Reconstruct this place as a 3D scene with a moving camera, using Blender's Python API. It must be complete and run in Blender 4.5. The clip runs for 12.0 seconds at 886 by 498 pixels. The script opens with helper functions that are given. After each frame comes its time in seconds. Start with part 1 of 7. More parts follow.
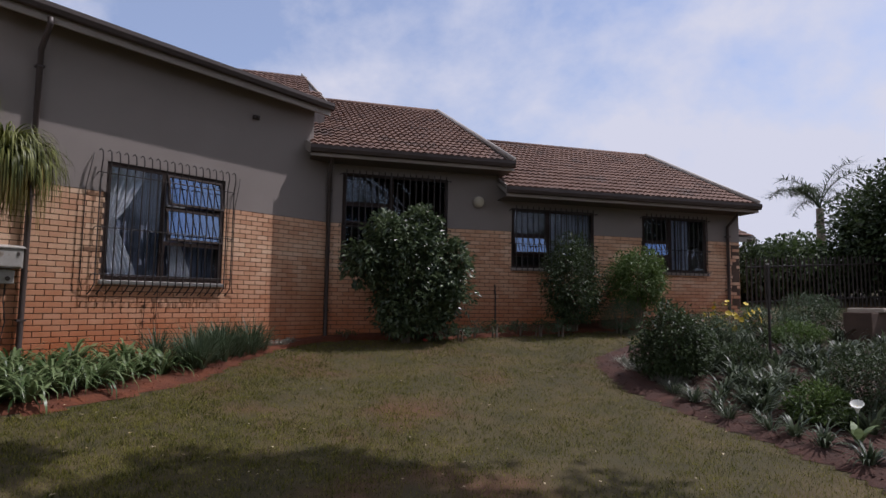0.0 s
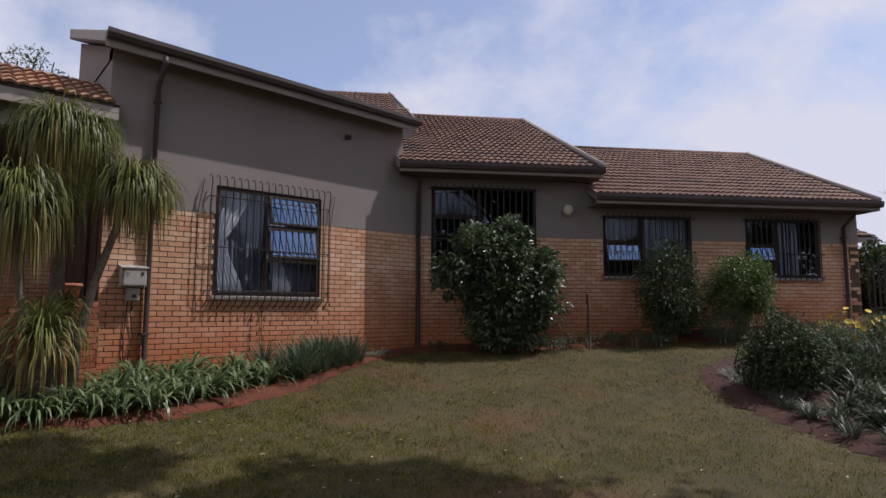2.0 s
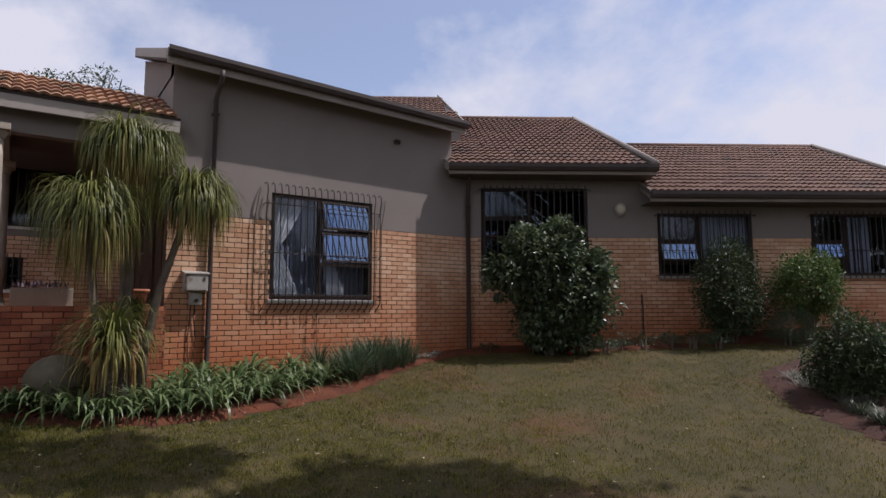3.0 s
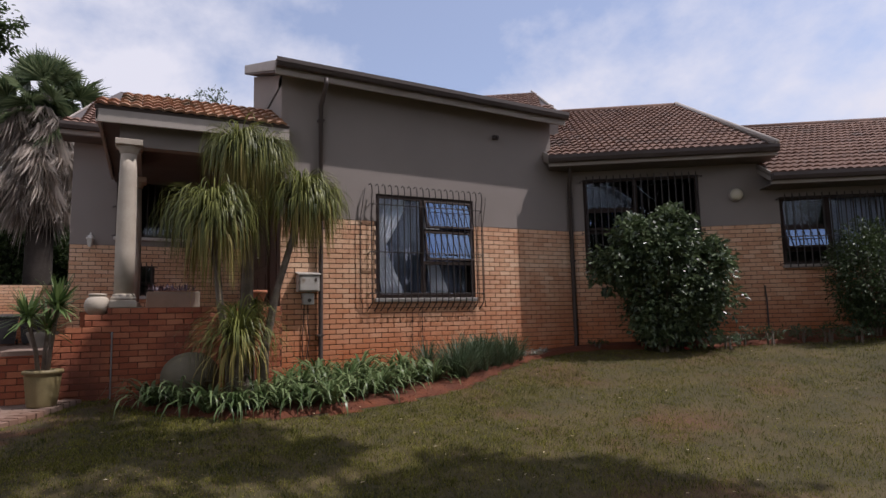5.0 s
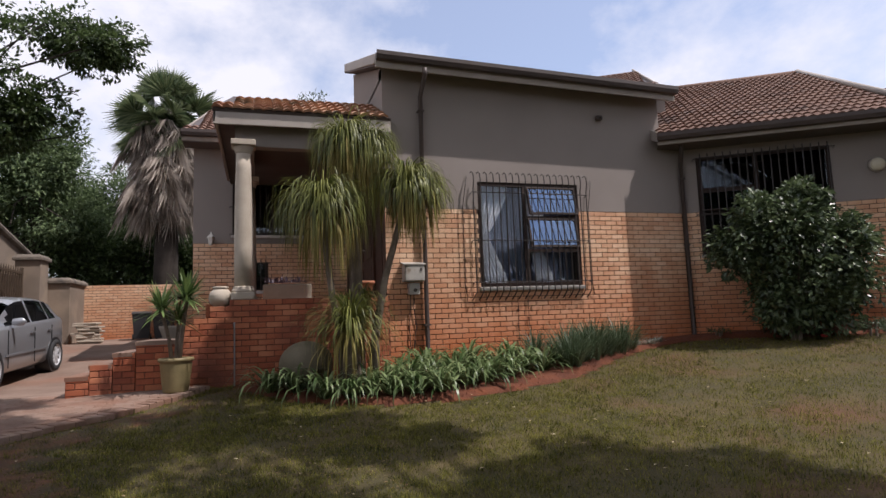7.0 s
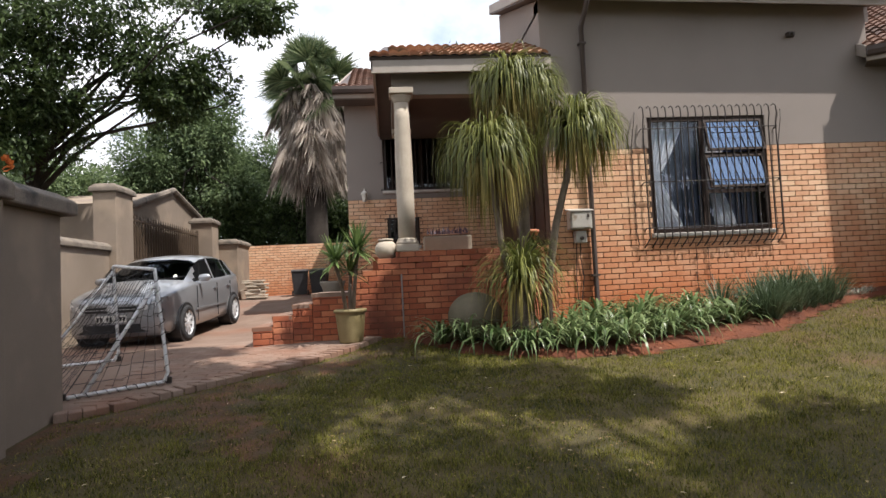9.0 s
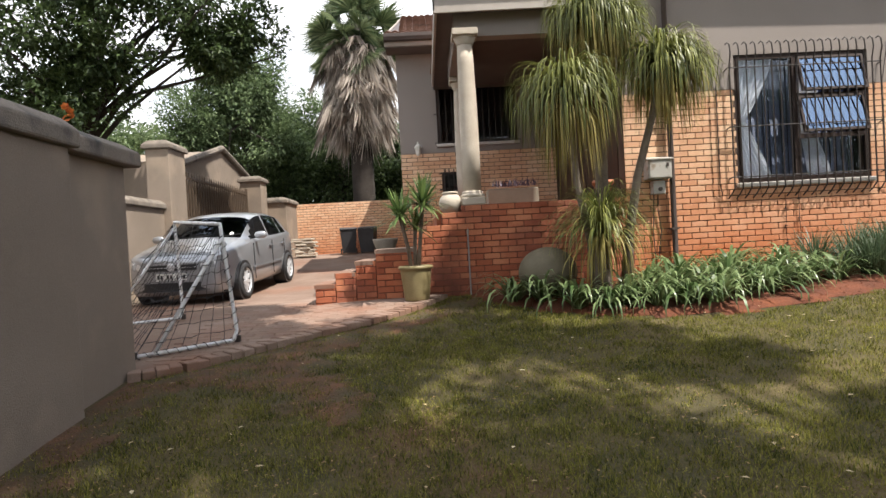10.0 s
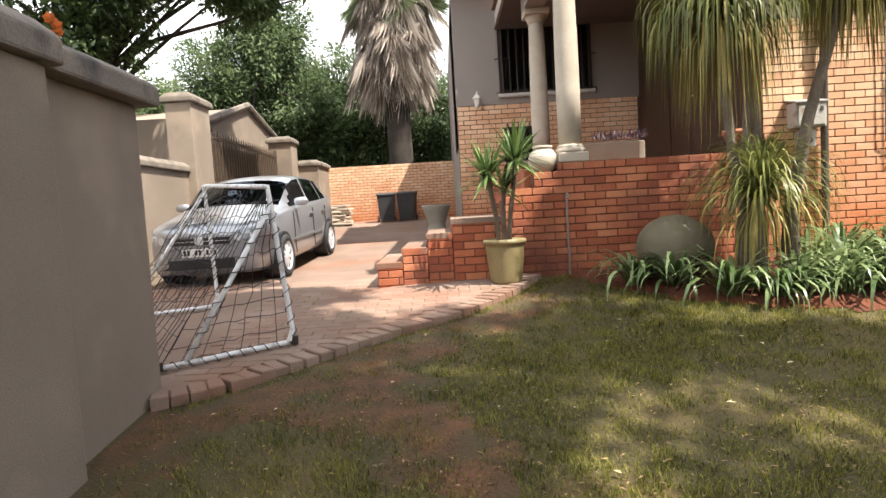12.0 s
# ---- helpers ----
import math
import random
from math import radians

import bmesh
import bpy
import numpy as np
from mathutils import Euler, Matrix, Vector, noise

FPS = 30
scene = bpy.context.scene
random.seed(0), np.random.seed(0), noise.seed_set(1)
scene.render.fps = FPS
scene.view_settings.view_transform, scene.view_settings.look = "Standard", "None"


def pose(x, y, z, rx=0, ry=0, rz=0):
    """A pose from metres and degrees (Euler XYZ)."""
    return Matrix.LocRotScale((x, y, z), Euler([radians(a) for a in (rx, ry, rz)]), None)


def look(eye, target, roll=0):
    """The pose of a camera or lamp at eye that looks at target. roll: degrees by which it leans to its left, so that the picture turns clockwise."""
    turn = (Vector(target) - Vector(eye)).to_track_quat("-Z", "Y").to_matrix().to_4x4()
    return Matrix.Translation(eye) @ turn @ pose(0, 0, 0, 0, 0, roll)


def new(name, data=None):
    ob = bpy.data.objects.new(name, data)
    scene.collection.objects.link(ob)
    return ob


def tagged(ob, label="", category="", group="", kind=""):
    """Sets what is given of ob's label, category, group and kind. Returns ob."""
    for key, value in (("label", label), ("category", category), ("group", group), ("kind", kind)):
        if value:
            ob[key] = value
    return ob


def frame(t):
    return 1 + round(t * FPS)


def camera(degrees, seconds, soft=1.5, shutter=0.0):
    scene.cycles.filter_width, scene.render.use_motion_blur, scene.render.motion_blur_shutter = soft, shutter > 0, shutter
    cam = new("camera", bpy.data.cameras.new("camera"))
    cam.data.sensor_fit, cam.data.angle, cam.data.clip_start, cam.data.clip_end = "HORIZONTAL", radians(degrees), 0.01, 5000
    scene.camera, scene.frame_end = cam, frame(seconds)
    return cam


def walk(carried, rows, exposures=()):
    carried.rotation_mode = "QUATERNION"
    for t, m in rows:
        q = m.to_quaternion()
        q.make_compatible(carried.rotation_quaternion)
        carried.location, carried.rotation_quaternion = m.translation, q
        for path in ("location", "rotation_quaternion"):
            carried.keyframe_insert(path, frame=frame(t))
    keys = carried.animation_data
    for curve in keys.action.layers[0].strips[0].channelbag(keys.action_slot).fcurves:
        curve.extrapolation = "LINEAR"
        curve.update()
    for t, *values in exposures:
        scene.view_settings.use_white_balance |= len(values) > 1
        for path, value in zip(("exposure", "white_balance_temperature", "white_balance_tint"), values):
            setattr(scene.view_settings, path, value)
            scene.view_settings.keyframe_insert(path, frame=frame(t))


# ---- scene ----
# camera: seconds, x, y, z, yaw, pitch, roll
cam = camera(73.44, 12.0)
ROWS = [
    (0.0, -3.422, -9.905, 1.946, -49.06, 5.13, -0.77),
    (0.5, -3.450, -9.897, 1.965, -46.94, 5.25, -0.63),
    (1.0, -3.469, -9.867, 1.982, -45.02, 5.44, -0.44),
    (1.5, -3.476, -9.888, 1.989, -42.88, 5.68, -0.29),
    (2.0, -3.473, -9.921, 1.988, -40.50, 5.90, -0.16),
    (2.5, -3.453, -9.971, 1.993, -37.88, 6.02, -0.00),
    (3.0, -3.463, -9.976, 2.001, -35.41, 6.03, 0.20),
    (5.0, -3.561, -9.769, 1.863, -26.35, 6.58, 1.30),
    (5.5, -3.550, -9.747, 1.835, -23.68, 6.66, 1.54),
    (6.0, -3.567, -9.691, 1.801, -21.58, 6.72, 1.74),
    (6.5, -3.591, -9.625, 1.766, -19.44, 6.72, 1.88),
    (7.0, -3.642, -9.545, 1.745, -17.10, 6.49, 2.04),
    (9.0, -4.154, -8.962, 1.654, -5.09, 3.00, 2.77),
    (9.5, -4.374, -8.737, 1.641, -3.41, 1.63, 2.96),
    (10.0, -4.558, -8.482, 1.615, -1.59, -0.73, 3.14),
    (10.5, -4.778, -8.208, 1.647, -0.47, -1.47, 3.24),
    (11.0, -4.995, -7.839, 1.653, 0.04, -2.05, 3.32),
    (11.5, -5.160, -7.353, 1.652, 0.09, -3.02, 3.33),
    (12.0, -5.325, -6.856, 1.679, 0.18, -3.95, 3.45),
]
EXPOSURES = [(0.0, -0.62, 5900, 20), (3.0, -0.52, 6050, 20), (7.0, -0.12, 6270, 18), (9.0, 0.48, 6440, 12), (10.5, 0.99, 6560, 10), (12.0, 1.36, 6700, 10)]
walk(cam, [(t, pose(x, y, z, 90 + pitch, roll, yaw)) for t, x, y, z, yaw, pitch, roll in ROWS], EXPOSURES)
# ---- sky and sun ----
SUN_DIR = Vector((0.67, -0.44, 1.35)).normalized()
elev = math.asin(SUN_DIR.z)
world = bpy.data.worlds.new("sky")
scene.world = world
world.use_nodes = True
wn, wl = world.node_tree.nodes, world.node_tree.links
sky = wn.new("ShaderNodeTexSky")
sky.sky_type = "NISHITA"
sky.sun_disc = False
sky.sun_elevation = elev
sky.sun_rotation = math.atan2(SUN_DIR.x, SUN_DIR.y)
sky.dust_density = 1.5
sky_bg = wn["Background"]
wc = wn.new("ShaderNodeTexCoord")
wm = wn.new("ShaderNodeMapping")
wm.inputs["Scale"].default_value = (1.0, 1.0, 1.35)
wm.inputs["Location"].default_value = (0.35, 0.1, 0.2)
wnoise = wn.new("ShaderNodeTexNoise")
wnoise.inputs["Scale"].default_value = 1.9
wnoise.inputs["Detail"].default_value = 9
wnoise.inputs["Roughness"].default_value = 0.58
wnoise.inputs["Distortion"].default_value = 0.12
wramp = wn.new("ShaderNodeValToRGB")
wramp.color_ramp.elements[0].position = 0.37
wramp.color_ramp.elements[1].position = 0.52
wramp.color_ramp.elements[0].color = (0.25, 0.25, 0.25, 1)
wmix = wn.new("ShaderNodeMixRGB")
wmix.inputs[2].default_value = (27.5, 27.9, 28.9, 1)
wl.new(wc.outputs["Generated"], wm.inputs["Vector"])
wl.new(wm.outputs[0], wnoise.inputs["Vector"])
wl.new(wnoise.outputs["Fac"], wramp.inputs[0])
wl.new(wramp.outputs[0], wmix.inputs[0])
wgain = wn.new("ShaderNodeMixRGB")
wgain.blend_type = "MULTIPLY"
wgain.inputs[0].default_value = 1.0
wgain.inputs[2].default_value = (5.2, 5.4, 5.5, 1)
wl.new(sky.outputs[0], wgain.inputs[1])
wl.new(wgain.outputs[0], wmix.inputs[1])
wl.new(wmix.outputs[0], sky_bg.inputs[0])
sky_bg.inputs[1].default_value = 0.037
sun_data = bpy.data.lights.new("sun", "SUN")
sun_data.energy = 5.4
sun_data.angle = radians(0.6)
sun_data.color = (1.0, 0.95, 0.87)
sun = new("sun", sun_data)
sun.matrix_world = look(SUN_DIR * 60, (0, 0, 0))

# ---- materials ----
def material(name, colors, scale=6.0, rough=0.8, bump=0.2, fine=60.0, metal=0.0, spread=0.0, spec=0.5, dirt=None, coat=0.0, trans=0.0, splash=None):
    """A surface whose colour wanders between colors at two scales, with grain in the relief. spread: how far single pieces differ."""
    m = bpy.data.materials.new(name)
    m.use_nodes = True
    n, l = m.node_tree.nodes, m.node_tree.links
    b = n["Principled BSDF"]
    tc = n.new("ShaderNodeTexCoord")
    geo = n.new("ShaderNodeNewGeometry")
    n1 = n.new("ShaderNodeTexNoise")
    n1.inputs["Scale"].default_value, n1.inputs["Detail"].default_value = scale, 5
    n2 = n.new("ShaderNodeTexNoise")
    n2.inputs["Scale"].default_value, n2.inputs["Detail"].default_value = fine, 4
    for q in (n1, n2):
        l.new(geo.outputs["Position"], q.inputs["Vector"])
    mix = n.new("ShaderNodeMath")
    mix.operation = "MULTIPLY_ADD"
    mix.inputs[1].default_value, mix.inputs[2].default_value = 0.45, -0.12
    add = n.new("ShaderNodeMath")
    add.operation = "MULTIPLY_ADD"
    add.inputs[1].default_value = 0.8
    l.new(n2.outputs["Fac"], mix.inputs[0])
    l.new(n1.outputs["Fac"], add.inputs[0])
    l.new(mix.outputs[0], add.inputs[2])
    fac = add.outputs[0]
    if spread:
        info = n.new("ShaderNodeObjectInfo")
        both = n.new("ShaderNodeMath")
        both.operation = "ADD"
        l.new(info.outputs["Random"], both.inputs[0])
        l.new(geo.outputs["Random Per Island"], both.inputs[1])
        fr = n.new("ShaderNodeMath")
        fr.operation = "FRACT"
        l.new(both.outputs[0], fr.inputs[0])
        sp = n.new("ShaderNodeMath")
        sp.operation = "MULTIPLY_ADD"
        sp.inputs[1].default_value, sp.inputs[2].default_value = spread, -spread / 2
        l.new(fr.outputs[0], sp.inputs[0])
        tot = n.new("ShaderNodeMath")
        tot.operation = "ADD"
        l.new(fac, tot.inputs[0])
        l.new(sp.outputs[0], tot.inputs[1])
        fac = tot.outputs[0]
    ramp = n.new("ShaderNodeValToRGB")
    els = ramp.color_ramp.elements
    while len(els) < len(colors):
        els.new(0.5)
    for i, c in enumerate(colors):
        els[i].position = 0.25 + 0.5 * i / max(1, len(colors) - 1)
        els[i].color = (*c, 1)
    l.new(fac, ramp.inputs[0])
    col = ramp.outputs[0]
    if dirt:
        d1 = n.new("ShaderNodeTexNoise")
        d1.inputs["Scale"].default_value, d1.inputs["Detail"].default_value = dirt[1], 6
        l.new(geo.outputs["Position"], d1.inputs["Vector"])
        dr = n.new("ShaderNodeValToRGB")
        dr.color_ramp.elements[0].position, dr.color_ramp.elements[1].position = dirt[2], dirt[3]
        l.new(d1.outputs["Fac"], dr.inputs[0])
        dm = n.new("ShaderNodeMixRGB")
        dm.inputs[2].default_value = (*dirt[0], 1)
        l.new(dr.outputs[0], dm.inputs[0])
        l.new(col, dm.inputs[1])
        col = dm.outputs[0]
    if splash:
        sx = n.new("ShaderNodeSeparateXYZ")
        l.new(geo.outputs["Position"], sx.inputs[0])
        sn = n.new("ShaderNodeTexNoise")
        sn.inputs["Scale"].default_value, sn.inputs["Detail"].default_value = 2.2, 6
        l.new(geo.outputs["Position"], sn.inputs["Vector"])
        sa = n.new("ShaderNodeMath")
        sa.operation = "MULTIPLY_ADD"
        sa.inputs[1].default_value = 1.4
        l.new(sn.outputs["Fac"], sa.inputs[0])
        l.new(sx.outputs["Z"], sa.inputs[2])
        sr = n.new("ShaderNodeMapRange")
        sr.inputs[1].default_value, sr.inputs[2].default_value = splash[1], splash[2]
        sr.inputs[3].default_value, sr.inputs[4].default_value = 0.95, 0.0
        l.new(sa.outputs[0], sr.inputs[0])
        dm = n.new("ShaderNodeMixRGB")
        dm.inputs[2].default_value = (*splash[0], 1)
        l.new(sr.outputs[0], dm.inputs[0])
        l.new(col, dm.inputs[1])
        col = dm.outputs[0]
    l.new(col, b.inputs["Base Color"])
    b.inputs["Roughness"].default_value = rough
    b.inputs["Metallic"].default_value = metal
    b.inputs["Specular IOR Level"].default_value = spec
    b.inputs["Coat Weight"].default_value = coat
    if trans:
        t = n.new("ShaderNodeBsdfTranslucent")
        l.new(col, t.inputs[0])
        ms = n.new("ShaderNodeMixShader")
        ms.inputs[0].default_value = trans
        l.new(b.outputs[0], ms.inputs[1])
        l.new(t.outputs[0], ms.inputs[2])
        l.new(ms.outputs[0], n["Material Output"].inputs[0])
    if bump:
        bp = n.new("ShaderNodeBump")
        bp.inputs["Strength"].default_value, bp.inputs["Distance"].default_value = bump, 0.01
        l.new(n2.outputs["Fac"], bp.inputs["Height"])
        l.new(bp.outputs[0], b.inputs["Normal"])
    return m


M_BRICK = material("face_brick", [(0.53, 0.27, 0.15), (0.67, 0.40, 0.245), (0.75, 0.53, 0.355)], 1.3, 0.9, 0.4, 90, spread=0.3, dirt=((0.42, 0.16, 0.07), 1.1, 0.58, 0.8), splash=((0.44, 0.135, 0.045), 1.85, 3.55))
M_REDBRICK = material("red_brick", [(0.24, 0.06, 0.025), (0.36, 0.108, 0.048), (0.47, 0.18, 0.088)], 1.5, 0.85, 0.35, 80, spread=0.42, dirt=((0.16, 0.05, 0.03), 1.3, 0.52, 0.75))
M_MORTAR = material("mortar", [(0.06, 0.036, 0.025), (0.12, 0.077, 0.055)], 3, 0.95, 0.5, 120)
M_REDMORTAR = material("dark_red_mortar", [(0.10, 0.035, 0.02), (0.18, 0.07, 0.04)], 3, 0.95, 0.5, 120)
M_PLASTER = material("grey_brown_plaster", [(0.23, 0.198, 0.178), (0.27, 0.233, 0.21)], 0.8, 0.92, 0.25, 150)
M_PLASTER_WALL = material("boundary_plaster", [(0.155, 0.12, 0.09), (0.235, 0.185, 0.145)], 0.9, 0.93, 0.35, 120, dirt=((0.29, 0.225, 0.165), 1.1, 0.5, 0.72))
M_COPING = material("weathered_coping", [(0.10, 0.085, 0.07), (0.22, 0.18, 0.145)], 3, 0.92, 0.5, 60, dirt=((0.05, 0.045, 0.04), 4, 0.5, 0.75))
M_TRIM = material("fascia_paint", [(0.29, 0.255, 0.22), (0.38, 0.335, 0.295)], 2, 0.6, 0.1, 60)
M_STEEL = material("brushed_steel", [(0.4, 0.4, 0.4), (0.5, 0.5, 0.5)], 8, 0.35, 0.05, 60, metal=0.9)
M_GUTTER = material("dark_gutter", [(0.045, 0.032, 0.028), (0.075, 0.055, 0.047)], 3, 0.5, 0.1, 60)
M_SOFFIT = material("soffit", [(0.09, 0.074, 0.066), (0.13, 0.107, 0.096)], 2, 0.8, 0.1, 60)
M_TILE = material("roof_tile", [(0.095, 0.05, 0.034), (0.145, 0.078, 0.054), (0.19, 0.11, 0.078)], 1.6, 0.85, 0.4, 70, spread=0.2, dirt=((0.05, 0.04, 0.035), 1.3, 0.55, 0.8))
M_PTILE = material("porch_tile", [(0.21, 0.095, 0.052), (0.31, 0.155, 0.085), (0.38, 0.225, 0.135)], 2, 0.85, 0.4, 70, spread=0.5, dirt=((0.10, 0.08, 0.05), 2.5, 0.52, 0.7))
M_FRAME = material("bronze_frame", [(0.025, 0.016, 0.013), (0.045, 0.029, 0.023)], 5, 0.6, 0.05, 50, spec=0.25)
M_BAR = material("burglar_bar", [(0.02, 0.014, 0.012), (0.035, 0.025, 0.02)], 9, 0.5, 0.1, 80)
M_SILL = material("sill", [(0.42, 0.38, 0.34), (0.55, 0.51, 0.47)], 4, 0.8, 0.2, 60)
M_CURTAIN = material("white_curtain", [(0.8, 0.8, 0.83), (0.9, 0.9, 0.92)], 3, 0.9, 0.1, 200, trans=0.3)
# lighter copy of the vertical blind, with the light on it in the colour
M_LITBLIND = material("lit_vertical_blind", [(0.34, 0.36, 0.43), (0.42, 0.44, 0.52)], 3, 0.8, 0.1, 200)
M_BLIND = material("vertical_blind", [(0.13, 0.145, 0.20), (0.18, 0.20, 0.27)], 3, 0.8, 0.1, 200)
# near-black room walls: the indoor dimness is put into their colour
M_ROOMSHADE = material("room_shade_black", [(0.03, 0.027, 0.025), (0.05, 0.045, 0.04)], 1, 0.9, 0.0, 30)
M_LAWN = material("lawn_soil", [(0.03, 0.026, 0.007), (0.056, 0.043, 0.012), (0.092, 0.062, 0.022)], 1.4, 0.95, 1.0, 55, dirt=((0.10, 0.042, 0.018), 0.55, 0.56, 0.75))
# darker red soil than M_SOIL, for the right-hand bed
M_DARKSOIL = material("dark_red_soil", [(0.026, 0.011, 0.007), (0.07, 0.024, 0.012)], 4, 0.95, 1.0, 30)
M_SOIL = material("red_soil", [(0.055, 0.015, 0.006), (0.15, 0.042, 0.014)], 4, 0.97, 1.0, 30)
M_PAVER = material("clay_paver", [(0.135, 0.085, 0.062), (0.185, 0.124, 0.092), (0.245, 0.175, 0.138)], 1.2, 0.9, 0.4, 70, spread=0.25, dirt=((0.19, 0.085, 0.05), 0.9, 0.5, 0.75))
M_STONE = material("cast_stone", [(0.36, 0.305, 0.24), (0.47, 0.41, 0.335)], 5, 0.85, 0.3, 80)
M_POT = material("glazed_olive_pot", [(0.16, 0.125, 0.055), (0.24, 0.19, 0.09)], 4, 0.55, 0.2, 60)
M_BARK = material("grey_bark", [(0.10, 0.075, 0.055), (0.20, 0.16, 0.125)], 7, 0.95, 0.9, 40)
M_DARKBARK = material("dark_bark", [(0.022, 0.016, 0.013), (0.05, 0.04, 0.032)], 5, 0.95, 0.9, 40)


def glass(name, tint, rough=0.02, ior=1.6, gloss=(0.82, 0.91, 1.0)):
    """A window pane: a clear sheet with a mirror-like face."""
    m = bpy.data.materials.new(name)
    m.use_nodes = True
    n, l = m.node_tree.nodes, m.node_tree.links
    tr = n.new("ShaderNodeBsdfTransparent")
    tr.inputs[0].default_value = (*tint, 1)
    gl = n.new("ShaderNodeBsdfGlossy")
    gl.inputs["Roughness"].default_value = rough
    gl.inputs[0].default_value = (*gloss, 1)
    fr = n.new("ShaderNodeFresnel")
    fr.inputs[0].default_value = ior
    ms = n.new("ShaderNodeMixShader")
    l.new(fr.outputs[0], ms.inputs[0])
    l.new(tr.outputs[0], ms.inputs[1])
    l.new(gl.outputs[0], ms.inputs[2])
    l.new(ms.outputs[0], n["Material Output"].inputs[0])
    return m


M_GLASS = glass("window_glass", (0.93, 0.95, 0.97), 0.02, 1.42)
# blue sky reflection put into the gloss tint, strengthened by a raised ior
M_VENTGLASS = glass("vent_glass_sky_tint", (0.5, 0.56, 0.66), 0.04, 4.2, gloss=(0.42, 0.58, 0.85))


def leaf_mat(name, dark, light, rough=0.45, trans=0.25, spec=0.35):
    return material(name, [dark, tuple((a + b) / 2 for a, b in zip(dark, light)), light], 2.5, rough, 0.1, 30, spread=0.6, spec=spec, trans=trans)


# ---- mesh helpers ----
class Geo:
    """Gathers vertices and faces of one mesh."""

    def __init__(self):
        self.v, self.f, self.n = [], [], 0

    def add(self, v, f):
        v = np.asarray(v, float)
        self.f += [tuple(int(i) + self.n for i in q) for q in f]
        self.v.append(v)
        self.n += len(v)
        return self

    def box(self, x0, x1, y0, y1, z0, z1, m=None):
        v = np.array([(x, y, z) for z in (z0, z1) for x, y in ((x0, y0), (x1, y0), (x1, y1), (x0, y1))], float)
        if m is not None:
            v = np.array([m @ Vector(p) for p in v])
        return self.add(v, [(3, 2, 1, 0), (4, 5, 6, 7), (0, 1, 5, 4), (1, 2, 6, 5), (2, 3, 7, 6), (3, 0, 4, 7)])

    def tube(self, pts, radii, sides=8, caps=True):
        pts = [Vector(p) for p in pts]
        if not hasattr(radii, "__len__"):
            radii = [radii] * len(pts)
        rings = []
        ref = None
        for i, p in enumerate(pts):
            d = (pts[min(i + 1, len(pts) - 1)] - pts[max(i - 1, 0)]).normalized()
            if ref is None:
                ref = Vector((0, 0, 1)) if abs(d.z) < 0.9 else Vector((1, 0, 0))
            a = (ref - d * ref.dot(d)).normalized()
            ref = a
            b = d.cross(a)
            rings += [p + (a * math.cos(2 * math.pi * k / sides) + b * math.sin(2 * math.pi * k / sides)) * radii[i] for k in range(sides)]
        f = []
        for i in range(len(pts) - 1):
            for k in range(sides):
                k2 = (k + 1) % sides
                f.append((i * sides + k, i * sides + k2, (i + 1) * sides + k2, (i + 1) * sides + k))
        if caps:
            f.append(tuple(reversed(range(sides))))
            f.append(tuple(range((len(pts) - 1) * sides, len(pts) * sides)))
        return self.add([tuple(p) for p in rings], f)

    def lathe(self, profile, sides=28, centre=(0, 0, 0)):
        """profile: (radius, height) from bottom to top."""
        v, f = [], []
        for r, z in profile:
            for k in range(sides):
                a = 2 * math.pi * k / sides
                v.append((centre[0] + r * math.cos(a), centre[1] + r * math.sin(a), centre[2] + z))
        for i in range(len(profile) - 1):
            for k in range(sides):
                k2 = (k + 1) % sides
                f.append((i * sides + k, i * sides + k2, (i + 1) * sides + k2, (i + 1) * sides + k))
        f.append(tuple(reversed(range(sides))))
        f.append(tuple(range((len(profile) - 1) * sides, len(profile) * sides)))
        return self.add(v, f)

    def mesh(self, name, mat, smooth=False):
        me = bpy.data.meshes.new(name)
        me.from_pydata(np.concatenate(self.v).tolist(), [], self.f)
        me.materials.append(mat)
        if smooth:
            me.polygons.foreach_set("use_smooth", [True] * len(me.polygons))
        me.update()
        return me


def part(name, g, mat, parent=None, label="", smooth=False):
    ob = new(name, g.mesh(name, mat, smooth) if isinstance(g, Geo) else g)
    if parent is not None:
        ob.parent = parent
    return tagged(ob, label)


def bevel(ob, width=0.006, segments=2):
    b = ob.modifiers.new("bevel", "BEVEL")
    b.width, b.segments, b.limit_method = width, segments, "ANGLE"
    return ob


def thing(name, label, category, group="", kind="", at=(0, 0, 0), rz=0):
    ob = new(name)
    ob.matrix_basis = pose(*at, 0, 0, rz)
    return tagged(ob, label, category, group, kind)


# ---- the plan ----
PHI = 0.57406
CORNER = Vector((4.272, 0.0))
UX, NX = Vector((math.cos(PHI), -math.sin(PHI))), Vector((math.sin(PHI), math.cos(PHI)))
WING = Matrix(((UX.x, NX.x, 0, CORNER.x), (UX.y, NX.y, 0, 0), (0, 0, 1, 0), (0, 0, 0, 1)))   # wing frame: u along the wall, o into the house
Z_PLASTER = 3.58
COURSE, BLEN = 0.085, 0.232


def soft(v, k=1.5):
    return np.log1p(np.exp(np.clip(k * v, -40, 40))) / k


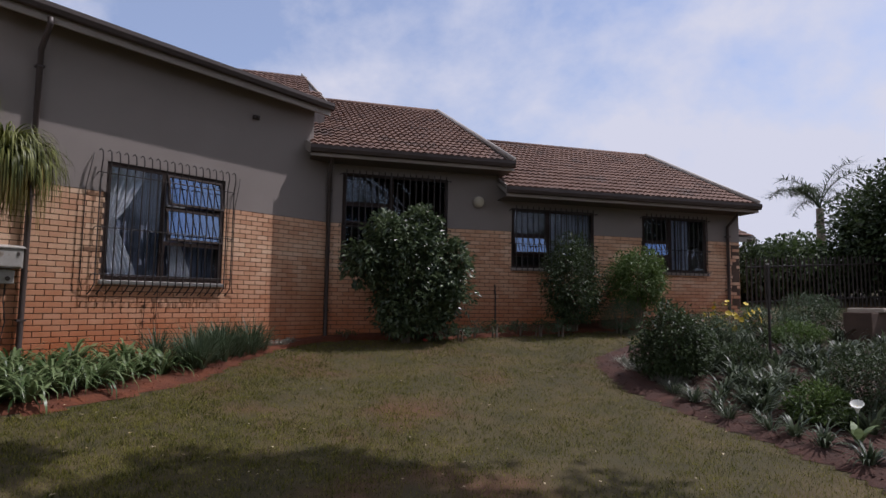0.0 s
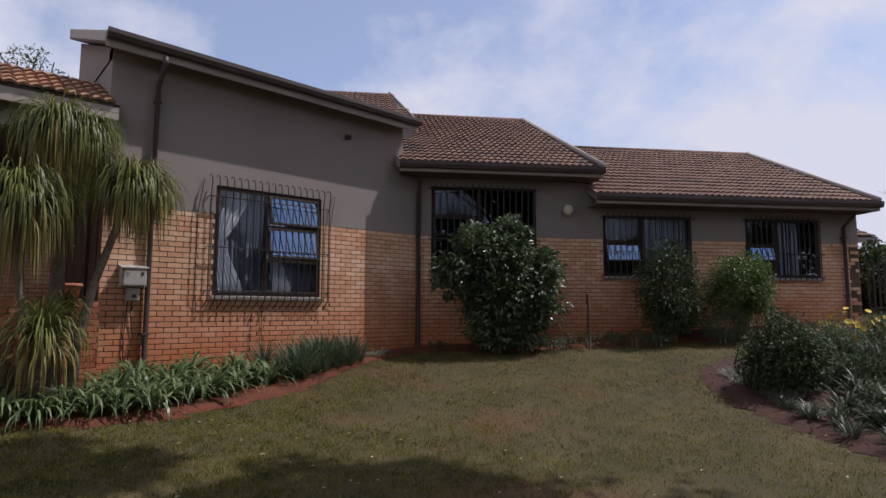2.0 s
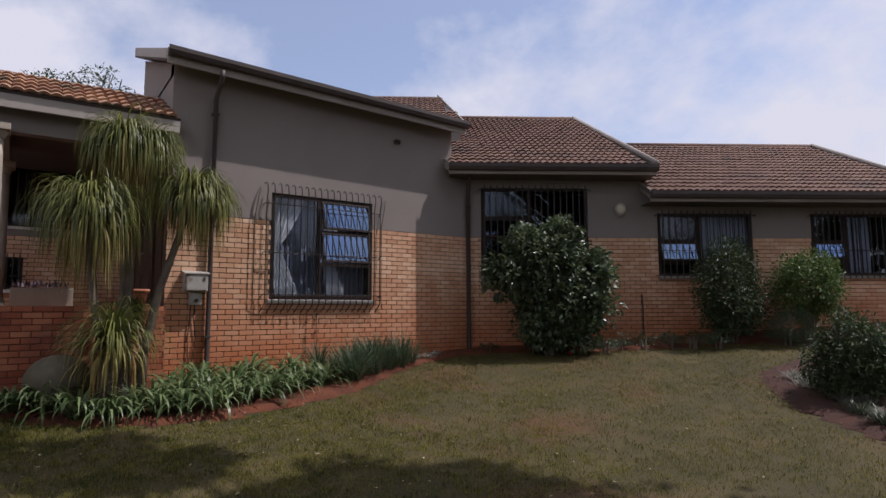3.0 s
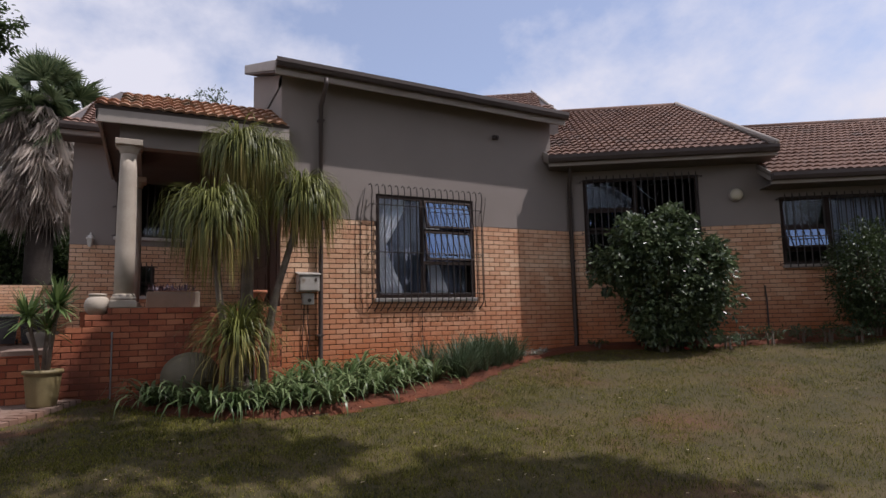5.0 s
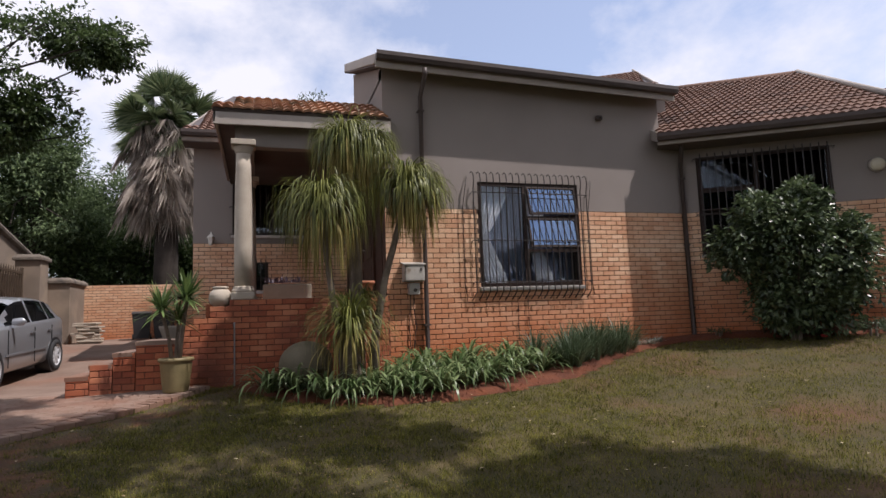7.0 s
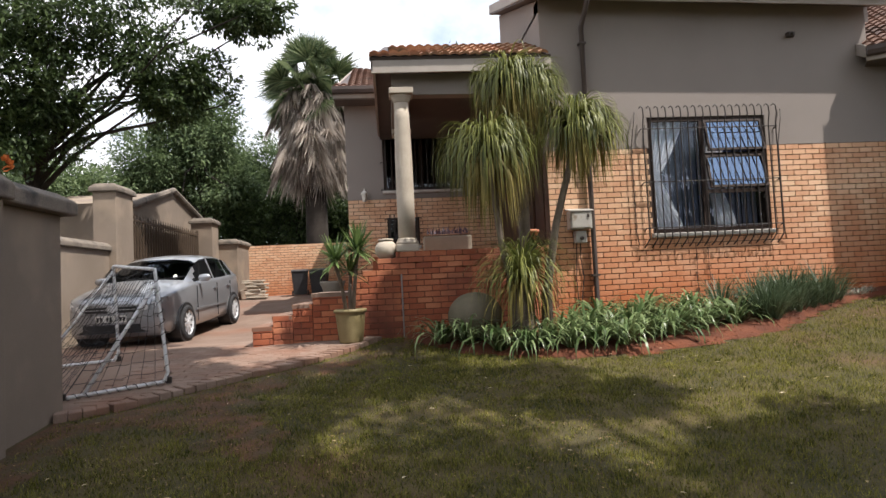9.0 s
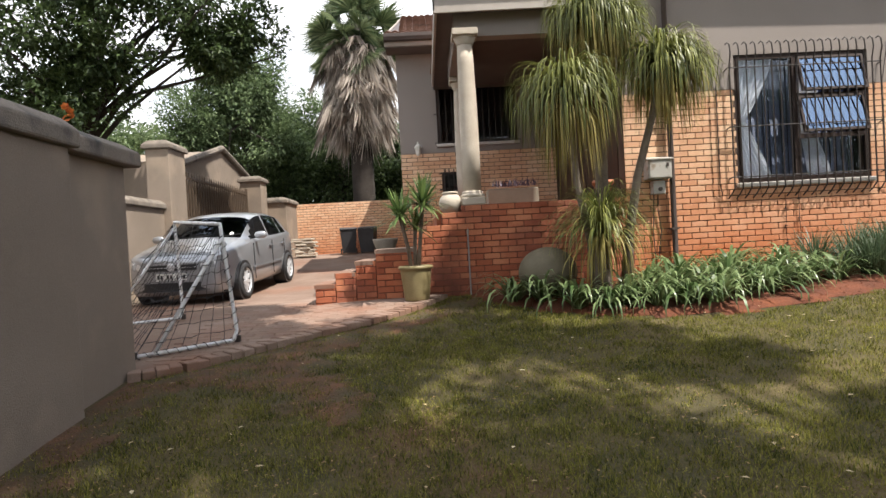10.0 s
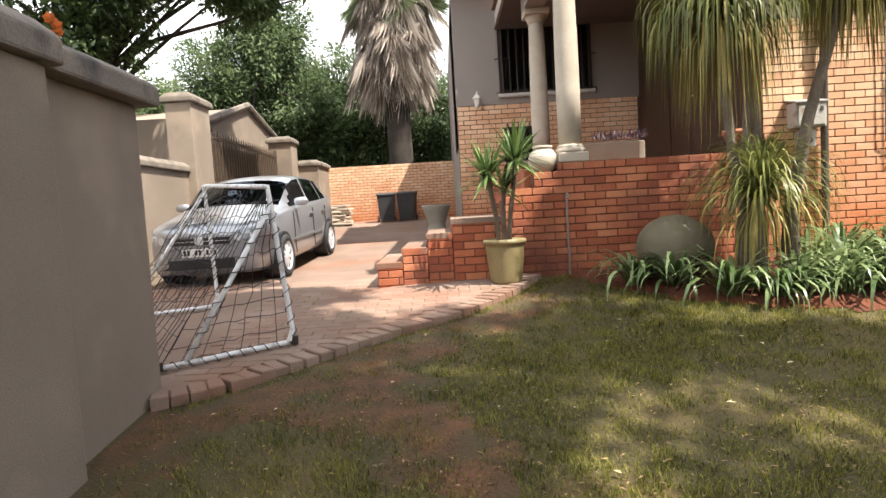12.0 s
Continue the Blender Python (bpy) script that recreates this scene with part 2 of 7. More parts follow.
def ground_z(x, y):
    """Height of the ground: falls away from the house, rises along the garden wing."""
    x, y = np.asarray(x, float), np.asarray(y, float)
    df, db = -y, 2.32 - (NX.x * x + NX.y * y)
    lo = np.minimum(df, db)
    d = lo - np.log1p(np.exp(-np.abs(df - db)))
    d = np.where(lo > -3, d, lo)
    base = 0.87 + 0.042 * soft(np.minimum(x, 30) + 2.5) + 0.03 * soft(np.minimum(x, 30) - 4.5)
    fall = np.where(d < 6, 0.1 * d, 0.6 + 0.03 * np.minimum(d - 6, 12))
    dip = 0.17 * np.exp(-((y - 2.6) / 2.6) ** 2) / (1 + np.exp(np.clip((x + 5.9) / 0.18, -40, 40)))
    return base - np.where(d > 0, fall, 0.045 * np.maximum(d, -14)) - dip


def gz(x, y):
    return float(ground_z(x, y))

# ---- ground ----
def axis(lo, hi, step, far):
    inner = np.arange(lo, hi + 1e-6, step)
    out = np.geomspace(step * 1.5, far, 22)
    return np.concatenate([lo - out[::-1], inner, hi + out])


def sheet(xs, ys, lift=0.0, keep=None):
    X, Y = np.meshgrid(xs, ys)
    Z = ground_z(X, Y) + lift
    nx, ny = len(xs), len(ys)
    g = Geo()
    idx = np.arange(nx * ny).reshape(ny, nx)
    q = np.stack([idx[:-1, :-1], idx[:-1, 1:], idx[1:, 1:], idx[1:, :-1]], -1).reshape(-1, 4)
    g.add(np.stack([X, Y, Z], -1).reshape(-1, 3), q.tolist())
    return g


tagged(part("ground", sheet(axis(-14, 18, 0.3, 900), axis(-16, 14, 0.3, 900)), M_LAWN, smooth=True), "mown lawn soil rising towards the house", "lawn", kind="structure")


def outline_patch(name, outline, mat, lift, label, category, step=0.14):
    """A sheet laid on the ground inside a smooth outline."""
    poly = [Vector(p) for p in outline]
    bm = bmesh.new()
    x0, x1 = min(p.x for p in poly), max(p.x for p in poly)
    y0, y1 = min(p.y for p in poly), max(p.y for p in poly)

    def inside(x, y):
        c = False
        for i in range(len(poly)):
            a, b = poly[i], poly[i - 1]
            if (a.y > y) != (b.y > y) and x < (b.x - a.x) * (y - a.y) / (b.y - a.y) + a.x:
                c = not c
        return c

    verts = {}
    for i in range(int((x1 - x0) / step) + 1):
        for j in range(int((y1 - y0) / step) + 1):
            if inside(x0 + (i + 0.5) * step, y0 + (j + 0.5) * step):
                q = []
                for a, b in ((i, j), (i + 1, j), (i + 1, j + 1), (i, j + 1)):
                    if (a, b) not in verts:
                        x, y = x0 + a * step, y0 + b * step
                        w = noise.noise((x * 3, y * 3, 0))
                        verts[a, b] = bm.verts.new((x + 0.05 * w, y + 0.05 * noise.noise((x * 3, y * 3, 7)), gz(x, y) + lift + 0.012 * w))
                    q.append(verts[a, b])
                bm.faces.new(q)
    me = bpy.data.meshes.new(name)
    edge = [v for v in bm.verts if v.is_boundary]
    for v in edge:
        v.co.z -= lift * 0.9
    bm.to_mesh(me)
    bm.free()
    me.materials.append(mat)
    me.polygons.foreach_set("use_smooth", [True] * len(me.polygons))
    return tagged(part(name, me, mat), label, category, kind="structure")


BED_HOUSE = [(-4.0, -0.2), (-3.75, -0.9), (-3.1, -1.65), (-2.1, -2.28), (-1.2, -2.35), (-0.2, -2.2), (0.6, -2.0), (1.7, -1.25), (2.6, -0.75), (3.6, -0.55), (4.3, -0.75), (5.2, -1.55), (6.5, -2.55), (7.7, -3.4), (9.0, -4.3), (10.5, -5.6), (12.6, -6.6), (13.3, -6.0), (13.2, -5.4), (4.3, 0.3), (-4.0, 0.3)]
BED_RIGHT = [(6.1, -5.1), (5.3, -5.75), (4.8, -6.2), (4.35, -7.1), (4.1, -7.6), (3.55, -8.55), (2.7, -9.5), (2.2, -10.6), (3.0, -13.0), (9, -13), (13, -10), (13.5, -7.2), (11, -6.6), (9.2, -5.6), (7.4, -5.0)]
outline_patch("garden_bed", BED_HOUSE, M_SOIL, 0.05, "bare red soil bed along the house", "flower bed")
outline_patch("garden_bed", BED_RIGHT, M_DARKSOIL, 0.05, "red soil flower bed beside the lawn", "flower bed")

BARE = [(-7.2, -3.35), (-6.6, -2.95), (-5.9, -2.25), (-5.2, -1.68), (-4.6, -0.95), (-3.95, -0.35), (-3.8, -0.75), (-4.3, -1.5), (-4.75, -2.0), (-5.2, -2.35), (-5.5, -2.85), (-5.35, -3.4), (-5.0, -4.0), (-5.15, -4.5), (-5.75, -4.2), (-6.1, -3.6), (-6.5, -3.5), (-6.8, -4.2), (-6.6, -5.0), (-6.9, -6.2), (-7.2, -6.6)]
M_BARE = material("bare_earth", [(0.035, 0.024, 0.010), (0.075, 0.036, 0.015), (0.135, 0.056, 0.024)], 5.5, 0.97, 1.0, 45, dirt=((0.05, 0.038, 0.014), 3.0, 0.45, 0.62))
outline_patch("bare_earth", BARE, M_BARE, 0.012, "trampled bare red earth beside the driveway kerb", "bare earth", 0.1)

# driveway: a paved sheet with a bedded edge
DRIVE = [(-7.25, -3.2), (-6.85, -3.0), (-6.55, -2.7), (-6.2, -2.35), (-5.8, -2.0), (-5.3, -1.6), (-4.8, -1.0), (-4.4, -0.3), (-4.4, 1.5), (-5.0, 4.0), (-5.0, 11.2), (-9.6, 11.2), (-9.6, -3.2)]


# ---- walls ----
def wall_core(name, m, u0, u1, z0, z1, thick, holes, mat, face, label, parent=None):
    """Boxes round the openings; face: how far its outer side lies behind the plane o = 0."""
    us = sorted({u0, u1, *[h[0] for h in holes], *[h[1] for h in holes]})
    zs = sorted({z0, z1, *[h[2] for h in holes], *[h[3] for h in holes]})
    us, zs = [u for u in us if u0 <= u <= u1], [z for z in zs if z0 <= z <= z1]
    g = Geo()
    for a, b in zip(us, us[1:]):
        for c, d in zip(zs, zs[1:]):
            if not any(h[0] <= (a + b) / 2 <= h[1] and h[2] <= (c + d) / 2 <= h[3] for h in holes):
                g.box(a, b, face, thick, c, d, m)
    ob = part(name, g, mat, parent)
    return tagged(ob, label, "wall", kind="structure") if parent is None else ob


def brick_list(u0, u1, z0, z1, holes, seed):
    """Runs of bricks (start, end, bottom) in stretcher bond."""
    rnd = random.Random(seed)
    rows = int((z1 - z0) / COURSE) + 1
    out = []
    for r in range(rows):
        top = z1 - r * COURSE
        cuts = [(u0, u1)]
        for h in holes:
            if top - COURSE / 2 < h[3] and top - COURSE / 2 > h[2]:
                cuts = [s for a, b in cuts for s in ((a, min(b, h[0])), (max(a, h[1]), b)) if s[1] - s[0] > 0.01]
        for a, b in cuts:
            u = math.floor((a - u0) / BLEN) * BLEN + u0 - (BLEN / 2 if r % 2 else 0)
            while u < b:
                s, e = max(u, a), min(u + BLEN, b)
                if e - s > 0.03:
                    out.append((s + 0.006, e - 0.006, top - COURSE + 0.006, top - 0.007, rnd.uniform(-0.002, 0.003)))
                u += BLEN
    return out


BRICK_MESH = {}


def lay_bricks(parent, m, bricks, mat, near, depth=0.02, name="brick"):
    """Bricks for which near(u, z) holds are objects of their own, up to 300; the others are one part."""
    rest = Geo()
    made = 0
    for s, e, c, d, push in bricks:
        if near(s, c) and made < 300:
            key = (round(e - s, 2), mat.name)
            if key not in BRICK_MESH:
                w = key[0] / 2
                g = Geo()
                k = 0.003
                v = [(-w, depth, 0), (w, depth, 0), (w, depth, d - c), (-w, depth, d - c), (-w, k, 0), (w, k, 0), (w, k, d - c), (-w, k, d - c), (-w + k, 0, k), (w - k, 0, k), (w - k, 0, d - c - k), (-w + k, 0, d - c - k)]
                g.add(v, [(0, 1, 5, 4), (1, 2, 6, 5), (2, 3, 7, 6), (3, 0, 4, 7), (4, 5, 9, 8), (5, 6, 10, 9), (6, 7, 11, 10), (7, 4, 8, 11), (8, 9, 10, 11)])
                BRICK_MESH[key] = g.mesh(name, mat)
            ob = new(name, BRICK_MESH[key])
            ob.parent = parent
            ob.matrix_basis = parent.matrix_basis.inverted() @ m @ pose((s + e) / 2, push, c)
            made += 1
        else:
            v = [(s, push, c), (e, push, c), (e, push, d), (s, push, d), (s, depth, c), (e, depth, c), (e, depth, d), (s, depth, d)]
            rest.add([m @ Vector(p) for p in v], [(0, 1, 2, 3), (1, 5, 6, 2), (3, 2, 6, 7), (4, 0, 3, 7), (4, 5, 1, 0)])
    if rest.n:
        tagged(part("brickwork", rest, mat, parent), kind="stuff")


IDENT = Matrix.Identity(4)
BRICKWORK = []   # laid at the end of the file: parent, frame, bricks, material, near
WIN1 = (0.0, 1.97, 2.22, 4.07)
wf = wall_core("wall_front", IDENT, -1.65, 4.4, 0.3, Z_PLASTER, 0.26, [WIN1], M_MORTAR, 0.013, "peach face-brick wall below grey-brown plaster")
wall_core("plaster", IDENT, -1.65, 4.4, Z_PLASTER, 6.0, 0.26, [WIN1, (3.86, 4.5, 5.2, 6.1)], M_PLASTER, -0.004, "", wf)
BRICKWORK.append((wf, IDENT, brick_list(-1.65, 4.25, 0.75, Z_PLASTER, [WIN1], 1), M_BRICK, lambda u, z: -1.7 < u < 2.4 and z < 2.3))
# left return of the front block
SIDE_L = Matrix(((0, 1, 0, -1.65), (1, 0, 0, 0.26), (0, 0, 1, 0), (0, 0, 0, 1)))
wl_ = wall_core("wall_side", SIDE_L, 0, 4.15, 0.3, 5.85, 0.26, [], M_PLASTER, 0.0, "plastered side wall of the porch behind a shade-dark sheet")
# deep porch shade on the side wall, painted as a dark brown sheet
M_PORCHSHADE = material("porch_shade_brown", [(0.03, 0.014, 0.008), (0.06, 0.028, 0.016)], 6, 0.5, 0.2, 60)
part("shade_sheet", Geo().box(0.0, 3.9, -0.016, -0.002, 2.06, 4.8, SIDE_L), M_PORCHSHADE, wl_, "dark brown sheet standing in for the porch shade")


# added door; its dark brown stands in for shade on this wall
def front_door():
    d = thing("door_1", "added closed front door, its dark brown holding the porch shade", "door", kind="structure")
    part("door_frame", Geo().box(0.55, 0.63, -0.06, -0.018, 2.06, 4.2, SIDE_L).box(2.37, 2.45, -0.06, -0.018, 2.06, 4.2, SIDE_L).box(0.63, 2.37, -0.06, -0.018, 4.12, 4.2, SIDE_L), M_PORCHSHADE, d)
    for a in (0.64, 1.505):
        leaf = bevel(part("door_leaf", Geo().box(a, a + 0.855, -0.045, -0.018, 2.07, 4.11, SIDE_L), M_PORCHSHADE, d), 0.004)
        for z in (2.2, 2.85, 3.5):
            bevel(part("door_panel", Geo().box(a + 0.12, a + 0.735, -0.06, -0.046, z, z + 0.5, SIDE_L), M_PORCHSHADE, leaf), 0.008)
    part("door_handle", Geo().tube([SIDE_L @ Vector((1.44, -0.046, 3.05)), SIDE_L @ Vector((1.44, -0.09, 3.05)), SIDE_L @ Vector((1.33, -0.09, 3.05))], 0.01, 8), M_STEEL, d, "brushed steel lever handle")




WIN2, WIN3, WIN4 = (0.3, 2.62, 2.75, 4.66), (4.15, 6.25, 2.75, 4.12), (7.58, 9.45, 2.75, 4.12)
WHOLES = [WIN2, WIN3, WIN4]
ww = wall_core("wall_wing", WING, 0.0, 10.45, 0.3, Z_PLASTER, 0.26, WHOLES, M_MORTAR, 0.013, "shaded face-brick wall of the garden wing")
wall_core("plaster", WING, 0.0, 3.9, Z_PLASTER, 5.1, 0.26, WHOLES, M_PLASTER, -0.004, "", ww)
wall_core("plaster", WING, 3.9, 10.45, Z_PLASTER, 4.5, 0.26, WHOLES, M_PLASTER, -0.004, "", ww)
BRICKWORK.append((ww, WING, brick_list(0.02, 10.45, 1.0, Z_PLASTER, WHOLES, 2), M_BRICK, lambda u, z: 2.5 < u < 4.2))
ENDW = WING @ Matrix(((0, -1, 0, 10.45), (1, 0, 0, 0), (0, 0, 1, 0), (0, 0, 0, 1)))
we = wall_core("wall_end", ENDW, 0.0, 8.0, 0.8, Z_PLASTER, 0.26, [], M_MORTAR, 0.013, "face-brick end wall of the garden wing")
g = Geo().box(0, 8.0, -0.004, 0.26, Z_PLASTER, 4.5, ENDW)
g.add([ENDW @ Vector(p) for p in ((0, 0, 4.5), (8.0, 0, 4.5), (4.0, 0, 6.6), (0, 0.2, 4.5), (8.0, 0.2, 4.5), (4.0, 0.2, 6.6))], [(0, 1, 2), (5, 4, 3), (0, 2, 5, 3), (2, 1, 4, 5)])
part("plaster", g, M_PLASTER, we)
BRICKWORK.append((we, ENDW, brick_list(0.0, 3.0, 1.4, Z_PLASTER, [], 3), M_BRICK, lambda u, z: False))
# gable of the taller wing block, above the lower roof
GAB = WING @ Matrix(((0, -1, 0, 3.6), (1, 0, 0, 0), (0, 0, 1, 0), (0, 0, 0, 1)))
g = Geo().add([GAB @ Vector(p) for p in ((0, 0, 4.3), (10, 0, 4.3), (10, 0, 5.1), (5.2, 0, 7.6), (0, 0, 5.1))], [(0, 1, 2, 3, 4)])
tagged(part("wall_gable", g, M_PLASTER), "grey-brown plastered gable wall", "wall", kind="structure")

# rear block with porch windows
PWIN, LOWWIN = (-4.2, -2.5, 3.68, 5.25), (-4.15, -3.45, 2.45, 3.1)
PB = Matrix.Translation((0, 4.15, 0))
front_door()
wb = wall_core("wall_rear", PB, -5.0, -1.4, 0.7, 3.5, 0.26, [PWIN, LOWWIN], M_MORTAR, 0.013, "face-brick and plaster wall behind the porch")
wall_core("plaster", PB, -5.0, -1.4, 3.5, 5.75, 0.26, [PWIN, LOWWIN], M_PLASTER, -0.004, "", wb)
BRICKWORK.append((wb, PB, brick_list(-5.0, -1.7, 0.95, 3.5, [PWIN, LOWWIN], 4), M_BRICK, lambda u, z: u < -3.4))
RB = Matrix(((0, 1, 0, -5.0), (1, 0, 0, 4.15), (0, 0, 1, 0), (0, 0, 0, 1)))
tagged(part("wall_rear_side", Geo().box(0.27, 9, 0.0, 0.25, 0.7, 5.7, RB), M_PLASTER), "plastered side wall of the rear block", "wall", kind="structure")

# porch: retaining wall, floor, steps
RET = Matrix.Translation((0, -0.26, 0))
wr = wall_core("wall_retaining", RET, -4.7, -1.66, 0.4, 2.1, 0.25, [(-4.75, -4.55, 1.72, 2.2), (-4.56, -4.33, 1.84, 2.2), (-4.34, -4.06, 1.98, 2.2)], M_REDMORTAR, 0.013, "red brick retaining wall of the raised porch")
BRICKWORK.append((wr, RET, brick_list(-4.7, -1.66, 0.66, 2.1, [(-4.75, -4.55, 1.72, 2.2), (-4.56, -4.33, 1.84, 2.2), (-4.34, -4.06, 1.98, 2.2)], 5), M_REDBRICK, lambda u, z: True))
tagged(part("floor", Geo().box(-4.4, -1.66, -0.01, 4.15, 1.7, 2.05), M_REDBRICK), "red tiled porch floor", "floor", kind="structure")


def stairs():
    st = thing("porch_steps", "red brick steps climbing from the driveway to the porch", "steps", kind="structure")
    for i in range(4):
        x, top = -6.1 + 0.28 * i, 1.12 + 0.145 * i
        z0 = 0.55
        part("core", Geo().box(x + 0.01, x + 0.27 if i < 3 else -4.71, -0.39, 1.1, z0, top - 0.012), M_REDMORTAR, st)
        m = Matrix.Translation((0, -0.40, 0))
        BRICKWORK.append((st, m, brick_list(x, x + 0.28 if i < 3 else -4.71, z0 + 0.1, top, [], 20 + i), M_REDBRICK, lambda u, z: True))
        for k in range(13):
            part("tread_brick", bevel_box(x - 0.01, x + 0.27 if i < 3 else -4.71, -0.40 + k * 0.115, -0.40 + k * 0.115 + 0.107, top - 0.06, top), M_PAVER, st)
        part("riser", Geo().box(x, x + 0.02, -0.38, 1.1, z0, top - 0.065), M_REDBRICK, st)
    return st


def bevel_box(x0, x1, y0, y1, z0, z1, k=0.006):
    g = Geo()
    v = [(x0, y0, z0), (x1, y0, z0), (x1, y1, z0), (x0, y1, z0), (x0, y0, z1 - k), (x1, y0, z1 - k), (x1, y1, z1 - k), (x0, y1, z1 - k), (x0 + k, y0 + k, z1), (x1 - k, y0 + k, z1), (x1 - k, y1 - k, z1), (x0 + k, y1 - k, z1)]
    return g.add(v, [(0, 1, 5, 4), (1, 2, 6, 5), (2, 3, 7, 6), (3, 0, 4, 7), (4, 5, 9, 8), (5, 6, 10, 9), (6, 7, 11, 10), (7, 4, 8, 11), (8, 9, 10, 11)])


stairs()

# ---- roofs ----
ROOF_TILES = []   # laid at the end: parent, frame, width, length, material


def roof_plane(parent, name, eave0, eave1, up, length, mat, cols, shear0=0.0, shear1=0.0):
    """A roof slab from the eave line up the slope; its ends may lean by shear per metre."""
    a, b = Vector(eave0), Vector(eave1)
    x = (b - a).normalized()
    y = Vector(up).normalized()
    nrm = x.cross(y).normalized()
    top0, top1 = a + y * length + x * shear0, b + y * length + x * shear1
    g = Geo()
    low = nrm * 0.05
    g.add([a, b, top1, top0, a - low, b - low, top1 - low, top0 - low], [(0, 1, 2, 3), (7, 6, 5, 4), (0, 4, 5, 1), (1, 5, 6, 2), (2, 6, 7, 3), (3, 7, 4, 0)])
    part(name, g, M_GUTTER, parent)
    m = Matrix(((x.x, y.x, nrm.x, a.x), (x.y, y.y, nrm.y, a.y), (x.z, y.z, nrm.z, a.z), (0, 0, 0, 1)))
    ROOF_TILES.append((parent, m, (b - a).length, length, shear0, shear1, mat))
    return top0, top1


def board(parent, name, a, b, drop, thick, mat, inward):
    """A fascia or verge board hanging from the line a-b."""
    a, b, n = Vector(a), Vector(b), Vector(inward).normalized() * thick
    d = Vector((0, 0, -drop))
    g = Geo().add([a, b, b + d, a + d, a + n, b + n, b + n + d, a + n + d], [(3, 2, 1, 0), (4, 5, 6, 7), (0, 1, 5, 4), (2, 3, 7, 6), (1, 2, 6, 5), (3, 0, 4, 7)])
    return bevel(part(name, g, mat, parent), 0.004, 1)


def gutter(parent, a, b, out, r=0.06):
    a, b, o = Vector(a), Vector(b), Vector(out).normalized()
    prof = [(0.0, 0.0), (0.0, -2 * r), (0.5 * r, -2.3 * r), (1.6 * r, -2.1 * r), (2.0 * r, -1.0 * r), (2.0 * r, 0.1 * r), (1.85 * r, 0.1 * r), (1.8 * r, -0.9 * r), (1.5 * r, -1.9 * r), (0.15 * r, -2.0 * r), (0.12 * r, 0.0)]
    v = [a + o * p + Vector((0, 0, q)) for p, q in prof] + [b + o * p + Vector((0, 0, q)) for p, q in prof]
    n = len(prof)
    g = Geo().add(v, [(i, (i + 1) % n, n + (i + 1) % n, n + i) for i in range(n)] + [tuple(range(n - 1, -1, -1)), tuple(range(n, 2 * n))])
    return part("gutter", g, M_GUTTER, parent)


def W(u, o, z):
    return WING @ Vector((u, o, z))


def wing_roof(u0, u1, z_eave, rise_to, shear1, label, verge_drop=0.2, shear0=0.0):
    r = thing("roof", label, "roof", kind="structure")
    pitch = 0.5
    run = rise_to + 0.6
    length = run * math.sqrt(1 + pitch ** 2)
    up = (NX.x, NX.y, pitch)
    e0, e1 = W(u0, -0.6, z_eave), W(u1, -0.6, z_eave)
    t0, t1 = roof_plane(r, "decking", e0, e1, up, length, M_TILE, 0, shear0, shear1)
    back = Vector((NX.x, NX.y, -pitch))
    g = Geo().add([t0, t1, t1 + back * run, t0 + back * run], [(0, 1, 2, 3)])
    part("rear_slope", g, M_TILE, r)
    inn = (NX.x, NX.y, 0)
    board(r, "fascia", e0 + Vector((0, 0, -0.03)), e1 + Vector((0, 0, -0.03)), 0.17, 0.03, M_TRIM, inn)
    gutter(r, e0 + Vector((0, 0, -0.0)), e1 + Vector((0, 0, -0.0)), (-NX.x, -NX.y, 0))
    part("soffit", Geo().box(u0 + 0.02, u1 - 0.02, -0.57, 0.0, z_eave - 0.2, z_eave - 0.18, WING), M_SOFFIT, r)
    board(r, "verge_board", e1 + Vector((0, 0, 0.05)), t1 + Vector((0, 0, 0.05)), verge_drop, 0.03, M_TRIM, (-UX.x, -UX.y, 0))
    board(r, "verge_board", e0 + Vector((0, 0, 0.05)), t0 + Vector((0, 0, 0.05)), verge_drop, 0.03, M_TRIM, (UX.x, UX.y, 0))
    rg = Geo().tube([t0, t1], 0.09, 10)
    part("ridge_cap", rg, M_TILE, r, smooth=True)
    rg = Geo().tube([e1 + Vector((0, 0, 0.06)), t1 + Vector((0, 0, 0.06))], 0.06, 8)
    part("verge_cap", rg, M_TRIM, r, smooth=True)
    return r


wing_roof(-0.42, 3.95, 5.03, 5.2, -0.17, "brown concrete-tile roof of the taller wing block", shear0=-2.0)
wing_roof(3.78, 10.53, 4.47, 4.0, 0.0, "brown concrete-tile roof of the long garden wing")
# rear roof behind the front block
rr = thing("roof", "brown tiled roof rising behind the front block", "roof", kind="structure")
roof_plane(rr, "decking", W(-3.6, 1.5, 6.55), W(0.12, 1.5, 6.55), (NX.x, NX.y, 0.57), 4.03, M_TILE, 0, 0.0, -0.55)
board(rr, "verge_board", W(0.12, 1.5, 6.62), W(-0.43, 5.0, 8.62), 0.2, 0.03, M_TRIM, (-UX.x, -UX.y, 0))
part("rear_wall", Geo().box(-6, 0.0, 1.6, 1.9, 4.0, 6.5, WING), M_PLASTER, rr)

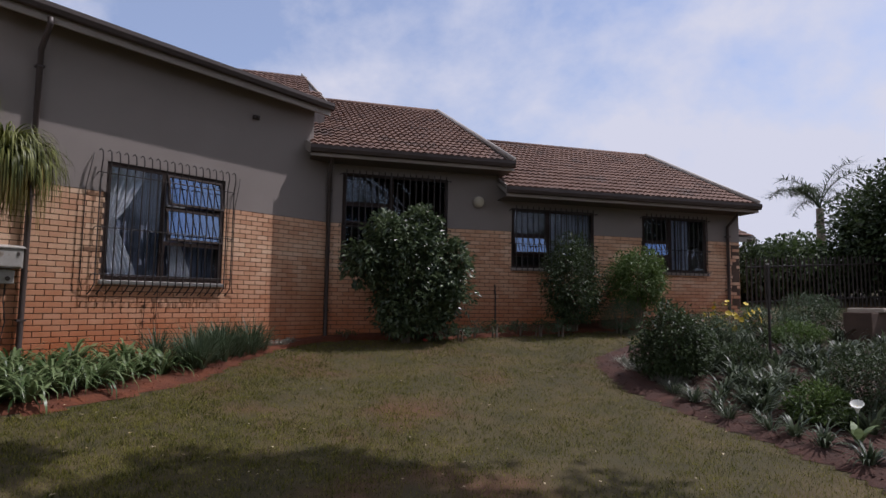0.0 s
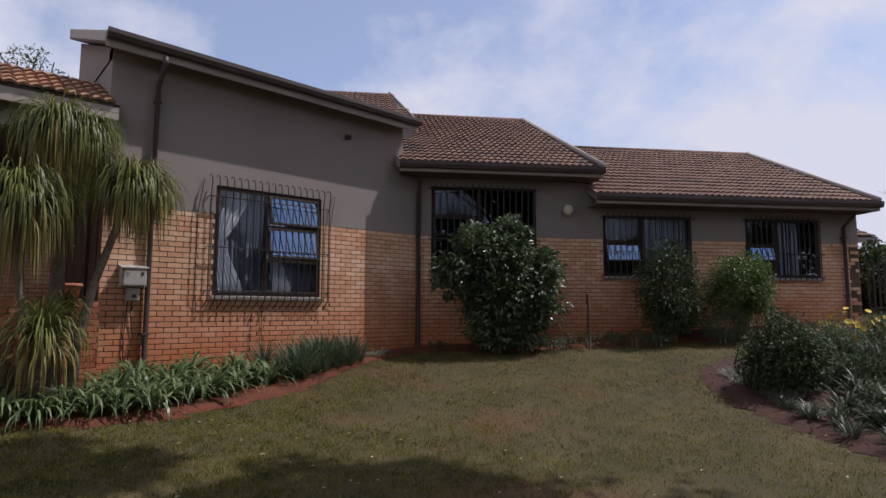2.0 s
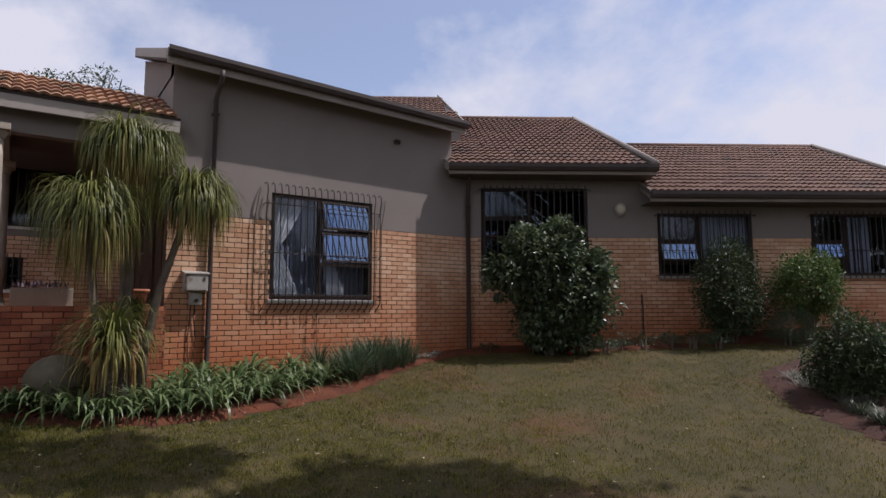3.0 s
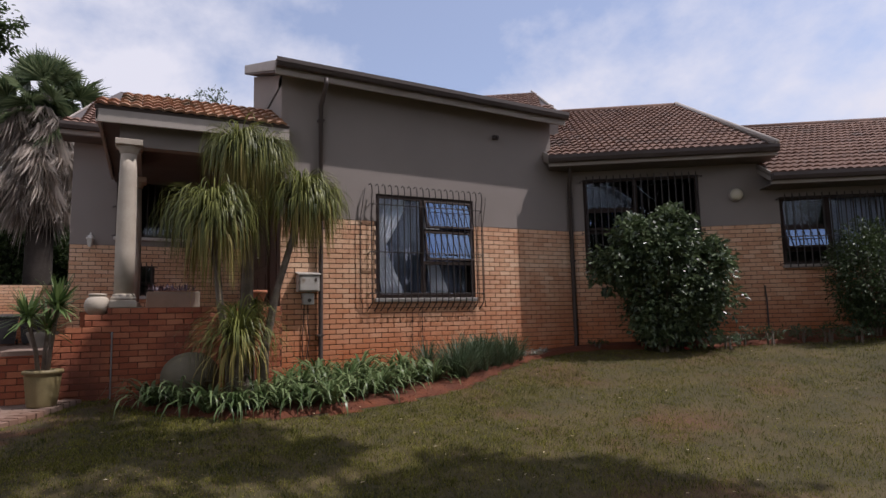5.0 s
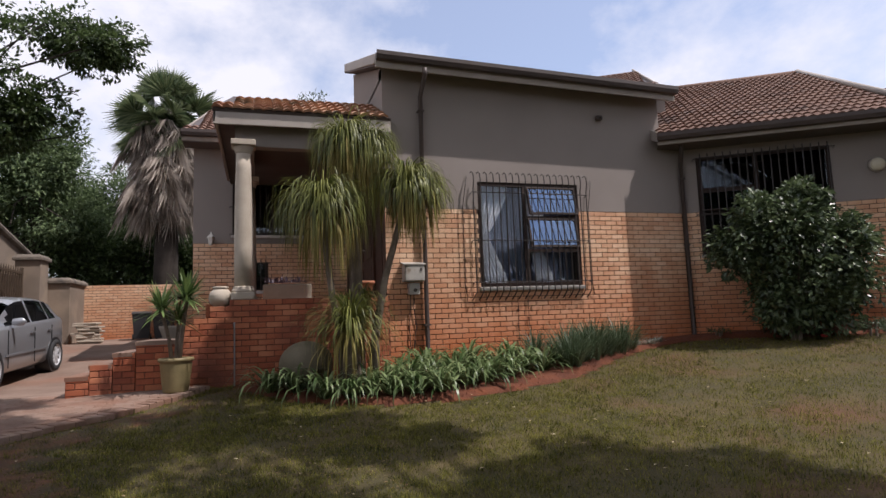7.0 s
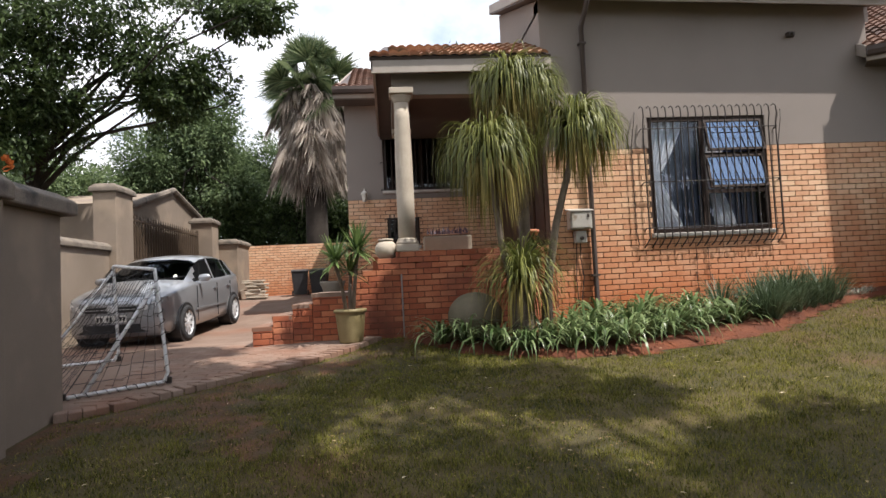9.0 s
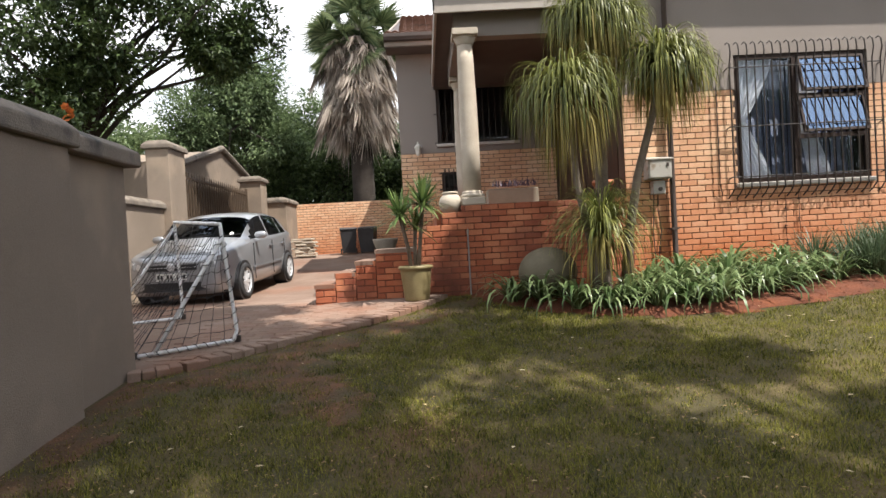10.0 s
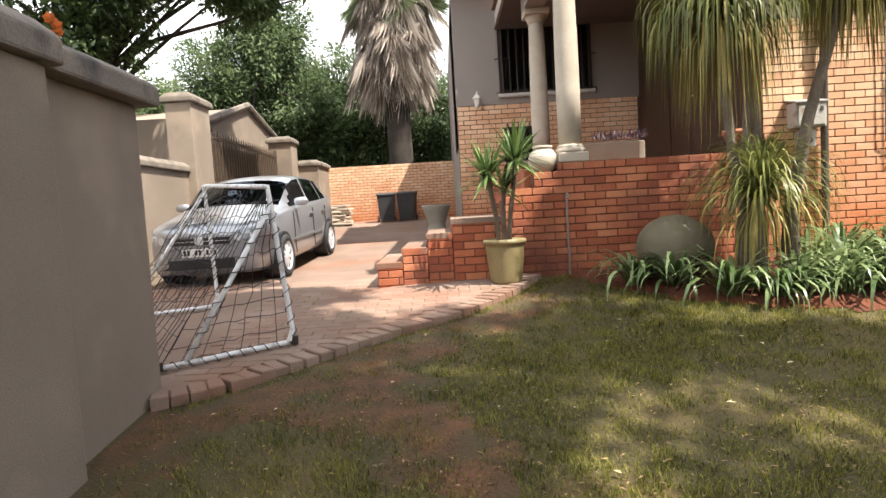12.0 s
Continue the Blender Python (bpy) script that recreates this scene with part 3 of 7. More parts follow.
# front block: low roof sloping back behind a deep fascia
fr = thing("roof", "low roof of the front block behind a deep pale fascia and dark gutter", "roof", kind="structure")
part("slab", Geo().add([(-1.8, -0.33, 6.06), (3.97, -0.33, 5.9), (3.84, 3.1, 7.2), (-1.83, 3.1, 7.35), (-1.8, -0.33, 5.88), (3.97, -0.33, 5.72), (3.84, 3.1, 7.0), (-1.83, 3.1, 7.17)], [(0, 1, 2, 3), (7, 6, 5, 4), (0, 4, 5, 1), (1, 5, 6, 2), (2, 6, 7, 3), (3, 7, 4, 0)]), M_SOFFIT, fr)
part("gable", Geo().add([(-1.65, 0.0, 5.8), (-1.65, 3.0, 5.8), (-1.65, 3.0, 7.1), (-1.65, 0.0, 5.98), (-1.4, 0.0, 5.8), (-1.4, 3.0, 5.8), (-1.4, 3.0, 7.1), (-1.4, 0.0, 5.98)], [(3, 2, 1, 0), (4, 5, 6, 7), (1, 2, 6, 5), (0, 4, 7, 3)]), M_PLASTER, fr)
part("rear_wall", Geo().box(-1.4, 4.0, 2.9, 3.05, 4.0, 7.0), M_PLASTER, fr)
board(fr, "fascia", (-1.82, -0.335, 6.06), (3.99, -0.335, 5.92), 0.22, 0.03, M_TRIM, (0, -1, 0))
gutter(fr, (-1.82, -0.37, 6.08), (4.0, -0.37, 5.94), (0, -1, 0))
board(fr, "verge_board", (-1.83, -0.33, 6.08), (-1.83, 3.12, 7.38), 0.17, 0.03, M_TRIM, (1, 0, 0))
board(fr, "verge_board", (4.0, -0.35, 5.94), (4.0, 3.1, 7.25), 0.2, 0.03, M_TRIM, (-1, 0, 0))

# porch roof and rear block roof
pr = thing("roof", "small porch roof with weathered orange clay tiles", "roof", kind="structure")
pitch_up = (0, 1, 0.5)
roof_plane(pr, "decking", (-4.32, -0.32, 4.98), (-1.58, -0.32, 5.0), pitch_up, 1.78, M_PTILE, 0, 0.25, 0.0)
part("rear_slope", Geo().add([(-4.05, 1.27, 5.7), (-1.58, 1.27, 5.72), (-1.58, 3.9, 5.1), (-4.3, 3.9, 5.1)], [(0, 1, 2, 3)]), M_PTILE, pr)
board(pr, "fascia", (-4.3, -0.3, 4.95), (-1.58, -0.3, 4.97), 0.2, 0.04, M_TRIM, (0, 1, 0))
board(pr, "verge_board", (-4.3, -0.3, 4.98), (-4.04, 1.28, 5.7), 0.2, 0.03, M_TRIM, (1, 0, 0))
part("side_fascia", Geo().box(-4.28, -4.24, -0.26, 3.6, 4.76, 4.95), M_TRIM, pr)
part("ceiling_board", Geo().box(-4.24, -1.66, -0.26, 4.14, 4.83, 4.87), M_SOFFIT, pr)
part("beam", Geo().box(-4.0, -1.66, -0.03, 0.17, 4.5, 4.83), M_PLASTER, pr)
part("beam", Geo().box(-4.0, -3.72, 0.175, 2.33, 4.5, 4.83), M_PLASTER, pr)
br = thing("roof", "brown tiled roof of the rear block", "roof", kind="structure")
roof_plane(br, "decking", (-5.2, 3.62, 5.82), (-1.6, 3.62, 5.82), (0, 1, 0.5), 3.5, M_TILE, 0, 0.35, 0.0)
board(br, "fascia", (-5.2, 3.62, 5.8), (-1.6, 3.62, 5.8), 0.18, 0.03, M_TRIM, (0, 1, 0))
board(br, "verge_board", (-5.2, 3.62, 5.85), (-4.85, 6.75, 7.42), 0.2, 0.03, M_TRIM, (1, 0, 0))
part("soffit", Geo().box(-5.18, -1.6, 3.64, 4.15, 5.6, 5.62), M_SOFFIT, br)
gutter(br, (-5.2, 3.62, 5.84), (-1.7, 3.62, 5.84), (0, -1, 0))

# porch columns
def column(x, y):
    c = thing("porch_column", "cream cast-stone round column on a square base", "column", "porch columns", at=(x, y, 2.1 if y < 0.5 else 2.05))
    bevel(part("plinth", Geo().box(-0.17, 0.17, -0.17, 0.17, 0, 0.11), M_STONE, c), 0.015)
    part("base_ring", Geo().lathe([(0.165, 0.11), (0.172, 0.13), (0.165, 0.155), (0.145, 0.165), (0.15, 0.18), (0.14, 0.2)], 28), M_STONE, c, smooth=True)
    part("shaft", Geo().lathe([(0.128, 0.2), (0.132, 0.8), (0.128, 1.4), (0.115, 2.0), (0.108, 2.25)], 28), M_STONE, c, smooth=True)
    part("capital", Geo().lathe([(0.108, 2.25), (0.125, 2.27), (0.13, 2.3), (0.15, 2.34), (0.16, 2.36)], 28), M_STONE, c, smooth=True)
    bevel(part("abacus", Geo().box(-0.18, 0.18, -0.18, 0.18, 2.36, 2.45), M_STONE, c), 0.01)
    return c


column(-3.87, -0.08)
column(-3.82, 2.15)

# ---- boundary walls and gate ----
def plaster_wall(name, x0, x1, y0, y1, z0, z1, label, coping=0.09, over=0.06, mat=None, h=0.17):
    w = thing(name, label, "wall", kind="structure")
    bevel(part("body", Geo().box(x0, x1, y0, y1, z0, z1), mat or M_PLASTER_WALL, w), 0.012)
    xm0, xm1 = x0 - over, x1 + over
    g = Geo().add([(xm0, y0 - over, z1), (xm1, y0 - over, z1), (xm1, y1 + over, z1), (xm0, y1 + over, z1), (xm0, y0 - over, z1 + coping), (xm1, y0 - over, z1 + coping), (xm1, y1 + over, z1 + coping), (xm0, y1 + over, z1 + coping),
                   (x0 + 0.04, y0 + 0.0, z1 + h), (x1 - 0.04, y0 + 0.0, z1 + h), (x1 - 0.04, y1 - 0.0, z1 + h), (x0 + 0.04, y1 - 0.0, z1 + h)],
                  [(3, 2, 1, 0), (0, 1, 5, 4), (1, 2, 6, 5), (2, 3, 7, 6), (3, 0, 4, 7), (4, 5, 9, 8), (5, 6, 10, 9), (6, 7, 11, 10), (7, 4, 8, 11), (8, 9, 10, 11)])
    bevel(part("coping", g, M_COPING, w), 0.02)
    return w


plaster_wall("wall_boundary", -7.55, -7.24, -4.06, -3.05, -0.3, 2.44, "weathered plastered boundary wall with a dark coping", 0.13, over=0.11, h=0.22)
plaster_wall("wall_pier", -7.62, -7.13, -4.95, -4.06, -0.3, 2.45, "thick plastered pier standing in the boundary wall", 0.13, h=0.22)
plaster_wall("wall_boundary", -7.55, -7.24, -13.0, -4.95, -0.3, 2.12, "lower plastered boundary wall with a dark coping")
plaster_wall("wall_boundary", -9.95, -9.7, -4.0, 3.5, 0.2, 2.55, "plastered boundary wall behind the parked car")
plaster_wall("wall_pier", -10.0, -9.55, 3.4, 4.2, 0.3, 3.75, "square plastered gate pier")
plaster_wall("wall_pier", -9.9, -9.3, 9.0, 9.65, 0.3, 3.65, "square plastered gate pier")
plaster_wall("wall_boundary", -9.45, -8.75, 9.65, 11.2, 0.3, 3.05, "plastered wall beside the gate")

# ---- driveway ----
def driveway():
    d = outline_patch("driveway", DRIVE, M_PAVER, 0.045, "worn clay-brick driveway with dappled red dust", "driveway", 0.12)
    edge = [Vector(p) for p in DRIVE[:8]]
    rnd = random.Random(8)
    shared = bevel_box(-0.052, 0.052, -0.11, 0.11, -0.12, 0.0, 0.008).mesh("kerb_brick", M_PAVER)
    for a, b in zip(edge, edge[1:]):
        n = max(1, round((b - a).length / 0.115))
        for i in range(n):
            p = a.lerp(b, (i + 0.5) / n)
            ob = new("kerb_brick", shared)
            ob.parent = d
            ang = math.degrees(math.atan2((b - a).y, (b - a).x)) + rnd.uniform(-3, 3)
            ob.matrix_basis = pose(p.x, p.y, gz(p.x, p.y) + 0.062 + rnd.uniform(-0.006, 0.006), rnd.uniform(-3, 3), 0, ang)
    # pavers near the edge, two herringbone-like rows of flat bricks
    poly = edge
    shared = bevel_box(-0.11, 0.11, -0.052, 0.052, -0.06, 0.0, 0.005).mesh("paver", M_PAVER)
    made = 0
    for i in range(24):
        for j in range(28):
            x, y = -7.15 + i * 0.225 + (0.1125 if j % 2 else 0), -3.0 + j * 0.108
            lim = np.interp(x, [p.x for p in edge], [p.y for p in edge])
            if y < lim + 0.2 or made > 290 or x > -4.6 or (y > -0.55 and x > -6.15):
                continue
            ob = new("paver", shared)
            ob.parent = d
            ob.matrix_basis = pose(x, y, gz(x, y) + 0.054 + rnd.uniform(-0.002, 0.002), math.degrees(math.atan(0.1)), 0, 0)
            made += 1


driveway()


# ---- windows ----
def strip_blind(m, u0, u1, z0, z1, o, pitch=0.09):
    g = Geo()
    n = int((u1 - u0) / pitch)
    for i in range(n):
        u = u0 + (i + 0.5) * (u1 - u0) / n
        g.add([m @ Vector(p) for p in ((u - 0.047, o, z0), (u + 0.047, o + 0.03, z0), (u + 0.047, o + 0.03, z1), (u - 0.047, o, z1))], [(0, 1, 2, 3)])
    return g


def sash(win, m, u0, u1, z0, z1, tilt, glassmat, fr=0.035):
    """A pane in its own frame, hung at the top and pushed out by tilt degrees."""
    h = m @ pose((u0 + u1) / 2, 0.03, z1, tilt, 0, 0)
    w, hh = (u1 - u0) / 2, z1 - z0
    g = Geo()
    for a, b, c, d in ((-w, w, -fr, 0), (-w, w, -hh, -hh + fr), (-w, -w + fr, -hh + fr, -fr), (w - fr, w, -hh + fr, -fr)):
        g.box(a, b, -0.02, 0.02, c, d, h)
    s = part("sash" if tilt else "frame_section", g, M_FRAME, win, "dark bronze top-hung sash pushed open" if tilt else "")
    p = part("pane", Geo().box(-w + fr, w - fr, -0.003, 0.003, -hh + fr, -fr, h), glassmat, s)
    p.visible_shadow = False
    return s


def frame_ring(m, win, rect, bar=0.05):
    u0, u1, z0, z1 = rect
    g = Geo()
    for a, b, c, d in ((u0, u1, z1 - bar, z1), (u0, u1, z0, z0 + bar), (u0, u0 + bar, z0 + bar, z1 - bar), (u1 - bar, u1, z0 + bar, z1 - bar)):
        g.box(a + 0.001, b - 0.001, 0.02, 0.09, c + 0.001, d - 0.001, m)
    part("window_frame", g, M_FRAME, win)


# plain shell whose near-black colour makes the room look unlit
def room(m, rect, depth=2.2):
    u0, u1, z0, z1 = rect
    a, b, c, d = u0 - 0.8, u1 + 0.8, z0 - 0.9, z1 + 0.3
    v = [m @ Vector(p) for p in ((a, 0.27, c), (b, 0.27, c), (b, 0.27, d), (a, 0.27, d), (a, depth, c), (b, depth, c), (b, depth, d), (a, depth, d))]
    tagged(part("wall_room", Geo().add(v, [(4, 5, 6, 7), (0, 4, 7, 3), (5, 1, 2, 6), (7, 6, 2, 3), (4, 0, 1, 5)]), M_ROOMSHADE), "room shell behind the window, dimness painted near-black", "room", kind="structure")


def flat_bars(win, m, rect, n, o=-0.03):
    u0, u1, z0, z1 = rect
    for i in range(n):
        u = u0 + (i + 0.5) * (u1 - u0) / n
        part("bar", Geo().tube([m @ Vector((u, o, z0 - 0.06)), m @ Vector((u, o, z1 + 0.04))], 0.011, 6), M_BAR, win)
    for z in (z0 + 0.02, (z0 * 0.6 + z1 * 0.4), z1 - 0.05):
        part("cross_bar", Geo().tube([m @ Vector((u0 - 0.06, 0.0, z - 0.01)), m @ Vector((u0 - 0.05, o + 0.01, z)), m @ Vector((u1 + 0.05, o + 0.01, z)), m @ Vector((u1 + 0.06, 0.0, z - 0.01))], 0.009, 6), M_BAR, win)


def sill(win, m, rect, mat, out=0.07):
    u0, u1, z0, z1 = rect
    bevel(part("window_sill", Geo().box(u0 - 0.03, u1 + 0.03, -out, 0.1, z0 - 0.065, z0 - 0.001, m), mat, win), 0.01)


def curtain(win, m, u0, u1, z0, z1, tie, o=0.2, lean=1):
    """A gathered curtain tied back at height tie."""
    g = Geo()
    nu, nz = 48, 30
    v, f = [], []
    for j in range(nz):
        t = j / (nz - 1)
        z = z1 + (z0 - z1) * t
        k = abs(z - tie) / max(z1 - tie, tie - z0)
        w = 0.28 + 0.72 * min(1, k * 1.25) ** 0.8
        if z < tie:
            w = 0.28 + 0.42 * min(1, k * 1.2)
        for i in range(nu):
            s = i / (nu - 1)
            u = u0 + (u1 - u0) * s * w if lean > 0 else u1 - (u1 - u0) * s * w
            if z < tie and lean > 0:
                u += 0.10 * k
            v.append(m @ Vector((u, o + 0.03 * math.sin(s * 38 + 1.5 * math.sin(5 * t)) * (0.5 + w / 2), z)))
    for j in range(nz - 1):
        for i in range(nu - 1):
            f.append((j * nu + i, j * nu + i + 1, (j + 1) * nu + i + 1, (j + 1) * nu + i))
    part("curtain", g.add(v, f), M_CURTAIN, win, "white gathered curtain tied back", smooth=True)


def window_front():
    w = thing("window_1", "bronze-framed window with open vents and tied white curtains", "window", kind="structure")
    u0, u1, z0, z1 = WIN1
    frame_ring(IDENT, w, WIN1)
    part("mullion", Geo().box(0.88, 0.93, 0.02, 0.09, z0 + 0.05, z1 - 0.05), M_FRAME, w)
    for z in (2.87, 3.46):
        part("transom", Geo().box(0.93, u1 - 0.05, 0.02, 0.09, z - 0.02, z + 0.02), M_FRAME, w)
    sash(w, IDENT, 0.05, 0.88, z0 + 0.05, z1 - 0.05, 0, M_GLASS, 0.02)
    sash(w, IDENT, 0.94, u1 - 0.06, 3.48, z1 - 0.06, -13, M_VENTGLASS)
    sash(w, IDENT, 0.94, u1 - 0.06, 2.89, 3.44, -13, M_VENTGLASS)
    sash(w, IDENT, 0.93, u1 - 0.05, z0 + 0.05, 2.85, 0, M_GLASS, 0.02)
    sill(w, IDENT, WIN1, M_SILL)
    curtain(w, IDENT, 0.04, 0.62, z0 + 0.02, z1 - 0.02, 3.15, 0.125)
    curtain(w, IDENT, 1.0, 1.5, z0 + 0.02, z1 - 0.02, 3.2, 0.13)
    part("blind", strip_blind(IDENT, 0.1, 1.92, z0 + 0.03, z1 - 0.03, 0.26), M_BLIND, w, "blue-grey vertical blind")
    room(IDENT, WIN1)
    # basket of burglar bars
    b = thing("burglar_bars", "dark steel burglar-bar basket with curled spikes over the window", "burglar bars")
    n = 19
    for i in range(n):
        x = -0.12 + i * (2.2 / (n - 1))
        part("bar", Geo().tube([(x - 0.04, -0.09, 4.19), (x - 0.015, -0.11, 4.22), (x, -0.14, 4.18), (x + 0.005, -0.15, 4.07), (x, -0.115, 3.9), (x, -0.115, 2.3), (x, -0.115, 2.14), (x - 0.04, -0.08, 2.05), (x - 0.06, -0.03, 2.0)], 0.0095, 6), M_BAR, b)
    for z in (2.3, 3.02, 3.86):
        part("cross_bar", Geo().tube([(-0.14, 0.0, z - 0.02), (-0.15, -0.11, z), (2.1, -0.11, z), (2.11, 0.0, z - 0.02)], 0.0095, 6), M_BAR, b)
    for x in (-0.3, 2.14):
        part("side_bar", Geo().tube([(x + 0.1, -0.02, 4.15), (x + 0.06, -0.07, 4.0), (x, -0.055, 3.6), (x, -0.055, 2.2), (x + 0.05, -0.02, 2.05)], 0.007, 6), M_BAR, b)


window_front()


def window_wing(name, rect, vent, blind, bars, label):
    w = thing(name, label, "window", kind="structure")
    u0, u1, z0, z1 = rect
    frame_ring(WING, w, rect)
    um = vent[1]
    part("mullion", Geo().box(um - 0.02, um + 0.03, 0.02, 0.09, z0 + 0.05, z1 - 0.05, WING), M_FRAME, w)
    for z in (vent[2], vent[3]):
        part("transom", Geo().box(u0 + 0.05, um - 0.02, 0.02, 0.09, z - 0.02, z + 0.02, WING), M_FRAME, w)
    sash(w, WING, u0 + 0.05, um - 0.02, vent[2] + 0.02, vent[3] - 0.02, -13, M_VENTGLASS)
    sash(w, WING, u0 + 0.05, um - 0.02, vent[3] + 0.02, z1 - 0.05, 0, M_GLASS, 0.02)
    sash(w, WING, u0 + 0.05, um - 0.02, z0 + 0.05, vent[2] - 0.02, 0, M_GLASS, 0.02)
    sash(w, WING, um + 0.03, u1 - 0.05, z0 + 0.05, z1 - 0.05, 0, M_GLASS, 0.02)
    sill(w, WING, rect, M_TRIM)
    if blind:
        part("blind", strip_blind(WING, blind[0], blind[1], z0 + 0.03, z1 - 0.05, 0.11), M_LITBLIND, w, "vertical blind in a pale colour that holds its light")
    room(WING, rect)
    flat_bars(w, WING, rect, bars, -0.11)


window_wing("window_2", WIN2, (0.3, 1.35, 3.55, 4.0), None, 17, "dark barred window behind the flowering bush with an open vent")
window_wing("window_3", WIN3, (4.15, 5.05, 3.05, 3.5), (5.1, 6.2), 15, "barred window with an open vent and a vertical blind in a pale colour that holds its light")
window_wing("window_4", WIN4, (7.58, 8.35, 3.1, 3.5), (8.4, 9.0), 14, "barred window with an open vent in the garden wing")


def window_porch(name, rect, label, nb):
    w = thing(name, label, "window", kind="structure")
    frame_ring(PB, w, rect)
    u0, u1, z0, z1 = rect
    part("mullion", Geo().box((u0 + u1) / 2 - 0.02, (u0 + u1) / 2 + 0.02, 0.02, 0.09, z0 + 0.05, z1 - 0.05, PB), M_FRAME, w)
    sash(w, PB, u0 + 0.05, (u0 + u1) / 2 - 0.02, z0 + 0.05, z1 - 0.05, 0, M_GLASS, 0.02)
    sash(w, PB, (u0 + u1) / 2 + 0.02, u1 - 0.05, z0 + 0.05, z1 - 0.05, 0, M_GLASS, 0.02)
    sill(w, PB, rect, M_SILL)
    flat_bars(w, PB, rect, nb, -0.06)
    room(PB, rect)


window_porch("window_5", PWIN, "dark barred window under the porch roof", 13)
window_porch("window_6", LOWWIN, "small low barred window beside the porch steps", 7)


# ---- fittings on the walls ----
def downpipe(m, u, z0, z1, o=-0.07, r=0.04, side=0.0):
    d = thing("downpipe", "dark brown rain downpipe fixed to the wall", "downpipe", "rain downpipes")
    pts = [(u + side, -0.42, z1 + 0.12), (u + side, -0.42, z1 + 0.02), (u, o, z1 - 0.25), (u, o, z0 + 0.1), (u, o - 0.02, z0 + 0.03), (u, o - 0.1, z0)]
    part("pipe", Geo().tube([m @ Vector(p) for p in pts], r, 10), M_GUTTER, d, smooth=True)
    for z in (z0 + 0.6, (z0 + z1) / 2, z1 - 0.5):
        part("bracket", Geo().box(u - 0.055, u + 0.055, o - 0.045, 0.0, z - 0.015, z + 0.015, m), M_GUTTER, d)


downpipe(IDENT, -1.0, 1.02, 5.75)
downpipe(WING, 0.02, 1.15, 4.75)
downpipe(WING, 10.04, 1.75, 4.2)


def meter_box():
    b = thing("meter_box", "grey steel electricity meter box with a small socket below", "meter box")
    M_BOX = material("grey_box", [(0.33, 0.31, 0.28), (0.42, 0.39, 0.35)], 5, 0.6, 0.1, 60, dirt=((0.22, 0.17, 0.12), 8, 0.55, 0.7))
    body = bevel(part("body", Geo().box(-1.39, -1.05, -0.2, 0.0, 2.33, 2.61), M_BOX, b), 0.012)
    bevel(part("door", Geo().box(-1.37, -1.07, -0.212, -0.2, 2.35, 2.585), M_BOX, b), 0.004)
    part("hood", Geo().add([(-1.41, -0.225, 2.60), (-1.03, -0.225, 2.60), (-1.03, 0.0, 2.645), (-1.41, 0.0, 2.645), (-1.41, -0.225, 2.615), (-1.03, -0.225, 2.615), (-1.03, 0.0, 2.66), (-1.41, 0.0, 2.66)], [(3, 2, 1, 0), (4, 5, 6, 7), (0, 1, 5, 4), (1, 2, 6, 5), (2, 3, 7, 6), (3, 0, 4, 7)]), M_BOX, b)
    part("latch", Geo().box(-1.13, -1.1, -0.222, -0.212, 2.5, 2.55), M_GUTTER, b, "small dark door latch")
    bevel(part("socket", Geo().box(-1.3, -1.12, -0.12, 0.0, 2.12, 2.31), M_BOX, b, "pale weatherproof socket box"), 0.01)
    part("dial", Geo().lathe([(0.03, 0), (0.03, 0.02), (0.02, 0.03)], 14).mesh("dial", M_GUTTER), M_GUTTER, b).matrix_basis = pose(-1.2, -0.12, 2.19, 90, 0, 0)
    for k, x in enumerate((-1.26, -1.2)):
        pts = [(x, -0.03, 2.13), (x - 0.01, -0.025, 1.9), (x + 0.03 * (k * 2 - 1), -0.02, 1.6), (x - 0.02, -0.025, 1.3), (x, -0.02, 0.95)]
        part("cable", Geo().tube(pts, 0.008, 6), M_BAR, b)


meter_box()


def wall_lantern():
    l = thing("wall_lantern", "small white outdoor wall lantern", "lantern")
    M_LW = material("lantern_white", [(0.6, 0.58, 0.52), (0.72, 0.70, 0.64)], 8, 0.5, 0.05, 60)
    x, y, z = -4.63, 4.02, 3.5
    part("bracket", Geo().tube([(x, 4.15, z + 0.1), (x, 4.08, z + 0.04), (x, 4.02, z - 0.04)], 0.014, 8), M_LW, l)
    part("backplate", Geo().box(x - 0.03, x + 0.03, 4.13, 4.15, z, z + 0.16), M_LW, l)
    part("body", Geo().lathe([(0.02, -0.06), (0.045, -0.03), (0.06, 0.09), (0.062, 0.1)], 6, (x, y, z)), M_LW, l)
    part("cap", Geo().lathe([(0.085, 0.1), (0.08, 0.12), (0.04, 0.17), (0.015, 0.19), (0.015, 0.22), (0.004, 0.24)], 6, (x, y, z)), M_LW, l)


wall_lantern()


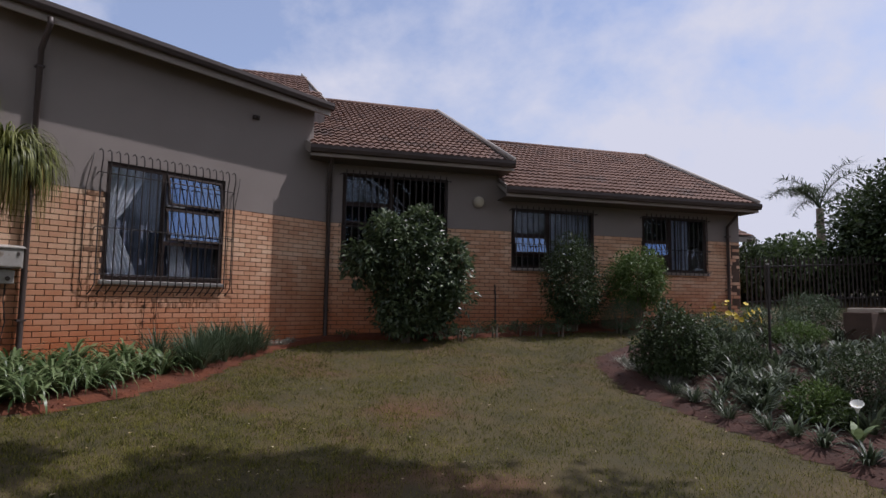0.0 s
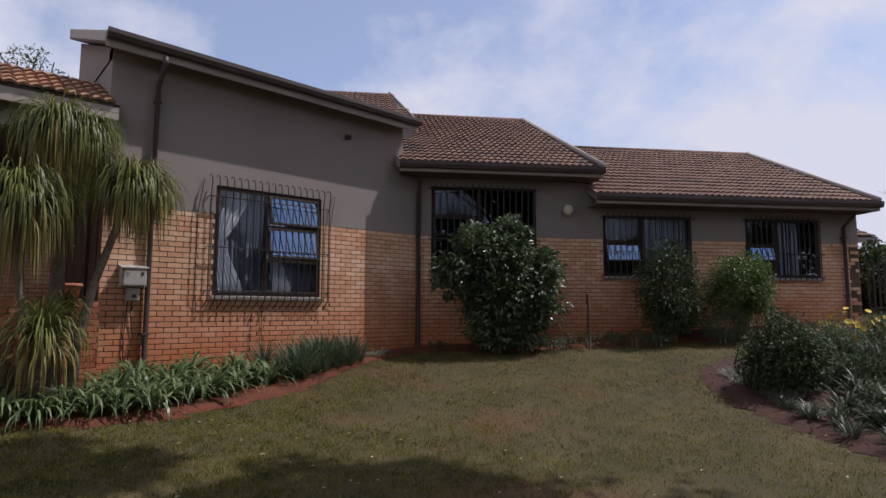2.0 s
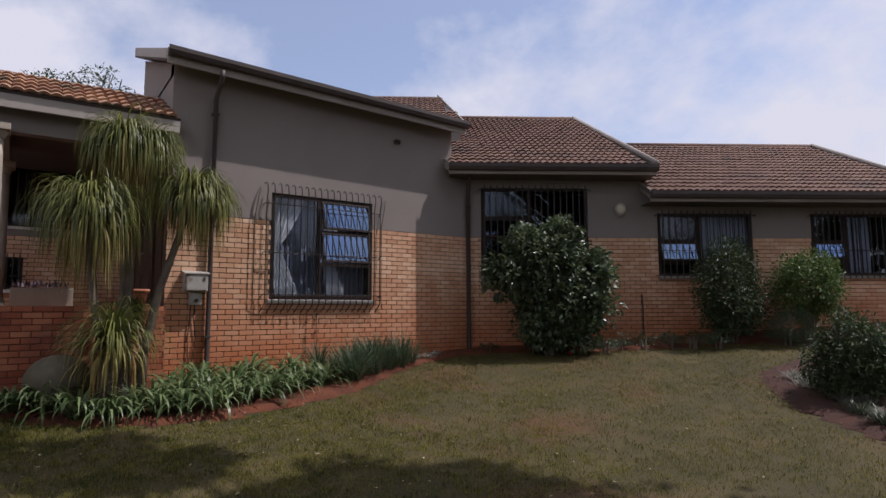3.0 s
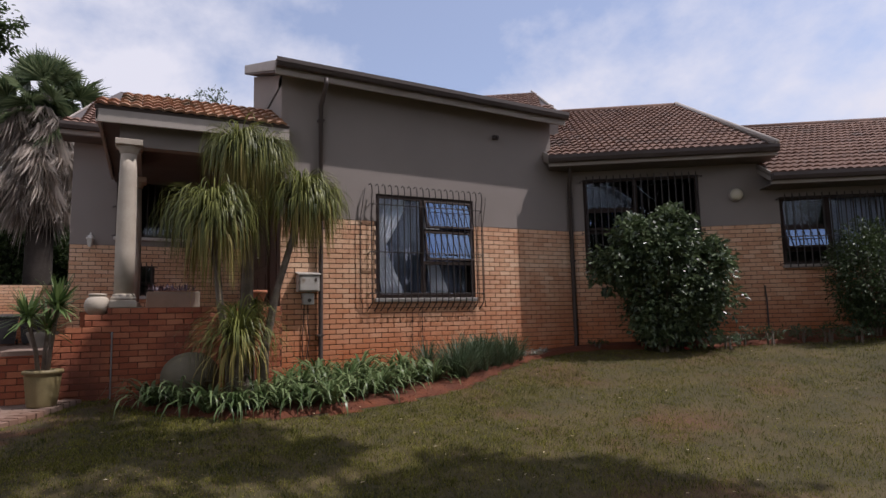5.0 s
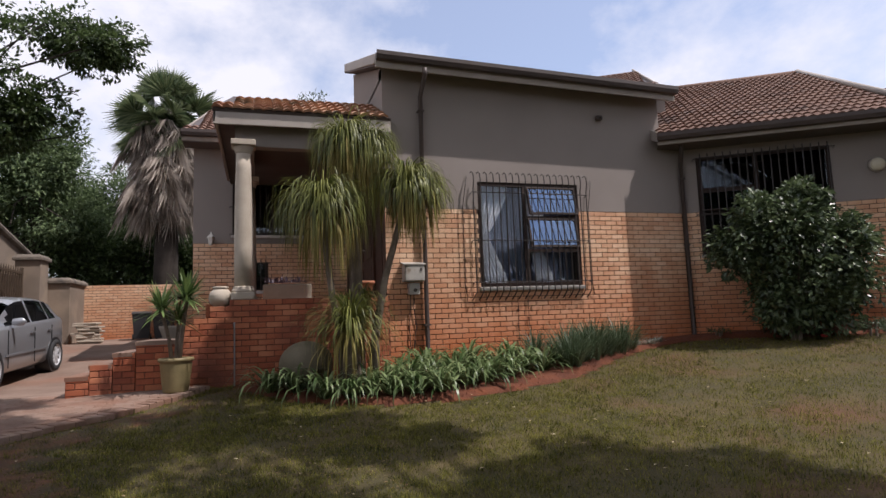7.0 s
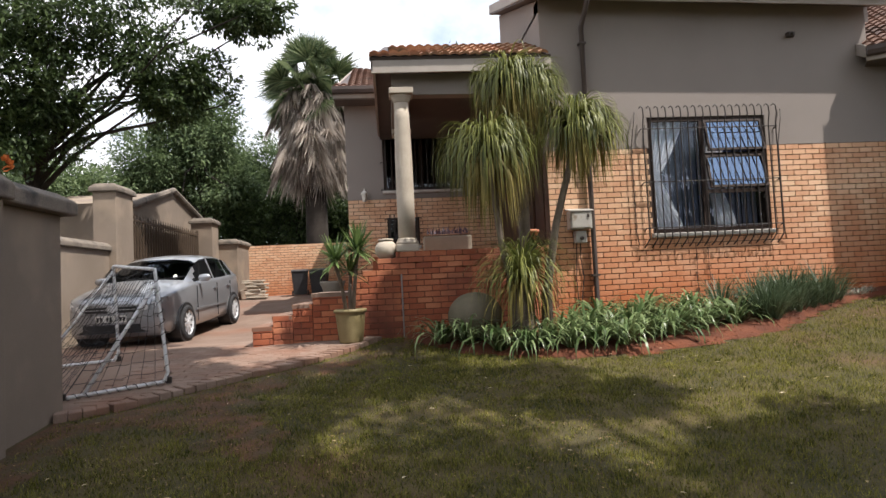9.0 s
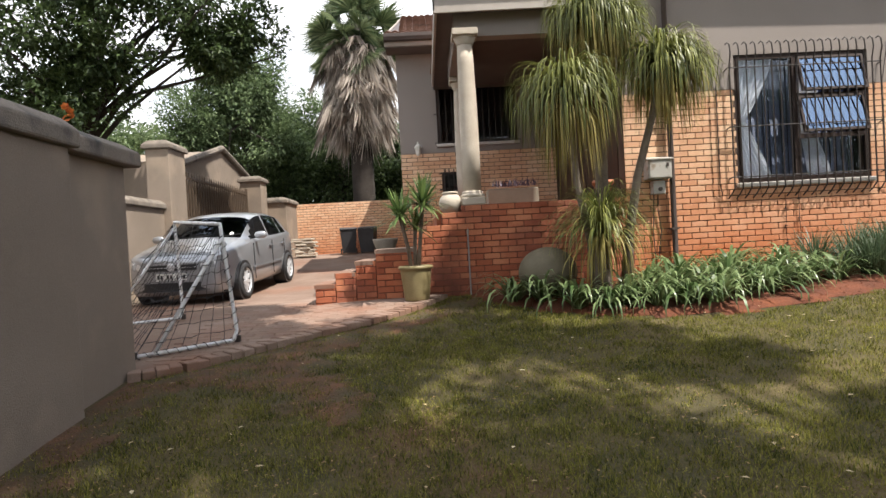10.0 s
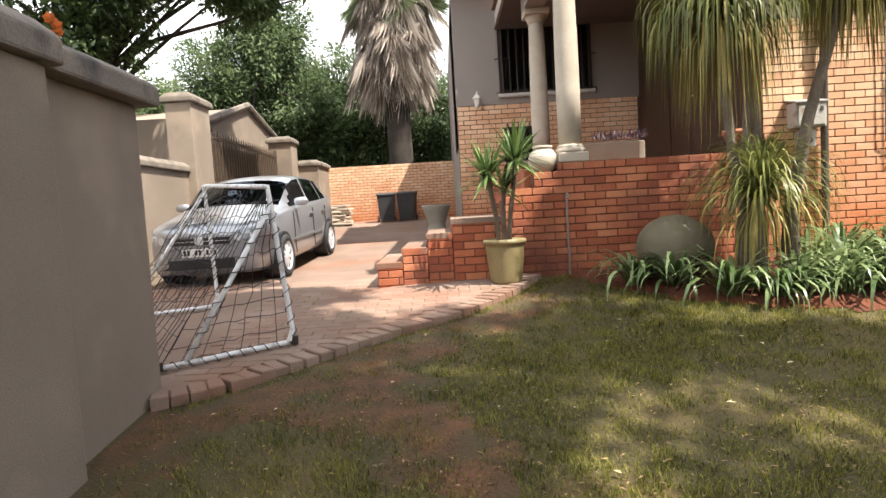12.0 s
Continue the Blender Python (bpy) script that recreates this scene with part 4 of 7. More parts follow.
def bulkhead():
    M_LG = material("opal_glass", [(0.55, 0.50, 0.38), (0.66, 0.60, 0.46)], 6, 0.4, 0.05, 50)
    b = thing("bulkhead_light", "round cream bulkhead light on the plaster", "wall light")
    c = W(3.33, -0.03, 4.2)
    m = Matrix.Translation(c) @ WING.to_3x3().to_4x4() @ pose(0, 0, 0, 90, 0, 0)
    part("base", Geo().lathe([(0.14, -0.03), (0.14, 0.02), (0.13, 0.03)], 24).mesh("base", M_TRIM), M_TRIM, b).matrix_basis = m
    part("shade", Geo().lathe([(0.12, 0.03), (0.115, 0.06), (0.09, 0.085), (0.05, 0.1), (0.01, 0.104)], 24).mesh("shade", M_LG, True), M_LG, b).matrix_basis = m


bulkhead()


def wall_vent(x, z):
    v = thing("wall_sensor", "small dark security sensor high on the wall", "sensor")
    bevel(part("body", Geo().box(x - 0.06, x + 0.06, -0.09, -0.004, z - 0.04, z + 0.04), M_GUTTER, v), 0.015)
    part("eye", Geo().lathe([(0.03, 0), (0.03, 0.015), (0.01, 0.03)], 12).mesh("eye", M_BAR), M_BAR, v).matrix_basis = pose(x, -0.09, z, 90, 0, 0)


wall_vent(2.5, 5.37)

# ---- porch things ----
def planter():
    p = thing("planter_box", "weathered concrete trough with dark small plants", "planter", at=(-3.19, 0.72, 2.05))
    M_CON = material("planter_concrete", [(0.17, 0.15, 0.11), (0.25, 0.22, 0.17)], 4, 0.9, 0.4, 60)
    bevel(part("trough", Geo().box(-0.39, 0.39, -0.14, 0.14, 0, 0.32), M_CON, p), 0.015)
    part("soil", Geo().box(-0.36, 0.36, -0.11, 0.11, 0.32, 0.326), M_SOIL, p)


planter()


def round_pot(at, r, squash, label, mat, rim=True):
    o = thing("round_pot" if rim else "stone_ball", label, "pot" if rim else "ornament", at=at)
    last = 16 if rim else 19
    prof = [(max(0.004, r * math.sin(a)), r * squash * (1 - math.cos(a))) for a in [math.pi * k / 18 for k in range(2, last)]]
    part("belly", Geo().lathe(prof, 32), mat, o, smooth=True)
    top = prof[-1]
    if rim:
        part("rim", Geo().lathe([(top[0], top[1] - 0.01), (top[0] + 0.03, top[1]), (top[0] + 0.03, top[1] + 0.025), (top[0], top[1] + 0.03), (top[0] * 0.8, top[1])], 32), mat, o, smooth=True)
    return o


M_OLIVE = material("olive_stone", [(0.085, 0.075, 0.045), (0.15, 0.125, 0.08)], 3, 0.75, 0.3, 50, dirt=((0.10, 0.08, 0.05), 3, 0.55, 0.75))
round_pot((-4.19, -0.1, 1.985), 0.165, 0.95, "round cream clay pot on the stepped parapet", M_STONE)
round_pot((-3.0, -0.78, gz(-3.0, -0.78) + 0.01), 0.38, 0.86, "large round olive-brown stone ball beside the retaining wall", M_OLIVE, False)


def stand_pipe():
    s = thing("standpipe", "thin grey water pipe with a tap against the wall", "pipe")
    M_PIPE = material("galvanised", [(0.22, 0.21, 0.2), (0.32, 0.31, 0.30)], 10, 0.5, 0.1, 60, metal=0.6)
    part("pipe", Geo().tube([(-3.98, -0.3, 0.72), (-3.985, -0.3, 1.74)], 0.011, 8), M_PIPE, s)
    part("tap", Geo().tube([(-3.985, -0.3, 1.74), (-3.985, -0.34, 1.76), (-3.985, -0.38, 1.74), (-3.985, -0.385, 1.71)], 0.012, 8), M_PIPE, s)


stand_pipe()

# ---- rear yard ----
bw = wall_core("wall_yard", Matrix.Translation((0, 11.1, 0)), -9.0, -4.9, 0.9, 3.08, 0.24, [], M_MORTAR, 0.008, "face-brick yard wall behind the driveway")
BRICKWORK.append((bw, Matrix.Translation((0, 11.1, 0)), brick_list(-9.0, -4.95, 1.2, 3.08, [], 11), M_BRICK, lambda u, z: False))


def gate():
    g = thing("driveway_gate", "dark steel driveway gate with spear-topped bars", "gate")
    M_GATE = material("gate_steel", [(0.045, 0.03, 0.02), (0.085, 0.058, 0.037)], 8, 0.6, 0.2, 60)
    x = -9.72
    for z in (1.45, 2.4, 3.28):
        part("rail", Geo().box(x - 0.02, x + 0.02, 4.2, 9.0, z, z + 0.05), M_GATE, g)
    part("frame_post", Geo().box(x - 0.03, x + 0.03, 4.2, 4.28, 1.2, 3.45), M_GATE, g)
    part("frame_post", Geo().box(x - 0.03, x + 0.03, 8.92, 9.0, 1.2, 3.45), M_GATE, g)
    # added sheet: covers the bright wall, standing in for dimness beyond the bars
    part("added_dark_sheet", Geo().box(x - 0.045, x - 0.03, 4.28, 8.92, 1.3, 3.2), M_GATE, g, "added dark sheet standing in for the dimness behind the bars")
    shared = Geo().box(-0.017, 0.017, -0.017, 0.017, 0, 2.08).add([(-0.02, -0.02, 2.08), (0.02, -0.02, 2.08), (0.02, 0.02, 2.08), (-0.02, 0.02, 2.08), (0, 0, 2.22)], [(3, 2, 1, 0), (0, 1, 4), (1, 2, 4), (2, 3, 4), (3, 0, 4)]).mesh("bar", M_GATE)
    for i in range(30):
        ob = new("bar", shared)
        ob.parent = g
        ob.matrix_basis = pose(x, 4.35 + i * 0.155, 1.25)


gate()


def neighbour():
    h = thing("neighbour_gable", "plastered neighbour garage with a pointed gable", "building")
    x = -10.2
    part("wall", Geo().add([(x, 4.9, 0.5), (x, 11.8, 0.5), (x, 11.8, 3.75), (x, 8.4, 4.5), (x, 5.7, 3.75), (x, 4.9, 3.75), (x - 3, 4.9, 0.5), (x - 3, 11.8, 0.5), (x - 3, 11.8, 3.75), (x - 3, 8.4, 4.5), (x - 3, 5.7, 3.75), (x - 3, 4.9, 3.75)],
                           [(0, 1, 2, 3, 4, 5), (4, 3, 9, 10), (1, 7, 8, 2), (0, 5, 11, 6), (3, 2, 8, 9), (5, 4, 10, 11)]), M_PLASTER_WALL, h)
    part("coping", Geo().tube([(x + 0.03, 4.9, 3.78), (x + 0.03, 5.7, 3.8), (x + 0.03, 8.4, 4.56), (x + 0.03, 11.8, 3.78)], 0.09, 8), M_COPING, h)


neighbour()


def wheelie_bin(x, y, rz):
    b = thing("wheelie_bin", "black plastic wheelie bin against the yard wall", "bin", "wheelie bins", at=(x, y, gz(x, y) + 0.03), rz=rz)
    M_BIN = material("black_plastic", [(0.018, 0.018, 0.02), (0.035, 0.035, 0.038)], 6, 0.5, 0.1, 60)
    part("body", Geo().add([(-0.2, -0.22, 0.05), (0.2, -0.22, 0.05), (0.2, 0.22, 0.05), (-0.2, 0.22, 0.05), (-0.26, -0.3, 0.78), (0.26, -0.3, 0.78), (0.26, 0.28, 0.78), (-0.26, 0.28, 0.78)], [(3, 2, 1, 0), (4, 5, 6, 7), (0, 1, 5, 4), (1, 2, 6, 5), (2, 3, 7, 6), (3, 0, 4, 7)]), M_BIN, b)
    bevel(part("lid", Geo().add([(-0.28, -0.33, 0.785), (0.28, -0.33, 0.785), (0.28, 0.3, 0.785), (-0.28, 0.3, 0.785), (-0.27, -0.31, 0.82), (0.27, -0.31, 0.82), (0.26, 0.28, 0.87), (-0.26, 0.28, 0.87)], [(3, 2, 1, 0), (4, 5, 6, 7), (0, 1, 5, 4), (1, 2, 6, 5), (2, 3, 7, 6), (3, 0, 4, 7)]), M_BIN, b), 0.015)
    part("handle", Geo().tube([(-0.2, 0.3, 0.78), (-0.2, 0.36, 0.8), (0.2, 0.36, 0.8), (0.2, 0.3, 0.78)], 0.014, 8), M_BIN, b)
    for s in (-0.24, 0.24):
        part("wheel", Geo().tube([(s - 0.025, 0.2, 0.09), (s + 0.025, 0.2, 0.09)], 0.09, 16), M_BIN, b)


def concrete_urn(x, y):
    M_URN = material("urn_concrete", [(0.2, 0.18, 0.145), (0.29, 0.26, 0.21)], 4, 0.9, 0.4, 60)
    u = thing("concrete_urn", "tapered pale concrete planter beside the driveway", "planter", at=(x, y, gz(x, y) + 0.03))
    part("bowl", Geo().lathe([(0.26, 0.0), (0.25, 0.06), (0.17, 0.2), (0.17, 0.26), (0.24, 0.45), (0.29, 0.58), (0.29, 0.63), (0.25, 0.63), (0.23, 0.56)], 24), M_URN, u, smooth=True)
    part("soil", Geo().lathe([(0.2, 0.54), (0.24, 0.565)], 20), M_SOIL, u)


concrete_urn(-5.5, 5.2)
wheelie_bin(-7.0, 10.3, 8)
wheelie_bin(-6.4, 10.35, -6)


def slab_pile():
    s = thing("paving_slabs", "untidy pile of sandy paving slabs", "slabs", at=(-8.25, 9.6, gz(-8.25, 9.6) + 0.03))
    rnd = random.Random(5)
    for i in range(11):
        bevel(part("slab", Geo().box(-0.3, 0.3, -0.22, 0.22, 0, 0.05), M_STONE, s), 0.012).matrix_basis = pose(rnd.uniform(-0.08, 0.08), rnd.uniform(-0.06, 0.06), i * 0.055, rnd.uniform(-1.2, 1.2), rnd.uniform(-1.2, 1.2), rnd.uniform(-14, 14))


slab_pile()


# ---- goal with net ----
def football_goal():
    g = thing("football_goal", "small white tubular football goal with a sagging black net", "goal")
    M_POST = material("white_tube", [(0.62, 0.62, 0.62), (0.75, 0.75, 0.75)], 6, 0.4, 0.1, 60, dirt=((0.3, 0.27, 0.24), 9, 0.55, 0.7))
    M_NET = material("black_net", [(0.012, 0.012, 0.014), (0.02, 0.02, 0.024)], 9, 0.8, 0.0, 60)
    z = lambda x, y: gz(x, y) + 0.085
    a, b = Vector((-6.55, -2.31, 0)), Vector((-7.66, -0.93, 0))          # feet of the mouth
    a.z, b.z = z(a.x, a.y), z(b.x, b.y)
    ta, tb = a + Vector((-0.10, -0.06, 1.2)), b + Vector((-0.02, -0.06, 1.2))
    back = Vector((-0.84, -0.46, 0))
    ba, bb = a + back, b + Vector((-0.9, -0.33, 0))
    ba.z, bb.z = z(ba.x, ba.y), z(bb.x, bb.y)
    r = 0.019

    def pipe(name, pts):
        return part(name, Geo().tube(pts, r, 10), M_POST, g, smooth=True)

    pipe("post", [ta + Vector((-0.05, 0.03, 0)), ta, ta.lerp(a, 0.06), a.lerp(ta, 0.08), a + Vector((-0.03, -0.03, 0.02)), a + back * 0.06])
    pipe("post", [tb + Vector((0.05, -0.03, 0)), tb, tb.lerp(b, 0.06), b.lerp(tb, 0.08), b + Vector((-0.03, -0.03, 0.02)), b + back * 0.06])
    pipe("crossbar", [ta + Vector((-0.02, 0.01, 0)), tb + Vector((0.02, -0.01, 0))])
    pipe("ground_bar", [a + back * 0.05, ba])
    pipe("ground_bar", [b + back * 0.05, bb])
    pipe("rear_bar", [ba, bb])
    pipe("stay", [ba.lerp(a, 0.18), ta.lerp(a, 0.12)])
    pipe("stay", [bb.lerp(b, 0.1), tb.lerp(b, 0.05)])
    for p in (a, b, ba, bb):
        part("joint", Geo().tube([p + Vector((0, 0, -0.02)), p + Vector((0, 0, 0.045))], 0.03, 10), M_BAR, g)
    net = Geo()

    def grid(p00, p10, p11, p01, n, k, sag):
        cell = lambda s, t: p00.lerp(p10, s).lerp(p01.lerp(p11, s), t) + Vector((0, 0, -sag * math.sin(math.pi * s) * math.sin(math.pi * t))) + Vector((noise.noise((s * 7, t * 7, 1)), noise.noise((s * 7, t * 7, 4)), noise.noise((s * 7, t * 7, 9)))) * 0.03
        for i in range(n + 1):
            net.tube([cell(i / n, j / 8) for j in range(9)], 0.0028, 4, False)
        for j in range(k + 1):
            net.tube([cell(i / 10, j / k) for i in range(11)], 0.0028, 4, False)

    grid(ta, tb, bb, ba, 15, 12, 0.10)
    g1 = ta.lerp(a, 0.5)
    grid(ta, ta.lerp(ba, 0.02), ba, a, 7, 10, 0.0)
    grid(tb, tb.lerp(bb, 0.02), bb, b, 7, 10, 0.0)
    part("net", net, M_NET, g, "sagging black net")
    # dark cord wound round the tubes
    for p, q in ((ta, a), (ba.lerp(a, 0.18), ta.lerp(a, 0.12)), (a, ba), (tb, b)):
        d = (q - p)
        s1 = d.normalized().orthogonal()
        s2 = d.normalized().cross(s1)
        n = 70
        part("cord", Geo().tube([p + d * (0.03 + 0.94 * i / n) + (s1 * math.cos(i * 0.9) + s2 * math.sin(i * 0.9)) * 0.023 for i in range(n + 1)], 0.004, 4, False), M_NET, g, "dark cord wound round the tube")


football_goal()

# ---- plants ----
L_HIB = leaf_mat("hibiscus_leaf", (0.026, 0.046, 0.02), (0.125, 0.165, 0.075), 0.36, spec=0.5)
L_SHRUB = leaf_mat("shrub_leaf", (0.022, 0.036, 0.014), (0.065, 0.095, 0.032), 0.5)
L_BRIGHT = leaf_mat("bright_leaf", (0.045, 0.085, 0.015), (0.13, 0.19, 0.05), 0.5)
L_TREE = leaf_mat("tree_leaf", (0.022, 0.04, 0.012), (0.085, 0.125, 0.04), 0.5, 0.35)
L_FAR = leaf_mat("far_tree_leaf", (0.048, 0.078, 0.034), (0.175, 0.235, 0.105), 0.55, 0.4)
L_AGA = leaf_mat("strap_leaf", (0.05, 0.088, 0.026), (0.2, 0.26, 0.115), 0.36)
L_BLUE = leaf_mat("bluegreen_leaf", (0.04, 0.065, 0.03), (0.11, 0.15, 0.085), 0.45)
# strap leaf with the dimmer light on this bed put into its colour
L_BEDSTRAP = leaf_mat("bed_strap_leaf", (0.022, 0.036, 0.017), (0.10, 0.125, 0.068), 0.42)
L_GREY = leaf_mat("silver_leaf", (0.16, 0.17, 0.13), (0.36, 0.36, 0.30), 0.7)
L_PONY = leaf_mat("ponytail_leaf", (0.05, 0.066, 0.016), (0.22, 0.23, 0.06), 0.45)
L_PONYDRY = leaf_mat("ponytail_dry", (0.16, 0.13, 0.03), (0.33, 0.27, 0.08), 0.6)
L_YUCCA = leaf_mat("yucca_leaf", (0.05, 0.09, 0.025), (0.17, 0.24, 0.08), 0.4)
L_FAN = leaf_mat("fan_leaf", (0.055, 0.088, 0.038), (0.2, 0.24, 0.12), 0.4)
L_DEAD = leaf_mat("dead_frond", (0.22, 0.18, 0.15), (0.62, 0.55, 0.48), 0.8)
L_GRASS = leaf_mat("grass_blade", (0.044, 0.055, 0.010), (0.225, 0.207, 0.045), 0.8, 0.3, 0.15)
M_RED = material("red_petal", [(0.5, 0.02, 0.03), (0.65, 0.05, 0.06)], 5, 0.5, 0.0, 30)
M_YELLOW = material("yellow_petal", [(0.55, 0.38, 0.02), (0.7, 0.52, 0.05)], 5, 0.5, 0.0, 30)
M_PETAL = material("white_petal", [(0.68, 0.68, 0.62), (0.78, 0.78, 0.73)], 5, 0.5, 0.0, 30)
RNG = np.random.default_rng(3)


def unit(v):
    return v / np.maximum(np.linalg.norm(v, axis=-1, keepdims=True), 1e-9)


def leaf_cloud(g, pos, out, length, width, droop=0.25, rng=None):
    """A folded pointed leaf at every pos, turned roughly towards out."""
    rng = rng or RNG
    n = len(pos)
    d = unit(out + rng.normal(0, 0.75, (n, 3)) - np.array([0, 0, droop]))
    up = unit(rng.normal(0, 0.5, (n, 3)) + np.array([0, 0, 1.0]) + 0.4 * out)
    side = unit(np.cross(d, up))
    nrm = np.cross(side, d)
    s = rng.uniform(0.65, 1.25, (n, 1))
    L, Wd = length * s, width * s
    mid = pos + d * L * 0.45
    v = np.stack([pos, mid + side * Wd / 2 + nrm * Wd * 0.15, pos + d * L - nrm * L * 0.1, mid - side * Wd / 2 + nrm * Wd * 0.15], 1).reshape(-1, 3)
    k = np.arange(n)[:, None] * 4
    f = np.concatenate([k + np.array([[0, 1, 2]]), k + np.array([[0, 2, 3]])], 0)
    g.add(v, f.tolist())


def blades(g, base, yaw, length, width, rise, droop, seg=5, stiff=0.0):
    """Arching strap leaves; all arguments are arrays."""
    n = len(base)
    h = np.stack([np.cos(yaw), np.sin(yaw), np.zeros(n)], 1)
    side = np.stack([-np.sin(yaw), np.cos(yaw), np.zeros(n)], 1)
    pts = []
    ang = rise.copy()
    p = base.copy()
    for i in range(seg + 1):
        t = i / seg
        w = width * (0.55 + 0.9 * t * (1 - t) * 2) * (1 - t ** 3) + 0.0015
        tw = side * (w / 2)[:, None]
        pts += [p - tw, p + tw]
        step = (length / seg)[:, None]
        p = p + (h * np.cos(ang)[:, None] + np.array([0, 0, 1.0]) * np.sin(ang)[:, None]) * step
        ang = ang - droop / seg * (1.4 * t + 0.3)
        ang = np.maximum(ang, -1.5)
    m = 2 * (seg + 1)
    v = np.stack(pts, 1).reshape(-1, 3)
    k = np.arange(n)[:, None] * m
    f = []
    for i in range(seg):
        f.append(k + np.array([[2 * i, 2 * i + 1, 2 * i + 3, 2 * i + 2]]))
    g.add(v, np.concatenate(f, 0).tolist())


def clump_cloud(centre, radii, clumps, per, rng, shell=0.55, spread=0.16, floor=None):
    """Leaf places in uneven clumps near the surface of a lumpy ball, with their outward ways."""
    c = unit(rng.normal(0, 1, (clumps, 3)))
    rad = rng.uniform(shell, 1.0, (clumps, 1)) ** 0.7 * rng.uniform(0.82, 1.12, (clumps, 1))
    lump = np.array([noise.noise(Vector(q) * 1.4 + Vector((7.0 * centre[2], 3.0 * radii[0], clumps))) for q in c])[:, None]
    mid = c * rad * (1 + 0.45 * lump)
    p = np.repeat(mid, per, 0) + rng.normal(0, spread, (clumps * per, 3))
    size = np.linalg.norm(p, axis=1, keepdims=True)
    p = p * np.minimum(1.0, 1.2 / size)
    out = unit(p)
    p = p * np.array(radii) + np.array(centre)
    if floor is not None:
        keep = p[:, 2] > floor
        p, out = p[keep], out[keep]
    return p, out


def bush(name, label, category, u, o, radii, height, mat, seed, clumps=130, per=22, leaf=(0.075, 0.04), wing=True, stems=7, group="", flowers=None, lobes=()):
    x, y = (W(u, o, 0).xy if wing else (u, o))
    z = gz(x, y) + 0.03
    t = thing(name, label, category, group, at=(x, y, z))
    rng = np.random.default_rng(seed)
    p, out = clump_cloud((0, 0, height - radii[2]), radii, clumps, per, rng, floor=0.08 + 0.1 * (height > 1.5))
    for a, q, c, e, n in lobes:
        p2, out2 = clump_cloud((UX.x * a + NX.x * q, UX.y * a + NX.y * q, c), e, n, per, rng, floor=0.06, spread=0.22)
        p, out = np.concatenate([p, p2]), np.concatenate([out, out2])
    g = Geo()
    leaf_cloud(g, p, out, leaf[0], leaf[1], 0.3, rng)
    part("foliage", g, mat, t)
    s = Geo()
    for i in range(stems):
        a = 2 * math.pi * i / stems + rng.uniform(-0.3, 0.3)
        r = rng.uniform(0.25, 0.6)
        s.tube([(0.06 * math.cos(a), 0.06 * math.sin(a), -0.05), (radii[0] * r * 0.5 * math.cos(a), radii[1] * r * 0.5 * math.sin(a), height * 0.4), (radii[0] * r * math.cos(a), radii[1] * r * math.sin(a), height * 0.78)], [0.022, 0.016, 0.006], 6)
    part("woody_base", s, M_BARK, t)
    if flowers:
        for i in range(flowers[1]):
            k = rng.integers(len(p))
            g = Geo()
            for q in range(5):
                a = 2 * math.pi * q / 5
                d = Vector((math.cos(a), math.sin(a), 0.35)).normalized() * 0.055
                e = Vector((-math.sin(a), math.cos(a), 0)) * 0.03
                g.add([(0, 0, 0), tuple(d * 0.7 + e), tuple(d * 1.1), tuple(d * 0.7 - e)], [(0, 1, 2), (0, 2, 3)])
            ob = part("flower", g, flowers[0], t)
            q = Vector(out[k])
            ob.matrix_basis = Matrix.Translation(Vector(p[k]) + q * 0.04) @ q.to_track_quat("Z", "Y").to_matrix().to_4x4()
    return t


bush("hibiscus_bush", "large dark-green hibiscus bush with a few red flowers", "bush", 1.5, -1.0, (0.82, 0.7, 0.62), 2.4, L_HIB, 11, 150, 24, (0.11, 0.066), flowers=(M_RED, 9), stems=9,
     lobes=((-0.7, 0.0, 1.62, (0.48, 0.5, 0.5), 52), (0.62, 0.0, 1.4, (0.6, 0.6, 0.6), 70), (0.85, -0.1, 0.95, (0.46, 0.5, 0.45), 48), (0.12, 0.1, 1.05, (0.66, 0.6, 0.7), 90), (-0.4, 0.0, 2.18, (0.42, 0.45, 0.3), 30), (0.3, 0.0, 2.42, (0.35, 0.3, 0.22), 22), (-0.95, 0.0, 1.45, (0.28, 0.3, 0.35), 20), (1.05, 0.0, 1.75, (0.3, 0.3, 0.3), 20), (-0.2, 0.0, 0.75, (0.5, 0.45, 0.55), 50), (0.5, 0.0, 0.5, (0.45, 0.45, 0.4), 40), (0.05, 0.1, 0.4, (0.5, 0.45, 0.35), 40)))
bush("garden_shrub", "loose dark-green shrub below the barred window", "bush", 5.25, -0.85, (0.75, 0.55, 0.95), 1.95, L_SHRUB, 12, 300, 28, (0.085, 0.035))
bush("garden_shrub", "rounded bright-green shrub below the wing wall", "bush", 6.75, -1.0, (0.72, 0.55, 0.62), 1.66, L_BRIGHT, 13, 320, 28, (0.07, 0.034))
bush("lavender_bush", "small grey-green lavender mound beside the shrubs", "bush", 6.1, -1.3, (0.42, 0.38, 0.36), 0.66, L_BLUE, 14, 160, 26, (0.07, 0.008), stems=3)
for i, (u, o, r, h) in enumerate(((2.95, -0.85, 0.22, 0.3), (3.4, -0.95, 0.26, 0.32), (3.95, -0.9, 0.2, 0.28), (4.3, -1.1, 0.3, 0.3), (4.75, -1.25, 0.22, 0.26), (0.4, -0.45, 0.2, 0.16), (2.6, -1.1, 0.2, 0.25))):
    bush("low_plant", "low grey-green edging plant at the wall foot", "plant", u, o, (r, r, h * 0.6), h, (L_BLUE, L_SHRUB)[i % 2], 40 + i, 30, 16, (0.06, 0.02), stems=3, group="edging plants")


